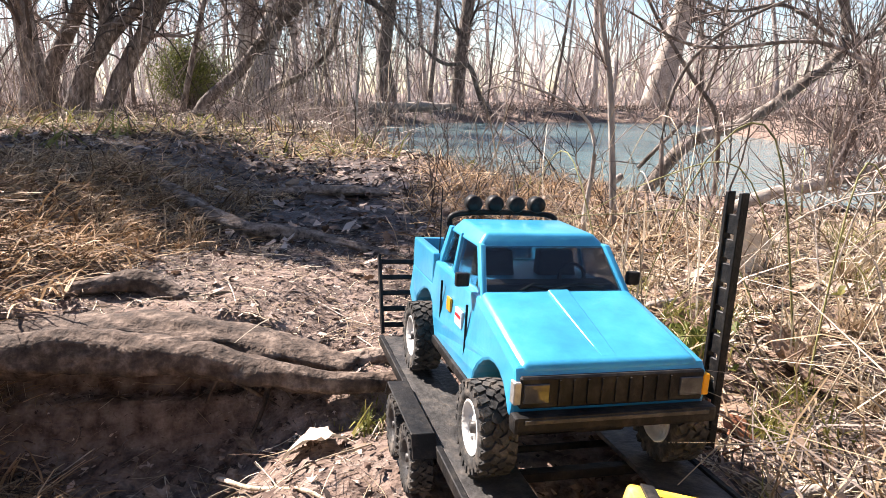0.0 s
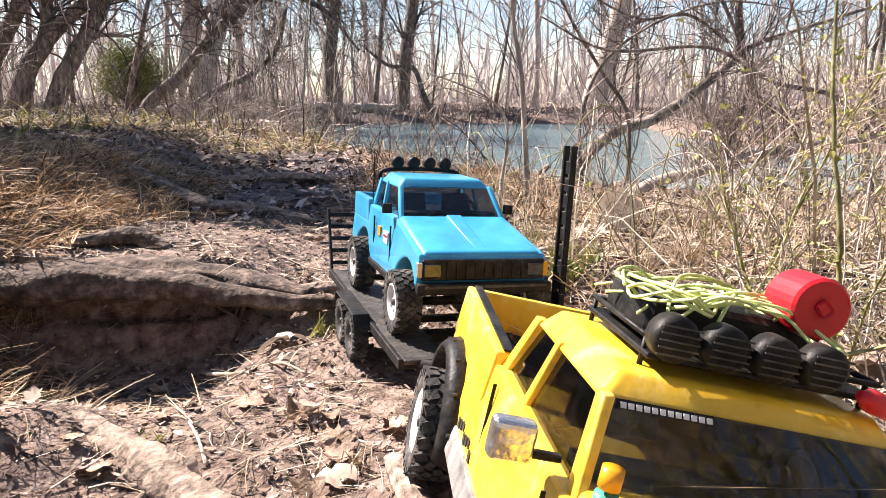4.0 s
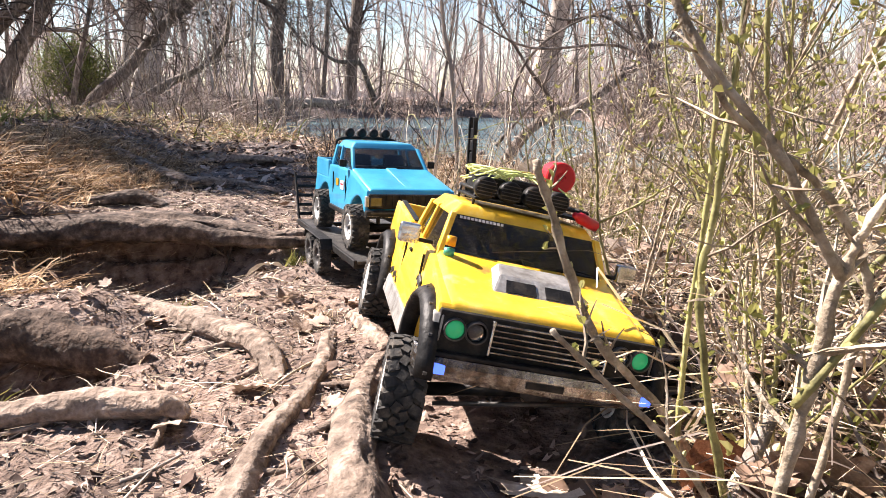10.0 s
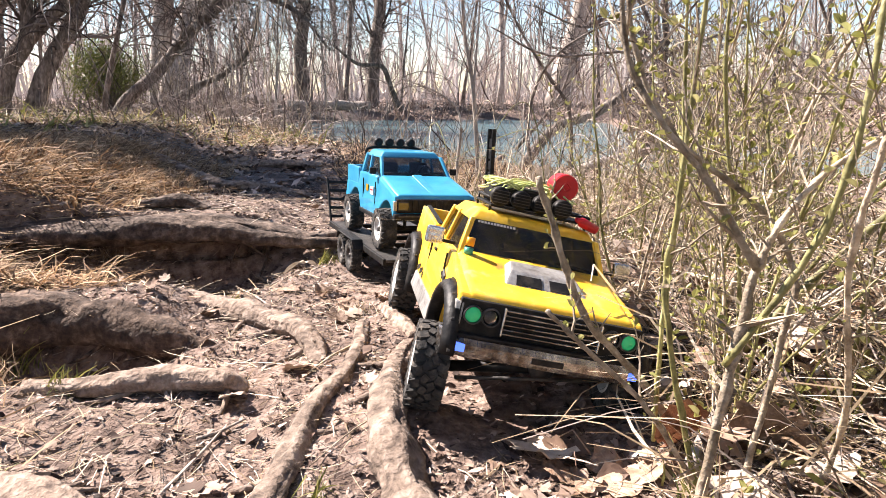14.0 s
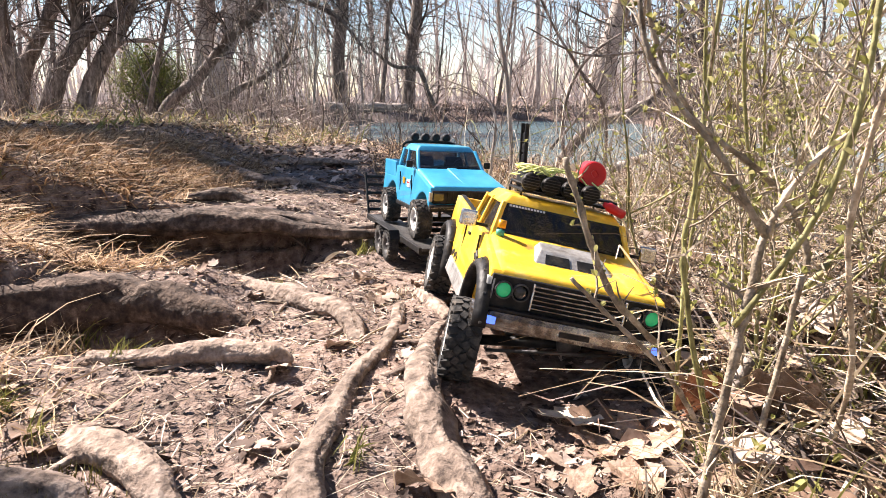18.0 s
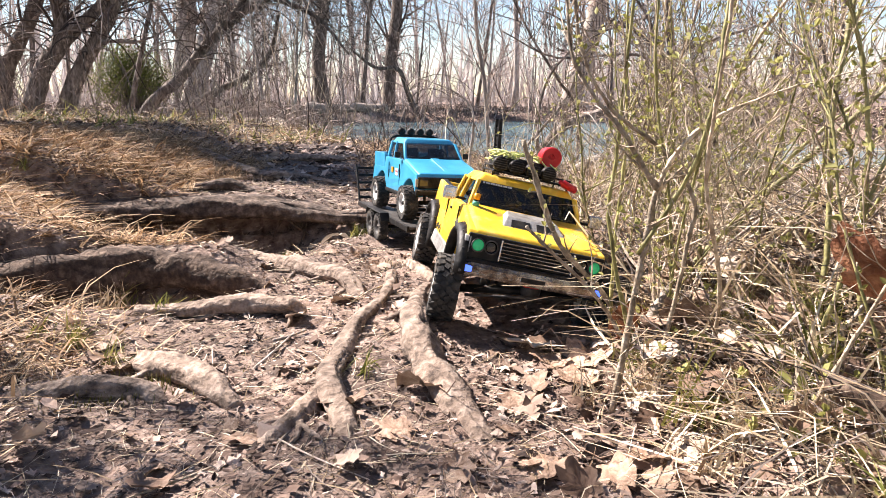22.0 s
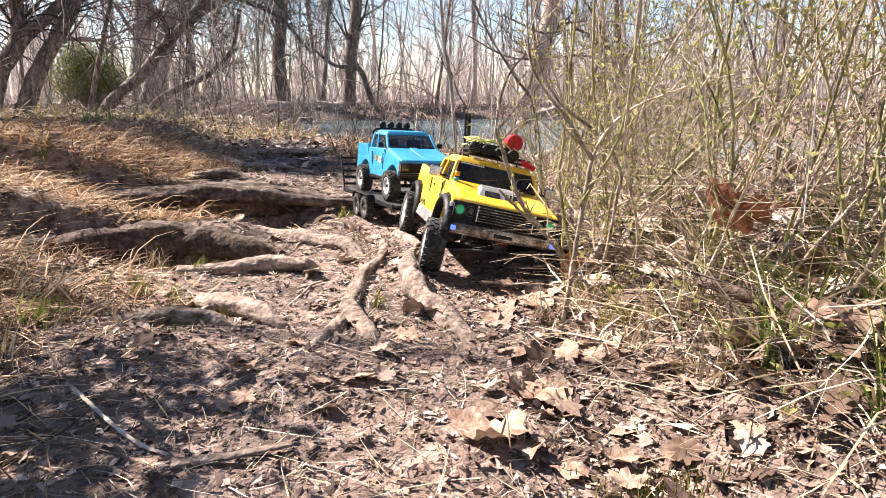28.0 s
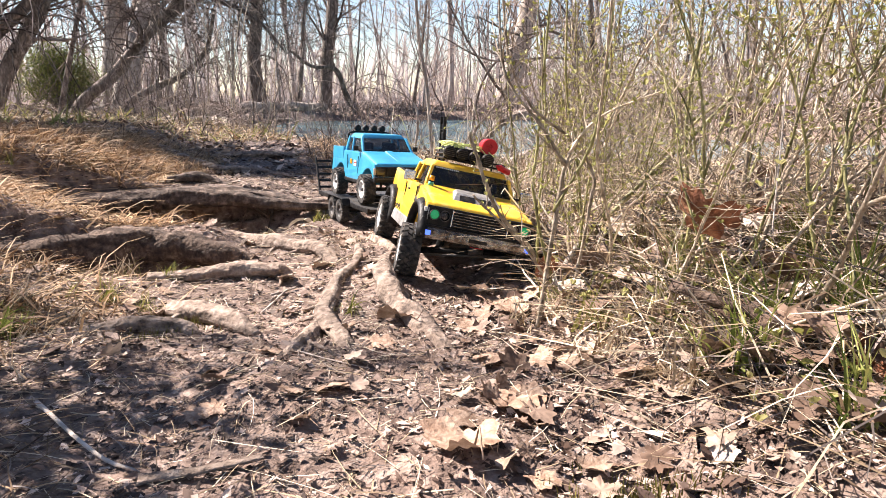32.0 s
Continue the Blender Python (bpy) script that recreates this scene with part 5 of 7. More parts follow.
KINDS = [tree_meshes(100 + i, 9 + i * 0.7, 0.048 + 0.014 * (i % 4), (M_BARK, M_DARKBARK)[i % 3 == 1], M_TWIG if i % 2 else M_HAZETWIG, 0.12, 9 + i % 3, 2.2, 2, 0.008, 0.12) for i in range(8)]
rng = random.Random(7)
spots = []
while len(spots) < 54:
    y = rng.uniform(15, 60) if len(spots) > 12 else rng.uniform(19, 24)
    x = rng.uniform(-0.85, 0.8) * y + rng.uniform(-4, 4)
    if float(river_distance(np.array(x), np.array(y))) < 0.6 or (y < 19 and -7.5 < x < -2.5):
        continue
    if all((x - a) ** 2 + (y - b) ** 2 > 0.8 + y * 0.04 for a, b in spots):
        spots.append((x, y))
for i, (x, y) in enumerate(spots):
    place_tree(KINDS[i % 8], x, y, rng.uniform(0, 6.28), rng.uniform(0.75, 1.35), LABELS[i % 4], "bare trees of the river woods")

# drooping fine branches that hang in from trees beside the river
for i, (x, y, s) in enumerate([(1.2, 19.2, 0.6), (-8.5, 13, 0.9), (-9.5, 9.5, 0.9), (7.5, 15.5, 0.5), (-1.9, 14.8, 0.5), (-2.0, 11.6, 0.42), (-0.9, 18.6, 0.5), (3.4, 19.4, 0.6)]):
    place_tree(KINDS[(i * 3 + 1) % 8], x, y, i * 1.3, s, "thin bare tree leaning by the river edge", "thin trees at the river edge")

# bare trees out of view on the trail's sunny side, added for shade across it
for i, (x, y, s) in enumerate([(-5.0, 6.8, 0.5), (-4.6, -0.6, 0.5), (-5.5, 2.6, 0.55), (-3.9, -1.9, 0.4)]):
    place_tree(KINDS[(i * 3) % 8], x, y, i * 2.1, s, "bare tree out of view on the grassy side, added for shade", "bare trees beside the trail")

# the woods go on behind and beside the walker: unseen, added to dim the sky light
rng = random.Random(9)
k = 0
while k < 70:
    a, d = rng.uniform(0, 6.28), rng.uniform(5.5, 40)
    x, y = d * math.cos(a), d * math.sin(a)
    if y > 0.9 * abs(x) - 3 and y > -3 or float(river_distance(np.array(x), np.array(y))) < 0.6:
        continue
    place_tree(KINDS[k % 8], x, y, rng.uniform(0, 6.28), rng.uniform(0.7, 1.2), LABELS[k % 4], "bare trees of the river woods")
    k += 1

# distant woods: thousands of trunks and twigs beyond the single trees
far = Geo()
rng = random.Random(17)
for n in range(620):
    y = rng.uniform(50, 130)
    x = rng.uniform(-1.0, 1.0) * y
    r, h = rng.uniform(0.05, 0.2) + y * 0.0005, rng.uniform(9, 17) if n % 3 == 0 else rng.uniform(3.5, 8)
    base = Vector((x, y, -0.5))
    top = base + Vector((rng.uniform(-1.2, 1.2), 0, h))
    mid = base.lerp(top, 0.5) + Vector((rng.uniform(-0.4, 0.4), 0, 0))
    far.tube([base, mid, top], [r, r * 0.75, r * 0.25], 4, cap=False)
    for _ in range(11):
        q = base.lerp(top, rng.uniform(0.08, 0.95))
        d = Vector((rng.uniform(-1, 1), rng.uniform(-0.4, 0.4), rng.uniform(0.1, 1.1)))
        far.tube([q, q + d * rng.uniform(0.8, 1.8), q + d * 2.4 + Vector((rng.uniform(-0.4, 0.4), 0, rng.uniform(0.2, 0.9)))], [r * 0.32, r * 0.2, r * 0.1], 3, cap=False)
tagged(part("woods", far, M_HAZETWIG), "distant bare grey-brown woods, colour paled to give haze", "woods", kind="stuff")
brush = Geo()
for _ in range(4000):
    y = rng.uniform(18.8, 70)
    x = rng.uniform(-0.95, 0.9) * y
    if float(river_distance(np.array(x), np.array(y))) < 0.2:
        continue
    z = float(H(x, y, False)) - 0.05
    h = rng.uniform(0.3, 1.5)
    brush.tube([(x, y, z), (x + rng.uniform(-0.15, 0.15), y, z + h * 0.5), (x + rng.uniform(-0.5, 0.5), y, z + h)], [0.004 + y * 0.00035, 0.004 + y * 0.00025, 0.003], 3, cap=False)
tagged(part("brush", brush, M_HAZETWIG), "pale brown dry brush on the far bank, lightened for haze", "brush", kind="stuff")

lowbrush = Geo()
for _ in range(1700):
    y = rng.uniform(9.5, 26)
    x = rng.uniform(-0.85, -0.1) * y
    if float(river_distance(np.array(x), np.array(y))) < 0.2 or (y < 14 and -3.5 < x < -1.2):
        continue
    z, h = float(H(x, y, False)) - 0.04, rng.uniform(0.1, 0.5) * (0.5 + 0.03 * y)
    lowbrush.tube([(x, y, z), (x + rng.gauss(0, 0.07), y, z + h * 0.6), (x + rng.gauss(0, 0.25), y, z + h * rng.uniform(0.6, 1.1))], [0.003 + y * 0.0003, 0.002 + y * 0.0002, 0.002], 3, cap=False)
tagged(part("low_brush", lowbrush, M_DARKTWIG), "low brown brush under the bare trees", "brush", kind="stuff")
bankbrush = Geo()
rng = random.Random(23)
for _ in range(2200):
    k = rng.randrange(6, 14)
    (ax, ay), (bx, by) = RIVER[k], RIVER[(k + 1) % len(RIVER)]
    t, o = rng.random(), rng.random() ** 1.5 * 1.3 + 0.05
    nx, ny = by - ay, ax - bx
    ln = math.hypot(nx, ny)
    x, y = ax + (bx - ax) * t + nx / ln * o, ay + (by - ay) * t + ny / ln * o
    d = float(river_distance(np.array(x), np.array(y)))
    if d < 0.02:
        continue
    z, h = float(H(x, y, False)) - 0.03, rng.uniform(0.1, 0.5)
    bankbrush.tube([(x, y, z), (x + rng.gauss(0, 0.06), y, z + h * 0.6), (x + rng.gauss(0, 0.2), y, z + h * rng.uniform(0.6, 1.1))], [0.004 + y * 0.0003, 0.003 + y * 0.0002, 0.002], 3, cap=False)
tagged(part("bank_brush", bankbrush, M_TWIG), "low brown brush along the river banks", "brush", kind="stuff")
saplings = Geo()
rng = random.Random(19)
for _ in range(270):
    y = rng.uniform(16.5, 44)
    x = rng.uniform(-0.85, 0.8) * y
    if float(river_distance(np.array(x), np.array(y))) < 0.3 or (y < 19 and -7 < x < -5):
        continue
    h, r = rng.uniform(2, 6), rng.uniform(0.008, 0.02) + y * 0.0004
    pts = limb_path((x, y, float(H(x, y, False)) - 0.1), (rng.uniform(-0.6, 0.6), 0, 1), h, rng, 7, 0.2, 0.15)
    saplings.tube(pts, np.linspace(r, r * 0.4, len(pts)), 4, cap=False)
    twigs_on(saplings, pts, r, rng, 7, 1.1, 0, 3, 0.1, r * 0.35)
tagged(part("saplings", saplings, M_TWIG), "thin bare saplings among the trees", "saplings", kind="stuff")

# evergreen bushes: one among the trees, the others unseen and added to shade the trail


def evergreen(x, y, size, seed, label, leaf=1.0, per=90, lift=0.0):
    rng = random.Random(seed)
    ob = new("evergreen_bush")
    tagged(ob, label, "bush")
    ob.location = (x, y, float(H(x, y, False)))
    g, g2 = Geo(), Geo()
    up = Vector((0, 0, lift))
    wood, loose = (0.03, 0.1) if lift else (0.014, 0.17)
    if lift:
        g2.tube([(0, 0, -0.1), up * 0.5 + Vector((0.04, 0, 0)), up], [0.05 * size, 0.045 * size, 0.035 * size], 8, cap=False)
    for k in range(46 if lift else 110):
        a, e = rng.uniform(0, 6.28), rng.uniform(-0.3, 1.4)
        tip = Vector((math.cos(a) * math.cos(e) * 0.92, math.sin(a) * math.cos(e) * 0.9, 0.75 + math.sin(e) * 0.85)) * rng.uniform(0.75, 1.1) * size
        mid = tip * 0.5 + Vector((0, 0, 0.12 * size))
        mid, tip = mid + up, tip + up
        g2.tube([up, mid, tip], [wood * size, wood * 0.6 * size, wood * 0.2 * size], 4, cap=False)
        for q in range(per):
            c = mid.lerp(tip, rng.random() ** 0.7) + Vector((rng.gauss(0, loose), rng.gauss(0, loose), rng.gauss(0, loose * 0.9))) * size
            t = c + Vector((rng.uniform(-0.09, 0.09), rng.uniform(-0.09, 0.09), rng.uniform(-0.07, 0.06))) * leaf
            g.blade(c, t, 0.05 * leaf, (0, 0, -0.02 * leaf), 2)
    tagged(part("framework", g2, M_DARKBARK, ob), kind="stuff")
    tagged(part("foliage", g, M_EVERGREEN, ob), kind="stuff")


evergreen(-6.1, 17.0, 1.05, 31, "dense green evergreen bush among bare trees", 0.55, 150)
evergreen(-1.76, -0.22, 0.62, 33, "unseen small evergreen added to shade the trail", 0.7, 34, 0.5)
evergreen(-4.2, 5.0, 1.5, 34, "unseen tall evergreen added to shade the bank", 1.3, 120, 2.2)

# ---- shrubs and stems along the trail ----


def stem(parent, pts, r0, r1, material, rng, twigs=6, reach=0.08, leaves=None, twiggeo=None, name="stem"):
    path = smooth_path(pts, 9)
    path = [v + Vector((rng.gauss(0, 1), rng.gauss(0, 1), 0)) * r0 * 0.16 for v in path]
    g = Geo()
    rad = np.linspace(r0, r1, len(path)) * (1 + 0.07 * np.random.randn(len(path)) + 0.3 * (np.random.rand(len(path)) < 0.2))
    g.tube(path, rad, 7, 0.06)
    part(name, g, material, parent, smooth=True)
    n = len(path)
    for _ in range(twigs):
        i = rng.randrange(n // 5, n)
        q = path[i]
        ax = (path[min(i + 1, n - 1)] - path[max(0, i - 1)]).normalized()
        d = (ax * rng.uniform(0.3, 1) + Vector((rng.uniform(-1, 1), rng.uniform(-1, 1), rng.uniform(-0.2, 0.7)))).normalized()
        sub = limb_path(q, d, reach * rng.uniform(0.4, 1.3), rng, 4, 0.25, 0.15)
        if any(p.x < 0.13 and p.z < 0.75 and p.y < 0.2 for p in sub):
            continue
        twiggeo.tube(sub, np.linspace(r1 * 0.75, 0.0006, len(sub)), 4, cap=False)
        for _ in range(2):
            j = rng.randrange(1, len(sub))
            s2 = limb_path(sub[j], (rng.uniform(-1, 1), rng.uniform(-1, 1), rng.uniform(-0.3, 1)), reach * rng.uniform(0.2, 0.5), rng, 3, 0.3, 0.1)
            if not any(p.x < 0.13 and p.z < 0.75 and p.y < 0.2 for p in s2):
                twiggeo.tube(s2, np.linspace(r1 * 0.45, 0.0005, len(s2)), 3, cap=False)
                if leaves is not None and rng.random() < 0.6:
                    bud(leaves, s2[-1], rng)
        for p in sub[1:]:
            if leaves is not None and rng.random() < 0.3:
                bud(leaves, p, rng)
    for k in range(int(n * 0.22)):
        p = path[rng.randrange(n // 4, n)]
        if leaves is not None:
            bud(leaves, p, rng)


def bud(g, p, rng, size=0.0095):
    """One to three small folded leaves."""
    for _ in range(rng.randint(1, 3)):
        s = size * rng.uniform(0.4, 1.3)
        d = Vector((rng.uniform(-1, 1), rng.uniform(-1, 1), rng.uniform(0, 1.2))).normalized()
        a = Vector(p)
        e = d.cross(Vector((rng.random(), rng.random(), rng.random()))).normalized() * s * 0.3
        u = e.cross(d).normalized() * s * rng.uniform(0.08, 0.3)
        g.add([a, a + d * s * 0.35 + e * 0.9 + u, a + d * s * 0.75 + e * 0.7 + u, a + d * s, a + d * s * 0.75 - e * 0.7 + u, a + d * s * 0.35 - e * 0.9 + u, a + d * s * 0.55], [(0, 1, 2, 6), (2, 3, 6), (3, 4, 6), (4, 5, 0, 6)])


def shrub(label, stems, seed, twigs=7, reach=0.09, green=True):
    rng = random.Random(seed)
    ob = new("shrub")
    tagged(ob, label, "shrub", "leafing shrubs beside the trail")
    tw, lv = Geo(), Geo()
    for pts, r0, r1, m in stems:
        stem(ob, pts, r0, r1, m, rng, twigs, reach, lv if green else None, tw)
    tagged(part("brushwood", tw, M_BROWNSTEM, ob), kind="stuff")
    if lv.n:
        tagged(part("foliage", lv, M_BUD, ob, "tiny opening yellow-green leaves"), kind="stuff")
    return ob


G, B = M_STEM, M_BROWNSTEM
shrub("cut-off green-brown stem leaning out of the weeds", [([(0.40, -0.29, -0.03), (0.34, -0.29, 0.07), (0.26, -0.29, 0.16), (0.222, -0.29, 0.25), (0.192, -0.286, 0.337)], 0.0044, 0.0038, B),
      ([(0.34, -0.42, 0.02), (0.28, -0.42, 0.11), (0.22, -0.42, 0.17), (0.17, -0.42, 0.22)], 0.003, 0.0024, B)], 41, 3, 0.06)
shrub("forked leafing shrub with green and brown stems", [([(0.275, -0.53, -0.03), (0.30, -0.53, 0.16), (0.32, -0.53, 0.292)], 0.0044, 0.0038, B),
      ([(0.32, -0.53, 0.285), (0.27, -0.53, 0.36), (0.23, -0.52, 0.41), (0.205, -0.5, 0.47), (0.2, -0.48, 0.6)], 0.0034, 0.0018, B),
      ([(0.32, -0.53, 0.285), (0.34, -0.53, 0.33), (0.40, -0.52, 0.38), (0.52, -0.5, 0.42)], 0.0034, 0.0018, B),
      ([(0.30, -0.53, 0.2), (0.36, -0.56, 0.34), (0.38, -0.56, 0.5), (0.42, -0.5, 0.75)], 0.0032, 0.0018, G)], 42, 10, 0.1)
shrub("upright green stems with opening leaves", [([(0.36, -0.4, -0.02), (0.305, -0.4, 0.21), (0.31, -0.4, 0.33), (0.32, -0.4, 0.5), (0.34, -0.4, 0.8)], 0.0036, 0.002, G),
      ([(0.46, -0.3, -0.03), (0.445, -0.3, 0.21), (0.405, -0.3, 0.43), (0.40, -0.3, 0.7)], 0.003, 0.0018, G),
      ([(0.35, -0.3, 0.0), (0.35, -0.3, 0.16), (0.36, -0.3, 0.33), (0.35, -0.3, 0.55)], 0.0032, 0.0018, G),
      ([(0.38, -0.45, 0.02), (0.405, -0.45, 0.19), (0.41, -0.45, 0.26), (0.36, -0.45, 0.33), (0.28, -0.45, 0.39), (0.235, -0.44, 0.48), (0.22, -0.43, 0.62)], 0.0037, 0.002, B)], 43, 9, 0.1)
shrub("long arching stem over tangled weeds", [([(0.45, -0.2, 0.0), (0.63, -0.2, 0.19), (0.82, -0.2, 0.36), (1.08, -0.2, 0.63), (1.2, -0.2, 0.8)], 0.006, 0.004, G)], 44, 8, 0.12)
rng = random.Random(45)


def wandering(x, y, h, r, m, rng):
    """A crooked stem from the ground, often forked, kept clear of the trail."""
    def line(p, d, ln, segs):
        low = 0.42 if -0.35 < p[1] < 0.5 else 0.34
        return [(max(low, q.x), q.y, q.z) for q in limb_path(p, d, ln, rng, segs, 0.2, 0.22)]
    z = float(H(x, y)) - 0.02
    main = line((x, y, z), (rng.gauss(0.05, 0.28), rng.gauss(0, 0.28), 1), h, 6)
    out = [(main, r, max(0.001, r * 0.34), m)]
    for k in (2, 3, 4):
        if rng.random() < 0.45:
            out.append((line(main[k], (rng.uniform(-0.8, 0.9), rng.gauss(0, 0.5), rng.uniform(0.35, 1)), h * rng.uniform(0.3, 0.6), 4), r * (0.8 - 0.1 * k), max(0.0009, r * 0.25), m))
    return out


for k in range(14):
    bx, by = rng.uniform(0.36, 1.25), rng.uniform(-0.95, 0.95)
    bx += 0.12 * (by < -0.7) + 0.16 * (by > 0.1)
    st = []
    for q in range(rng.randint(3, 5)):
        x, y = bx + rng.gauss(0, 0.07), by + rng.gauss(0, 0.08)
        x = max(x, 0.44 if -0.3 < y < 0.5 else 0.36)
        st += wandering(x, y, rng.uniform(0.45, 1.15) * (1.0 if by < 0.25 else 0.6), rng.uniform(0.0022, 0.0046), G if rng.random() < 0.36 else B, rng)
    shrub(("leafing green-stemmed shrub in dry weeds", "thin brown and green stems with small new leaves")[k % 2], st, 460 + k, 11, 0.16)
for k, (bx, by) in enumerate([(0.37, -0.36), (0.5, -0.12), (0.62, -0.28), (0.5, 0.14), (0.8, -0.42)]):
    st = []
    for q in range(5):
        y = by + rng.gauss(0, 0.05)
        x = max(0.44 if -0.3 < y < 0.5 else 0.36, bx + rng.gauss(0, 0.045))
        st += wandering(x, y, rng.uniform(0.3, 0.85), rng.uniform(0.0016, 0.0034), (G, B, B)[q % 3], rng)
    shrub("dense leafing shrub of green and brown stems", st, 560 + k, 7, 0.12)
# bare dark thickets at the water's edge
rng = random.Random(46)
for k, (bx, by, n, h) in enumerate([(-0.9, 7.2, 11, 1.7), (-0.35, 6.2, 12, 1.1), (-1.6, 8.6, 8, 2.0), (-1.25, 8.0, 5, 2.6), (0.4, 4.0, 6, 0.6), (1.6, 2.9, 5, 0.7), (0.9, 2.7, 5, 0.6), (2.3, 2.7, 5, 0.6), (1.3, 1.9, 5, 0.5), (1.9, 2.2, 5, 0.5), (-2.6, 10, 20, 1.4), (-5.5, 9.5, 22, 1.2), (-7, 12, 22, 1.3), (-4.0, 15.5, 20, 1.2), (1.6, 1.0, 8, 0.8), (-3.2, 16.9, 18, 1.1), (-6.8, 10.2, 26, 1.1), (-8, 9, 22, 1.2)]):
    ob = new("thicket")
    tagged(ob, "bare tangled brown thicket at the water's edge", "shrub", "bare thickets")
    tw = Geo()
    for q in range(n):
        x, y = bx + rng.gauss(0, 0.28), by + rng.gauss(0, 0.22)
        pts = limb_path((x, y, float(H(x, y, False)) - 0.03), (rng.uniform(-0.3, 0.3), rng.uniform(-0.2, 0.2), 1), h * rng.uniform(0.5, 1.2), rng, 6, 0.16, 0.2)
        g = Geo()
        g.tube(pts, np.linspace(0.007, 0.0025, len(pts)) * (0.6 + 0.07 * by), 4, cap=False)
        part("stem", g, M_DARKBARK if q % 2 else M_BROWNSTEM, ob)
        twigs_on(tw, pts, 0.008, rng, 4, 0.38, 1, 3, 0.3, 0.0012 + 0.0003 * by)
    tagged(part("brushwood", tw, M_TWIG, ob), kind="stuff")

# brambles: thin canes arching through the weeds
rng = random.Random(81)
for k in range(12):
    ob = new("bramble")
    tagged(ob, ("tangle of thin pale dead canes in the weeds", "thin arching reddish-brown canes in the weeds")[k % 2], "bramble", "brambles in the weeds")
    cx, cy = rng.uniform(0.45, 1.5), rng.uniform(-1.0, 1.9)
    for q in range(12):
        x, y = cx + rng.gauss(0, 0.14), cy + rng.gauss(0, 0.16)
        x = max(x, 0.36)
        a, l, h = rng.uniform(0, 6.28), rng.uniform(0.15, 0.5), rng.uniform(0.08, 0.38)
        pts = [(x, y, float(H(x, y)) - 0.01), (x + math.cos(a) * l * 0.3, y + math.sin(a) * l * 0.3, float(H(x, y)) + h), (x + math.cos(a) * l * 0.75, y + math.sin(a) * l * 0.75, float(H(x, y)) + h * 0.9), (x + math.cos(a) * l * 1.2, y + math.sin(a) * l * 1.2, float(H(x, y)) + h * rng.uniform(0.1, 0.8))]
        pts = [(max(0.26, u), v, w) for u, v, w in pts]
        g = Geo()
        g.tube(smooth_path(pts, 5), np.linspace(1, 0.5, 16) * rng.uniform(0.0011, 0.0024), 5, 0.08, cap=False)
        part("cane", g, (M_BARKLOG, M_BROWNSTEM, M_STEM)[(q + k) % 3], ob, smooth=True)

# ---- leaves, grass and litter ----


def leaf_mesh(seed, lobes=5, curl=0.5):
    """A dry lobed leaf of unit length, curled and crinkled, with a stalk."""
    rng = random.Random(seed)
    n = 34
    out = []
    for i in range(n):
        a = 2 * math.pi * i / n
        k = abs(math.sin(a * lobes / 2 + 0.2))
        rr = 0.5 * (0.50 + 0.42 * k ** 0.6) * (0.85 + 0.3 * rng.random()) * (1.05 + 0.25 * math.cos(a))
        out.append((rr * math.cos(a), rr * math.sin(a) * 0.85))
    g = Geo()
    cx, cy = rng.uniform(-curl, curl), rng.uniform(0.2 * curl, curl)
    ph = rng.random() * 9

    def bend(x, y):
        return (x, y, cx * x * x * 1.2 + cy * y * y * 1.6 + 0.05 * math.sin(9 * x + ph) * math.cos(8 * y + ph) + 0.02 * math.sin(23 * (x + y) + ph) + 0.015 * (abs(y) < 0.02))
    vs = [bend(0, 0)] + [bend(x * 0.5, y * 0.5) for x, y in out] + [bend(x, y) for x, y in out]
    fs = [(0, 1 + i, 1 + (i + 1) % n) for i in range(n)] + [(1 + i, n + 1 + i, n + 1 + (i + 1) % n, 1 + (i + 1) % n) for i in range(n)]
    g.add(vs, fs)
    g.tube([bend(-0.35, 0), bend(-0.6, 0.02), (-0.85, 0.06, 0.05)], [0.012, 0.01, 0.008], 4)
    return g.mesh("dry_leaf", M_LEAF)


LEAVES = [leaf_mesh(200 + i, (5, 7, 3, 9)[i % 4], (0.25, 0.5, 0.8, 0.35)[i % 4]) for i in range(12)]


def under_model(x, y):
    """0 where the models stand, else 1."""
    ok = np.ones(np.shape(x))
    for m, a, b in ((TRUCK, 0.17, 0.31), (TRAILER, 0.19, 0.3)):
        q = m.inverted()
        lx = q[0][0] * x + q[0][1] * y + q[0][3]
        ly = q[1][0] * x + q[1][1] * y + q[1][3]
        ok = np.where((abs(lx) < a) & (abs(ly) < b), 0.0, ok)
    return ok


def dry_leaf(x, y, size, turn, tilt=(0, 0), dz=0.008, k=0, label="crisp dry brown fallen leaf on the ground", skin=None):
    if under_model(x, y) < 0.5:
        return None
    me = LEAVES[k % 12]
    if skin:
        me = me.copy()
        me.materials[0] = skin
    ob = new("dry_leaf", me)
    ob.matrix_world = Matrix.Translation((x, y, float(H(x, y)) + dz)) @ Matrix.Rotation(turn, 4, "Z") @ Euler((tilt[0], tilt[1], 0)).to_matrix().to_4x4() @ Matrix.Scale(size, 4)
    return tagged(ob, label, "leaf", "fallen leaves on the trail")


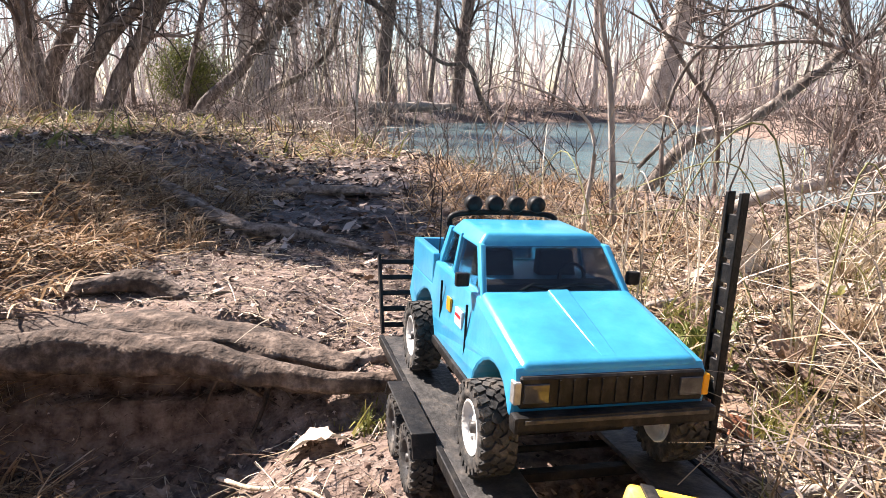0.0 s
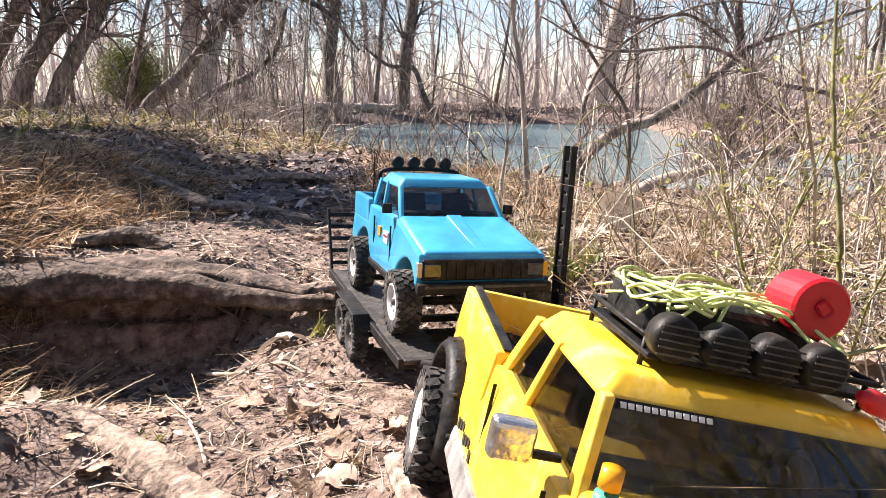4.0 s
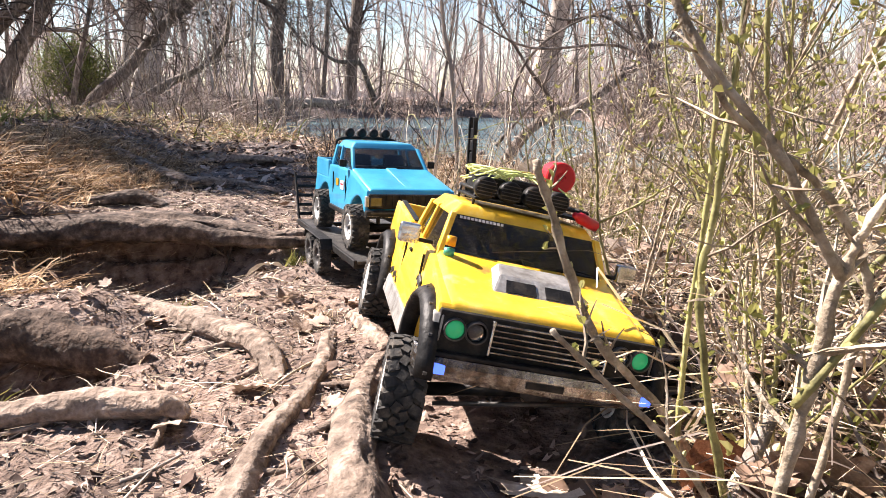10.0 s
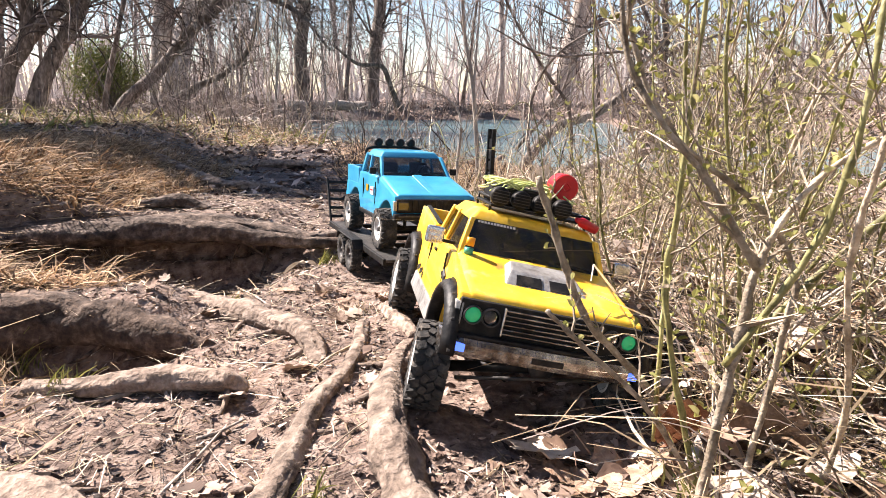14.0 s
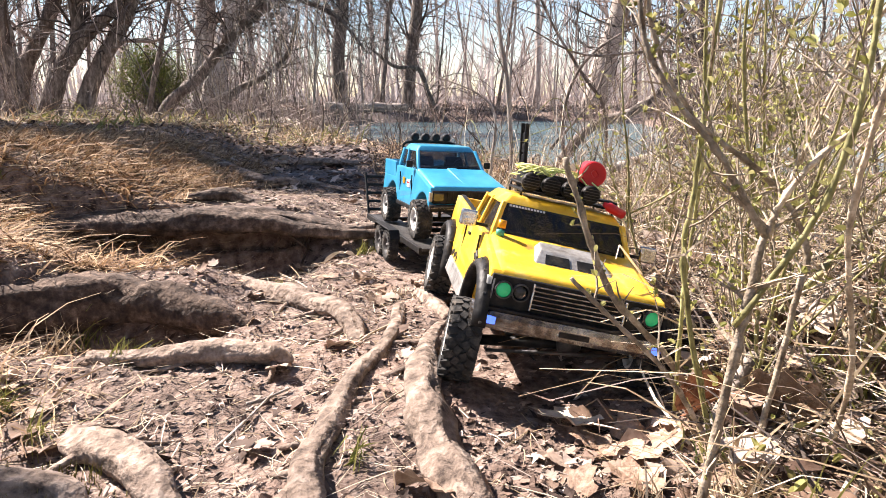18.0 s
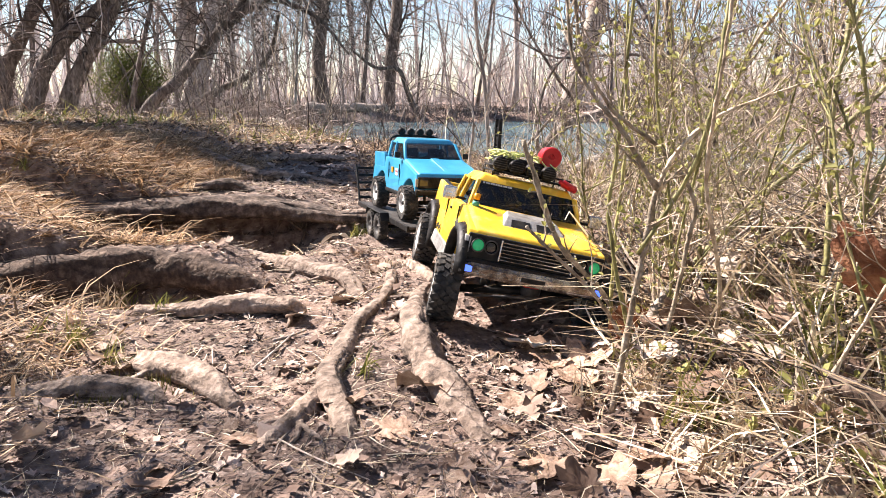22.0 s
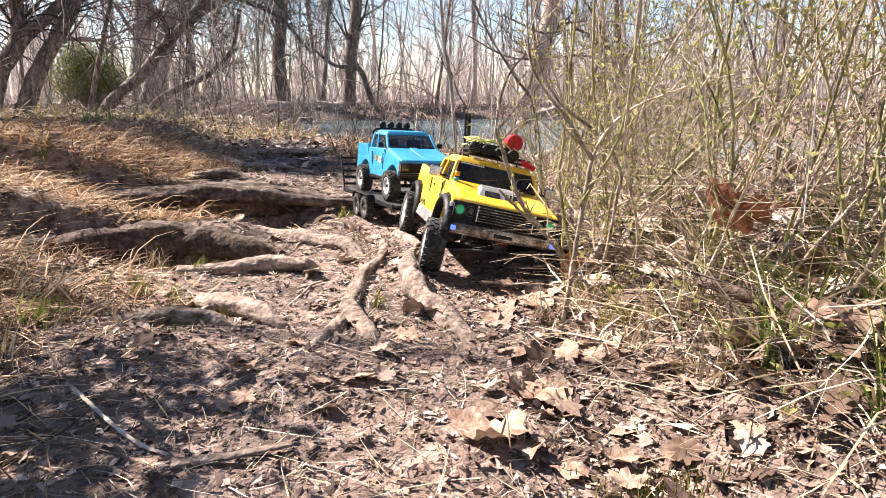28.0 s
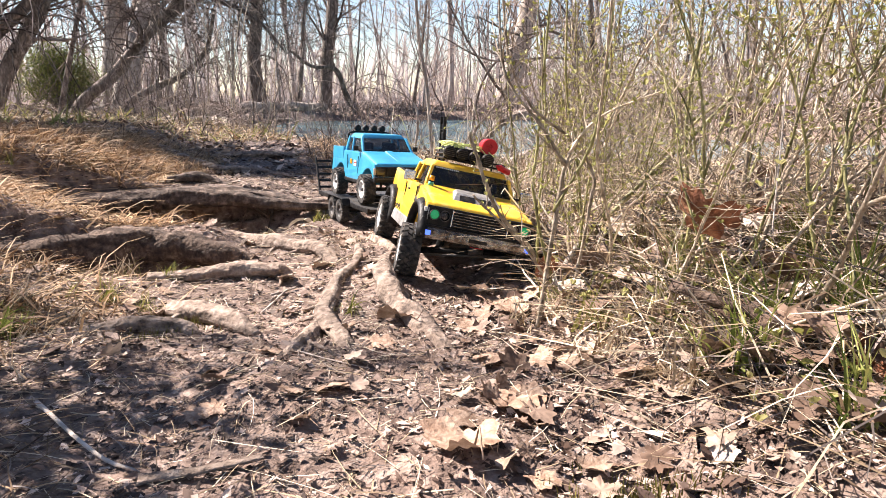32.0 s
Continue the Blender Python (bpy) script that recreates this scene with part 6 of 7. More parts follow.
BIG = "large curled tan sycamore leaf"
rng = random.Random(50)
for i, (x, y, s, tip) in enumerate([
        (0.135, -0.846, 0.13, 0.1), (0.43, -0.98, 0.07, 0.7), (0.03, -0.978, 0.12, 0.05), (0.431, -0.83, 0.085, 0.4), (0.50, -0.73, 0.125, 1.0), (0.69, 1.6, 0.2, 1.35),
        (-0.19, 0.957, 0.11, 0.3), (-0.04, 1.025, 0.11, 1.0), (0.095, 1.106, 0.12, 0.5), (0.218, -0.275, 0.11, 0.25), (0.385, -0.33, 0.10, 1.2), (0.45, -0.4, 0.11, 1.2),
        (0.16, 0.0, 0.1, 0.3), (0.42, 0.95, 0.17, 0.7), (0.58, 1.05, 0.15, 0.6), (0.34, 0.8, 0.16, 0.2), (0.18, 0.78, 0.13, 0.5), (0.36, 0.15, 0.15, 0.9),
        (0.46, 0.02, 0.13, 1.1), (0.3, -0.18, 0.12, 0.4), (-0.05, 0.93, 0.1, 0.15), (-0.1, -0.45, 0.09, 0.25), (0.02, -0.42, 0.1, 0.3), (0.72, -0.62, 0.11, 0.5), (0.335, -0.84, 0.085, 0.25), (0.53, -1.06, 0.1, 0.6), (0.375, -1.0, 0.06, 0.5), (0.47, -0.86, 0.08, 0.35), (0.6, -0.5, 0.1, 0.4), (0.44, -0.62, 0.08, 0.5), (0.66, -0.85, 0.09, 0.4)]):
    skin = M_RUSTLEAF if i in (4, 7, 10, 13, 23, 25) else M_PALELEAF if i in (5, 6, 9, 20, 26) else None
    name = {M_RUSTLEAF: "large curled rust-brown sycamore leaf", M_PALELEAF: "large bleached pale sycamore leaf"}.get(skin, BIG)
    dry_leaf(x, y, s, rng.uniform(0, 3.4), (tip, rng.uniform(0, 0.3)), 0.01 + 0.3 * s * math.sin(tip) + 0.12 * (i == 4), 2 if i == 4 else i, name + (" standing on edge" if tip > 0.8 else " lying on the soil"), skin)
rng = random.Random(51)
for i in range(250):
    if i < 90:
        x, y = rng.uniform(-0.75, 0.3), rng.uniform(-1.25, 1.05)
    else:
        x, y = rng.uniform(0.1, 1.1), rng.uniform(-1.25, 1.9)
    dry_leaf(x, y, rng.uniform(0.03, 0.075) * (1.5 if x > 0.25 else 1), rng.uniform(0, 6.28), (rng.gauss(0, 0.3), rng.gauss(0, 0.3)), rng.uniform(0.004, 0.012), i)

nrng = np.random.RandomState(5)


def scatter(n, x0, x1, y0, y1, keep=None):
    x, y = nrng.uniform(x0, x1, n), nrng.uniform(y0, y1, n)
    if keep is not None:
        m = keep(x, y) > nrng.rand(n)
        x, y = x[m], y[m]
    return x, y, H(x, y)


SCRAPS = [np.array([(-0.5, 0, 0.1), (-0.2, -0.24, 0.22), (0.2, -0.26, 0.2), (0.5, 0, 0.1), (0.2, 0.24, 0.24), (-0.2, 0.28, 0.18), (-0.15, 0, 0), (0.18, 0, 0.02)]),
          np.array([(-0.5, 0.05, 0.0), (-0.1, -0.4, 0.15), (0.05, -0.12, 0.05), (0.5, -0.1, 0.2), (0.15, 0.12, 0.05), (0.1, 0.45, 0.22), (-0.12, 0.04, 0.03), (0.05, 0.0, 0.02)]),
          np.array([(-0.5, 0.0, 0.05), (-0.3, -0.12, 0.12), (0.3, -0.2, 0.02), (0.5, 0.1, 0.25), (0.25, 0.15, 0.15), (-0.3, 0.16, 0.02), (-0.15, 0, 0.04), (0.2, -0.03, 0.08)])]
SCRAP_FACES = np.array([(0, 1, 6), (1, 2, 6), (2, 7, 6), (2, 3, 7), (3, 4, 7), (4, 5, 7), (5, 6, 7), (5, 0, 6)])


def flakes(n, area, lo, hi, keep=None, lift=0.35):
    """Crumbled leaf bits: small folded scraps lying at all angles."""
    x, y, z = scatter(n, *area, keep)
    n = len(x)
    s = lo + (hi - lo) * nrng.rand(n) ** 2.2
    t = nrng.rand(n) * 6.28
    u = np.stack([np.cos(t), np.sin(t), nrng.randn(n) * lift], -1)
    w = np.stack([-np.sin(t), np.cos(t), nrng.randn(n) * lift], -1)
    up = np.cross(u, w) * np.where(nrng.rand(n) < 0.5, 1, -1)[:, None] * nrng.uniform(0.2, 1.0, n)[:, None]
    tpl = np.array(SCRAPS)[nrng.randint(0, 3, n)] + nrng.randn(n, 8, 3) * 0.05
    v = tpl[:, :, :1] * u[:, None] + tpl[:, :, 1:2] * w[:, None] + tpl[:, :, 2:] * up[:, None]
    v = v * s[:, None, None] + np.stack([x, y, z + s * 0.16 + 0.002], -1)[:, None]
    f = (SCRAP_FACES[None] + (np.arange(n) * 8)[:, None, None]).reshape(-1, 3)
    return mesh_np("scraps", v, f, M_LITTER)


def straws(n, area, lo, hi, width, keep=None, rise=0.12, material=None):
    """Fallen stalks and needles lying over one another."""
    x, y, z = scatter(n, *area, keep)
    n = len(x)
    ln, t, e = nrng.uniform(lo, hi, n), nrng.rand(n) * 6.28, np.abs(nrng.randn(n)) * rise
    a = np.stack([x, y, z + 0.003], -1)
    d = np.stack([np.cos(t), np.sin(t), e], -1) * ln[:, None]
    k = np.stack([nrng.randn(n) * ln * 0.3, nrng.randn(n) * ln * 0.3, -e * ln * 0.6], -1)
    side = np.cross(d, np.stack([nrng.randn(n) * 0.4, nrng.randn(n) * 0.4, np.ones(n)], -1))
    side *= (width * nrng.uniform(0.3, 0.7, n) / (np.linalg.norm(side, axis=1) + 1e-9))[:, None]
    rows = []
    for q in (0.0, 0.35, 0.7, 1.0):
        c = a + d * q + k * q * q
        rows += [c - side * (1 - 0.7 * q), c + side * (1 - 0.7 * q)]
    v = np.stack(rows, 1)
    f = (np.array([(0, 1, 3, 2), (2, 3, 5, 4), (4, 5, 7, 6)])[None] + (np.arange(n) * 8)[:, None, None]).reshape(-1, 4)
    return mesh_np("stalks", v, f, material or M_STRAW)


def leaf_heap(n, area, lo, hi, keep, lift=0.012):
    """Whole dry leaves heaped over one another, past counting."""
    x, y, z = scatter(n, *area, keep)
    vs, fs, k = [], [], 0
    for i, (a, b, c) in enumerate(zip(x, y, z)):
        me = LEAVES[i % 12]
        if i < 12 and len(HEAP_V) == i:
            co = np.empty(len(me.vertices) * 3)
            me.vertices.foreach_get("co", co)
            HEAP_V.append(co.reshape(-1, 3))
            HEAP_F.append([tuple(f.vertices) for f in me.polygons])
        s = lo + (hi - lo) * nrng.rand() ** 1.6
        m = np.array((Matrix.Rotation(nrng.rand() * 6.28, 3, "Z") @ Euler((nrng.randn() * 0.32, nrng.randn() * 0.32 + (3.14 if nrng.rand() < 0.4 else 0), 0)).to_matrix()))
        vs.append(HEAP_V[i % 12] @ m.T * s + (a, b, c + s * 0.1 + nrng.rand() * lift))
        fs += [tuple(q + k for q in f) for f in HEAP_F[i % 12]]
        k += len(HEAP_V[i % 12])
    me = bpy.data.meshes.new("leaf_heap")
    me.from_pydata(np.concatenate(vs).tolist(), [], fs)
    me.materials.append(M_HEAP)
    me.polygons.foreach_set("use_smooth", [True] * len(me.polygons))
    return me


HEAP_V, HEAP_F = [], []
M_HEAP = mat("heaped_leaf", [(0.06, 0.032, 0.02), (0.20, 0.125, 0.085), (0.34, 0.24, 0.18), (0.54, 0.43, 0.35)], 30, 0.75, 0.2, island=True, thin=0.12)
tagged(part("leaf_heap", leaf_heap(3200, (-1.1, 1.35, -1.6, 2.3), 0.02, 0.068, lambda x, y: np.where(x > 0.12, 0.9, 0.08) * under_model(x, y)), None), "whole curled brown leaves strewn over the bank", "fallen leaves", kind="stuff")


tagged(part("leaf_heap", leaf_heap(1100, (0.36, 1.5, -1.2, 0.6), 0.035, 0.09, lambda x, y: 0.95 * under_model(x, y), 0.05), None), "curled brown leaves caught among dead stalks on the bank", "fallen leaves", kind="stuff")


def bank_keep(x, y):
    return (0.3 + 0.7 * (vnoise(x * 9, y * 9, 21) > -0.06)) * sstep(-0.60, -0.82, x + 0.1 * np.sin(6 * y)) * sstep(-1.3, -0.3, y) * (0.25 + 0.75 * sstep(3.3, 2.3, y)) * (1 - 0.85 * sstep(-1.5, -2.7, x))


def weeds_keep(x, y):
    return sstep(0.2, 0.45, x + 0.05 * np.sin(7 * y)) * under_model(x, y)


tagged(part("leaf_litter", flakes(105000, (-1.3, 1.3, -1.65, 2.3), 0.004, 0.021, lambda x, y: np.where(x > 0.05, 1.0, np.where(y < -0.4, 0.6, 0.42)) * (0.3 + 0.7 * under_model(x, y)), 0.3), None), "crumbled brown leaf litter covering the trail", "leaf litter", kind="stuff")
tagged(part("leaf_litter", flakes(5000, (-1.0, 1.3, -1.65, 2.3), 0.02, 0.05, lambda x, y: np.where(x > 0.15, 0.8, 0.05) * under_model(x, y), 0.35), None), "dry brown leaf pieces heaped on the bank", "leaf litter", kind="stuff")
tagged(part("leaf_litter", flakes(42000, (-6, 3, 1.9, 12), 0.012, 0.055, lambda x, y: np.where(river_distance(x, y) > 0.15, 1, 0)), None), "brown leaf litter along the river bank", "leaf litter", kind="stuff")
tagged(part("leaf_litter", flakes(26000, (2.5, 16, 7.5, 24), 0.04, 0.13, lambda x, y: np.where(river_distance(x, y) > 0.15, 1, 0), 0.3), None), "sunlit tan leaf litter on the far bank", "leaf litter", kind="stuff")
tagged(part("leaf_litter", flakes(30000, (-20, 4, 11.5, 30), 0.05, 0.14, lambda x, y: np.where(river_distance(x, y) > 0.15, 1, 0), 0.35), None), "brown leaf litter under the bare trees", "leaf litter", kind="stuff")
tagged(part("leaf_litter", flakes(60000, (-9, 9, -9, 9), 0.03, 0.09, lambda x, y: np.where((river_distance(x, y) > 0.15) & ((abs(x) > 1.25) | (y < -1.6) | (y > 2.2)), 0.35 + 0.65 * (vnoise(x * 1.3, y * 1.3, 9) > -0.1), 0), 0.25), None), "brown leaf litter around the trail", "leaf litter", kind="stuff")
tagged(part("dead_grass", straws(26000, (-9, -1.4, -7, 9), 0.05, 0.15, 0.006, lambda x, y: sstep(-1.4, -2.4, x) * (vnoise(x * 0.9, y * 0.9, 11) > -0.15) * sstep(9, 5, y), 0.35, M_BANKSTRAW), None), "patchy dry tan grass beside the trail", "dead grass", kind="stuff")
tagged(part("straw", straws(16000, (-1.2, 1.2, -1.6, 2.2), 0.02, 0.10, 0.0018, lambda x, y: under_model(x, y) * 0.75), None), "dry straw and needles strewn on the soil", "straw", kind="stuff")
tagged(part("dead_grass", straws(18000, (0.2, 1.9, -1.55, 2.8), 0.04, 0.16, 0.0026, weeds_keep, 0.28), None), "tangled pale dead grass on the weedy bank", "dead grass", kind="stuff")
tagged(part("dead_grass", straws(520, (0.28, 1.5, -1.3, 1.6), 0.10, 0.26, 0.005, weeds_keep, 0.8), None), "broad bleached dead blades bent over the weeds", "dead grass", kind="stuff")
tagged(part("dead_grass", straws(2600, (0.3, 1.8, -1.3, 2.4), 0.10, 0.26, 0.0030, weeds_keep, 1.5), None), "pale dead stalks standing on the weedy bank", "dead grass", kind="stuff")
tagged(part("dead_grass", straws(60000, (-2.8, -0.5, -1.4, 4.2), 0.035, 0.13, 0.0034, bank_keep, 0.6, M_BANKSTRAW), None), "flattened dry tan grass on the bank", "dead grass", kind="stuff")
tagged(part("dead_grass", straws(14000, (-2.4, -0.5, -0.8, 3.0), 0.04, 0.12, 0.0045, bank_keep, 0.75, M_BANKSTRAW), None), "matted golden dead grass stems on the bank", "dead grass", kind="stuff")
tagged(part("dead_grass", straws(7500, (-1.3, -0.4, 0.42, 1.0), 0.04, 0.13, 0.0042, lambda x, y: sstep(-0.5, -0.76, x + 0.06 * np.sin(9 * y)) * (0.2 + 0.8 * (vnoise(x * 8, y * 8, 61) > -0.1)), 0.6, M_BANKSTRAW), None), "bent dry grass in the hollow between roots", "dead grass", kind="stuff")
tagged(part("dead_grass", straws(2600, (-7, 4, 4.0, 13), 0.15, 0.5, 0.010, lambda x, y: np.where((river_distance(x, y) > 0.1) & ((x < -1.2 - 0.1 * y) | (x > 0.2)), 1, 0), 0.6), None), "dry tan grass farther along the bank", "dead grass", kind="stuff")


def far_verge(x, y):
    return np.where(river_distance(x, y) > 0.04, 1, 0) * sstep(4.2, 4.9, y + 0.25 * np.sin(3 * x)) * (0.25 + 0.75 * (vnoise(x * 2.2, y * 2.2, 51) > -0.1))


def river_verge(x, y):
    return np.where(river_distance(x, y) > 0.03, 1, 0) * sstep(-0.22, 0.05, x + 0.06 * np.sin(5 * y) - 0.12 * sstep(2.2, 1.7, y)) * (0.3 + 0.7 * (vnoise(x * 5, y * 5, 53) > -0.1))


tagged(part("dead_grass", straws(3000, (-3.2, 0.2, 4.1, 9.0), 0.08, 0.24, 0.008, far_verge, 0.7), None), "sunlit tan dead grass where the trail meets the river", "dead grass", kind="stuff")
tagged(part("grass", straws(2200, (-3.2, 0.0, 4.3, 8.0), 0.06, 0.20, 0.008, far_verge, 1.0, M_GRASS), None), "olive grass growing through dead stalks by the river", "grass", kind="stuff")
tagged(part("dead_grass", straws(6500, (-3.2, 0.2, 4.0, 9.0), 0.06, 0.22, 0.009, far_verge, 0.6, M_BANKSTRAW), None), "rusty brown dead grass matted by the river", "dead grass", kind="stuff")
tagged(part("dead_grass", straws(2600, (-3.0, 0.2, 4.3, 9.0), 0.10, 0.35, 0.008, far_verge, 1.3, M_DARKTWIG), None), "dark dead weed stalks by the river", "dead grass", kind="stuff")
tagged(part("dead_grass", straws(5200, (-0.3, 0.9, 1.75, 4.4), 0.06, 0.20, 0.0045, river_verge, 0.9, M_BANKSTRAW), None), "rusty tan dead grass between trail and water", "dead grass", kind="stuff")
tagged(part("dead_grass", straws(900, (-0.25, 0.9, 1.9, 4.4), 0.10, 0.30, 0.004, river_verge, 1.6, M_DARKTWIG), None), "dark thin weed stalks between trail and water", "dead grass", kind="stuff")
tagged(part("dead_grass", straws(2600, (-1.4, -0.42, -1.0, 0.15), 0.04, 0.15, 0.0028, lambda x, y: sstep(-0.42, -0.66, x + 0.08 * np.sin(8 * y)) * (0.25 + 0.75 * (vnoise(x * 8, y * 8, 31) > 0.0)), 0.4, M_BANKSTRAW), None), "trodden dry grass at the foot of the bank", "dead grass", kind="stuff")
tagged(part("dead_grass", straws(24000, (-2.6, -0.62, 0.85, 2.6), 0.04, 0.12, 0.005, lambda x, y: sstep(-0.66, -0.86, x + 0.06 * np.sin(7 * y)) * (0.3 + 0.7 * (vnoise(x * 7, y * 7, 41) > -0.1)), 0.7, M_BANKSTRAW), None), "heaped golden dead grass above the root ledge", "dead grass", kind="stuff")
tagged(part("dead_grass", straws(3200, (0.4, 1.6, -1.15, 0.5), 0.07, 0.28, 0.0036, weeds_keep, 0.8), None), "tangled pale dead stalks heaped under the shrubs", "dead grass", kind="stuff")
# stalk colour darkened to stand in for deep shade beneath the shrubs
tagged(part("dead_grass", straws(5000, (0.38, 1.6, -1.15, 0.9), 0.06, 0.24, 0.0034, weeds_keep, 0.7, M_DARKTWIG), None), "dead stalks under the shrubs, coloured dark for deep shade", "dead grass", kind="stuff")
# thin dark strips; their colour stands in for shaded gaps in the litter
tagged(part("needles", straws(15000, (-1.1, 1.2, -1.6, 2.0), 0.015, 0.06, 0.0016, lambda x, y: under_model(x, y), 0.15, M_DARKTWIG), None), "dark needles and twig ends, coloured for shaded gaps in the litter", "straw", kind="stuff")


def tuft(g, x, y, n, h, width, rng, spread=0.02):
    z = float(H(x, y)) - 0.004
    for _ in range(n):
        a = rng.uniform(0, 6.28)
        l = h * rng.uniform(0.5, 1.2)
        o = rng.uniform(0.2, 0.9)
        g.blade((x + rng.gauss(0, spread), y + rng.gauss(0, spread), z), (x + math.cos(a) * l * o * 0.5, y + math.sin(a) * l * o * 0.5, z + l * (1 - 0.3 * o)), width * rng.uniform(0.5, 2.2), (math.cos(a) * l * o * 0.4, math.sin(a) * l * o * 0.4, -l * o * 0.35), 4)


rng = random.Random(61)
TUFTS = [(-0.02, 0.40, 40, 0.05), (-0.12, 1.0, 40, 0.05), (-0.02, 1.02, 40, 0.05), (-0.07, -0.33, 26, 0.05), (-0.3, 0.47, 30, 0.05), (-0.6, -0.15, 40, 0.09), (-0.72, -0.4, 50, 0.08), (-0.62, 0.08, 30, 0.1), (-0.55, 0.72, 40, 0.09), (-0.75, -0.75, 50, 0.07), (-0.85, -0.55, 50, 0.08), (0.42, -0.95, 40, 0.14), (0.52, -0.88, 40, 0.18), (0.46, -1.12, 40, 0.16), (0.36, -0.62, 40, 0.12), (0.38, -0.68, 30, 0.14), (0.48, 0.92, 40, 0.1), (0.3, 0.98, 30, 0.12), (0.75, 1.2, 40, 0.14), (0.36, 1.9, 50, 0.16), (0.26, -0.48, 24, 0.09), (0.33, -0.5, 30, 0.14), (0.62, -0.92, 40, 0.17)]
for i in range(30):
    TUFTS.append((rng.uniform(0.35, 1.3), rng.uniform(-1.2, 2.2), rng.randint(16, 40), rng.uniform(0.08, 0.18)))
for i in range(26):
    TUFTS.append((rng.uniform(0.33, 0.75), rng.uniform(-1.1, -0.35), rng.randint(18, 40), rng.uniform(0.07, 0.15)))
for i in range(22):
    TUFTS.append((rng.uniform(0.38, 1.1), rng.uniform(0.6, 1.7), rng.randint(18, 40), rng.uniform(0.08, 0.15)))
for i in range(18):
    TUFTS.append((rng.uniform(-1.0, -0.48), rng.uniform(-0.8, 0.12), rng.randint(18, 44), rng.uniform(0.05, 0.11)))
for i in range(18):
    TUFTS.append((rng.uniform(-1.4, -0.65), rng.uniform(-0.9, 1.8), rng.randint(20, 50), rng.uniform(0.06, 0.11)))
for x, y, n, h in TUFTS:
    g = Geo()
    tuft(g, 0, 0, n, h, 0.0028, rng)
    z0 = float(H(0, 0)) - 0.004
    g.v = [(a, b, c - z0) for a, b, c in g.v]
    fresh = (x > 0.4 and -1.2 < y < -0.85) or (x < -0.7 and y < -0.3)
    ob = part("grass_tuft", g, M_FRESH if fresh else M_GRASS if rng.random() < 0.5 else M_STRAW)
    ob.location = (x, y, float(H(x, y)) - 0.004)
    tagged(ob, "tuft of yellow-green grass in leaf litter", "grass", "grass tufts", "stuff")
g = Geo()
for _ in range(150):
    x, y = rng.uniform(-6, 3), rng.uniform(3, 11)
    if float(river_distance(np.array(x), np.array(y))) > 0.1 and not -1.6 < x < -0.3:
        tuft(g, x, y, 9, rng.uniform(0.12, 0.35), 0.012, rng, 0.06)
tagged(part("grass", g, M_GRASS), "yellow-green grass clumps along the far trail", "grass", kind="stuff")
g = Geo()
rng = random.Random(63)
for _ in range(230):
    x, y = rng.uniform(-2.2, -0.6), rng.uniform(-0.75, 2.6)
    if rng.random() < float(bank_keep(np.array(x), np.array(y))):
        tuft(g, x, y, rng.randint(14, 34), rng.uniform(0.06, 0.13), 0.0038, rng, 0.045)
tagged(part("dead_grass", g, M_BANKSTRAW), "tousled clumps of long dry grass on the bank", "dead grass", kind="stuff")
# low green clover
g = Geo()
for _ in range(120):
    x, y = 0.424 + rng.gauss(0, 0.035), 1.15 + rng.gauss(0, 0.03)
    bud(g, (x, y, float(H(x, y)) + rng.uniform(0.005, 0.03)), rng, 0.02)
tagged(part("clover", g, M_EVERGREEN), "small patch of green clover in the litter", "clover", kind="stuff")
g = Geo()
for _ in range(300):
    x, y = 0.36 + abs(rng.gauss(0, 0.16)), rng.uniform(-1.1, 0.1)
    if under_model(x, y) > 0.5:
        bud(g, (x, y, float(H(x, y)) + rng.uniform(0.005, 0.06)), rng, 0.017)
tagged(part("weeds", g, M_BUD), "small yellow-green weed leaves under the shrubs", "weeds", kind="stuff")
g = Geo()
for cx, cy, n in ((-0.46, -0.375, 200), (0.2, -1.1, 260), (-0.07, 1.03, 160), (-0.38, -0.33, 90)):
    for _ in range(n):
        x, y = cx + rng.gauss(0, 0.045), cy + rng.gauss(0, 0.025)
        z = float(H(x, y)) + 0.012
        g.blade((x, y, z - 0.01), (x + rng.gauss(0, 0.004), y + rng.gauss(0, 0.004), z + 0.006), 0.002, (0, 0, 0), 1)
tagged(part("moss", g, M_MOSS), "olive moss patches on roots and soil", "moss", kind="stuff")

# sticks and bark
rng = random.Random(71)


def stick(pts, r, label, m=None):
    path = smooth_path([(x, y, float(H(x, y)) + dz) for x, y, dz in pts], 5)
    b = path[0].copy()
    g = Geo()
    g.tube([p - b for p in path], np.linspace(r, r * 0.6, len(path)), 6, 0.12)
    ob = part("stick", g, m or M_BARKLOG, smooth=True)
    ob.location = b
    return tagged(ob, label, "stick", "fallen sticks")


stick([(-0.36, 0.98, 0.03), (-0.28, 0.9, 0.012), (-0.18, 0.8, 0.008), (-0.12, 0.74, 0.008)], 0.004, "thin brown twig lying on leaf litter", M_BROWNSTEM)
stick([(0.36, 0.72, 0.02), (0.45, 0.75, 0.02), (0.53, 0.77, 0.015)], 0.011, "grey weathered stick in the weeds")
stick([(0.41, -0.78, 0.09), (0.46, -0.88, 0.06), (0.5, -0.97, 0.03)], 0.010, "ragged brown strip of bark leaning in weeds", M_DARKROOT)
stick([(0.36, -0.38, 0.02), (0.40, -0.35, 0.05), (0.44, -0.32, 0.075)], 0.012, "grey curled bark piece in the weeds")
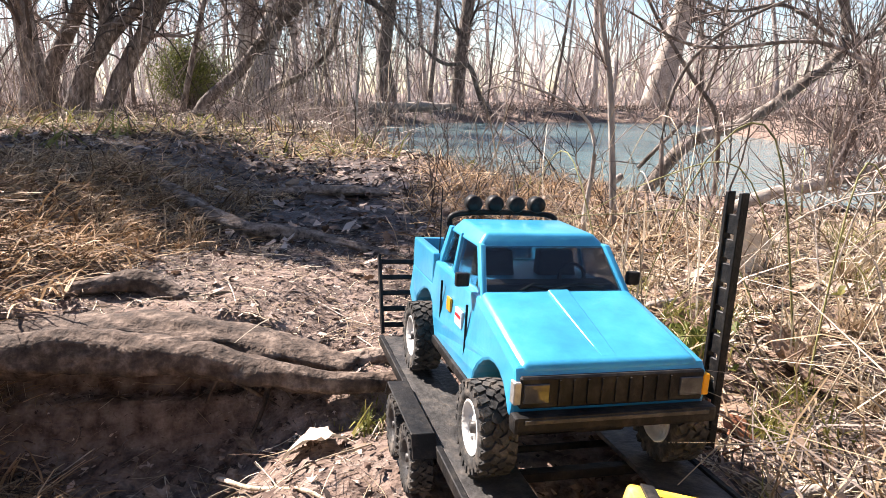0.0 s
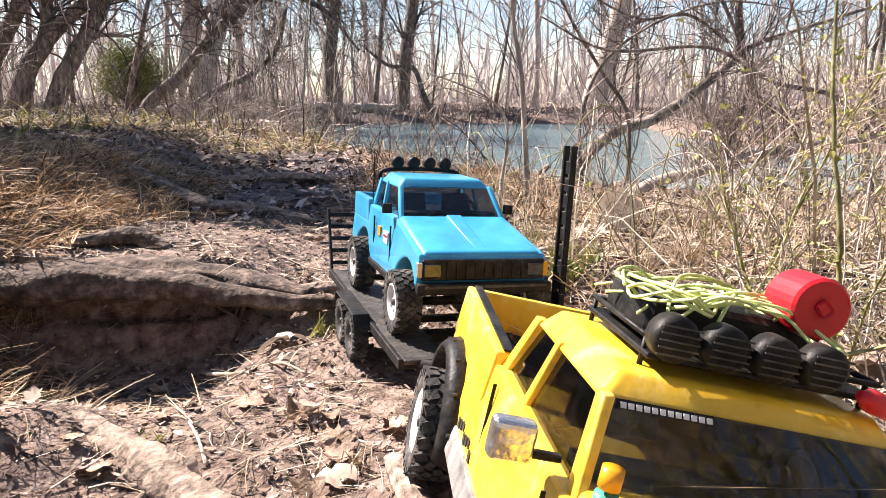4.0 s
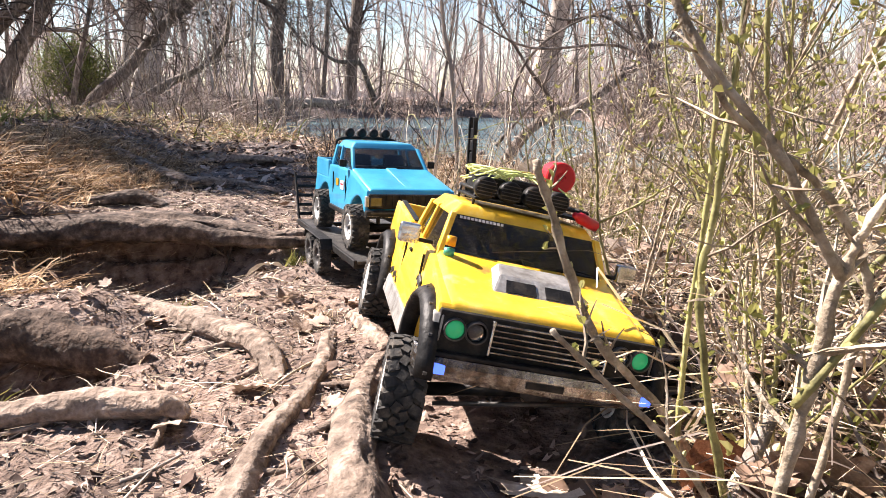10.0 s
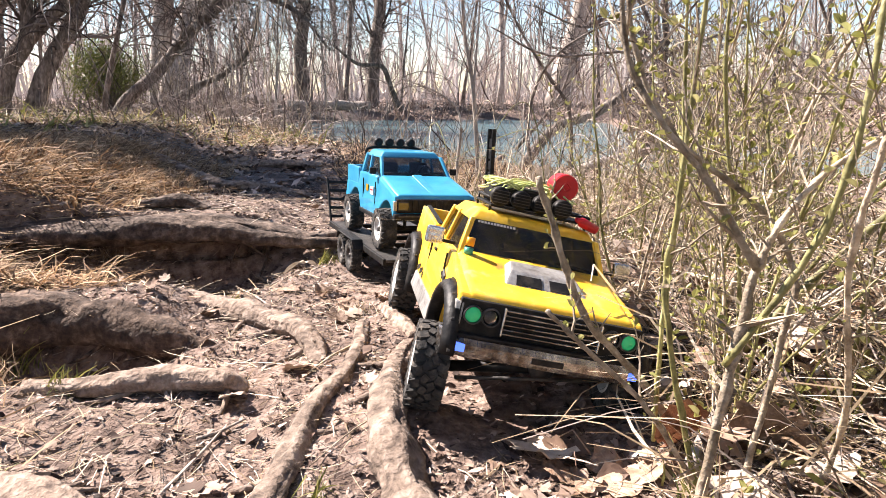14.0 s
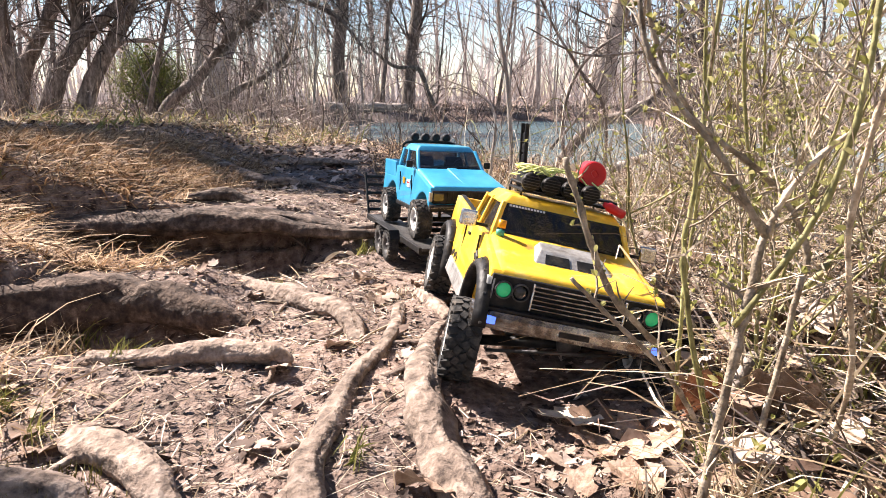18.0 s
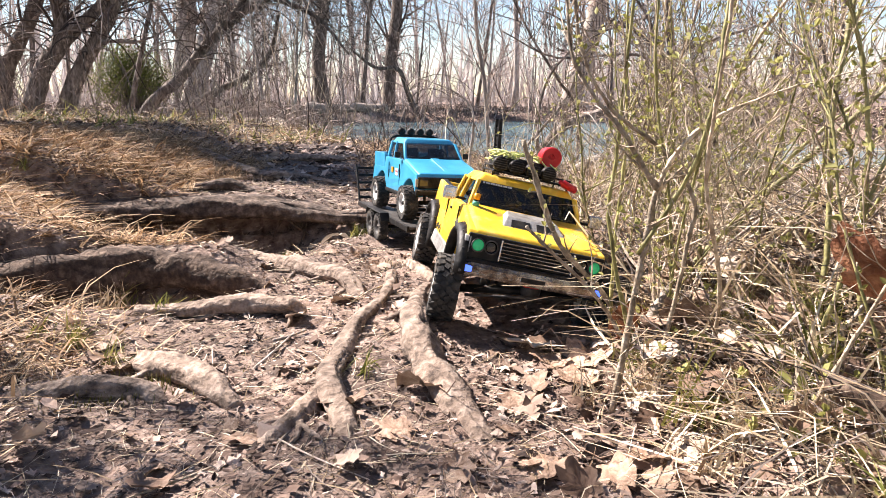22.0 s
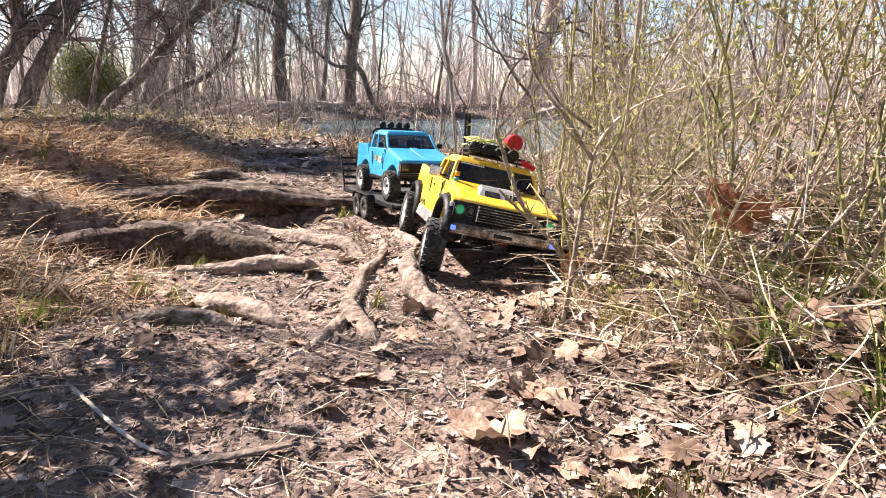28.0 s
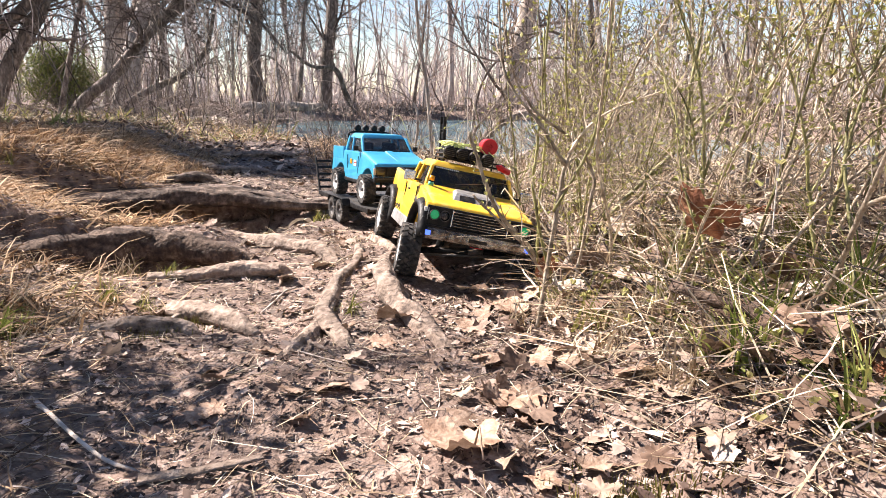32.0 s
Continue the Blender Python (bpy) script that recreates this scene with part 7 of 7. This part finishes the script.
stick([(-0.36, -0.96, 0.003), (-0.3, -0.95, 0.005), (-0.22, -0.93, 0.003)], 0.013, "flat grey piece of bark on the soil", M_ROOT).scale = (1, 1, 0.35)
stick([(-0.55, -0.72, 0.01), (-0.43, -0.87, 0.008), (-0.36, -0.95, 0.008)], 0.0035, "thin pale twig on the soil")
stick([(0.7, -0.62, 0.02), (0.85, -0.58, 0.04), (1.05, -0.52, 0.05)], 0.022, "dark rotting log end in the weeds", M_ROOT)
stick([(0.42, 1.35, 0.015), (0.52, 1.36, 0.02), (0.62, 1.33, 0.015)], 0.008, "grey weathered stick in the weeds")
for i in range(70):
    x, y = rng.uniform(-0.8, 1.1), rng.uniform(-1.3, 1.9)
    if under_model(x, y) < 0.5:
        continue
    a, l = rng.uniform(0, 6.28), rng.uniform(0.05, 0.22)
    lift = 0.006 if x < 0.25 else rng.uniform(0.006, 0.05)
    stick([(x, y, 0.004), (x + math.cos(a) * l * 0.5, y + math.sin(a) * l * 0.5 + rng.gauss(0, 0.008), lift), (x + math.cos(a) * l, y + math.sin(a) * l, 0.006)], rng.uniform(0.0012, 0.003), "thin dry twig among leaf litter", (M_BARKLOG, M_BROWNSTEM)[i % 2])
# crossed dead sticks heaped on the weedy bank
rng = random.Random(77)
for i in range(90):
    x, y = rng.uniform(0.44, 1.35), rng.uniform(-1.05, 0.15)
    a, l = rng.gauss(0.15, 0.55), rng.uniform(0.12, 0.5)
    z0, z1 = rng.uniform(0.0, 0.07), rng.uniform(0.01, 0.13)
    x2, y2 = max(0.42, x + math.cos(a) * l), y + math.sin(a) * l
    zm = max(0.5 * (z0 + z1) + rng.gauss(0, 0.008), 0.004)
    stick([(x, y, z0), (0.5 * (x + x2), 0.5 * (y + y2) + rng.gauss(0, 0.012), zm), (x2, y2, z1)], rng.uniform(0.0012, 0.0042), ("bleached dead stick heaped in the weeds", "brown dead stick heaped in the weeds")[i % 3 == 0], (M_BROWNSTEM, M_BARKLOG, M_BARKLOG)[i % 3])
# logs by the far water
for x0, y0, x1, y1, r in ((-5.2, 15.0, -2.6, 15.4, 0.12), (-2.55, 9.05, -0.55, 6.55, 0.085), (-1.8, 16.9, 0.3, 17.4, 0.16)):
    g = Geo()
    n = 9
    g.tube([(x0 + (x1 - x0) * i / n, y0 + (y1 - y0) * i / n, max(-0.36, float(H(x0 + (x1 - x0) * i / n, y0 + (y1 - y0) * i / n, False))) + r * 0.7) for i in range(n + 1)], np.linspace(r, r * 0.6, n + 1), 10, 0.12)
    tagged(part("fallen_log", g, M_BARKLOG, smooth=True), "fallen grey log at the far water's edge", "log", "fallen logs")
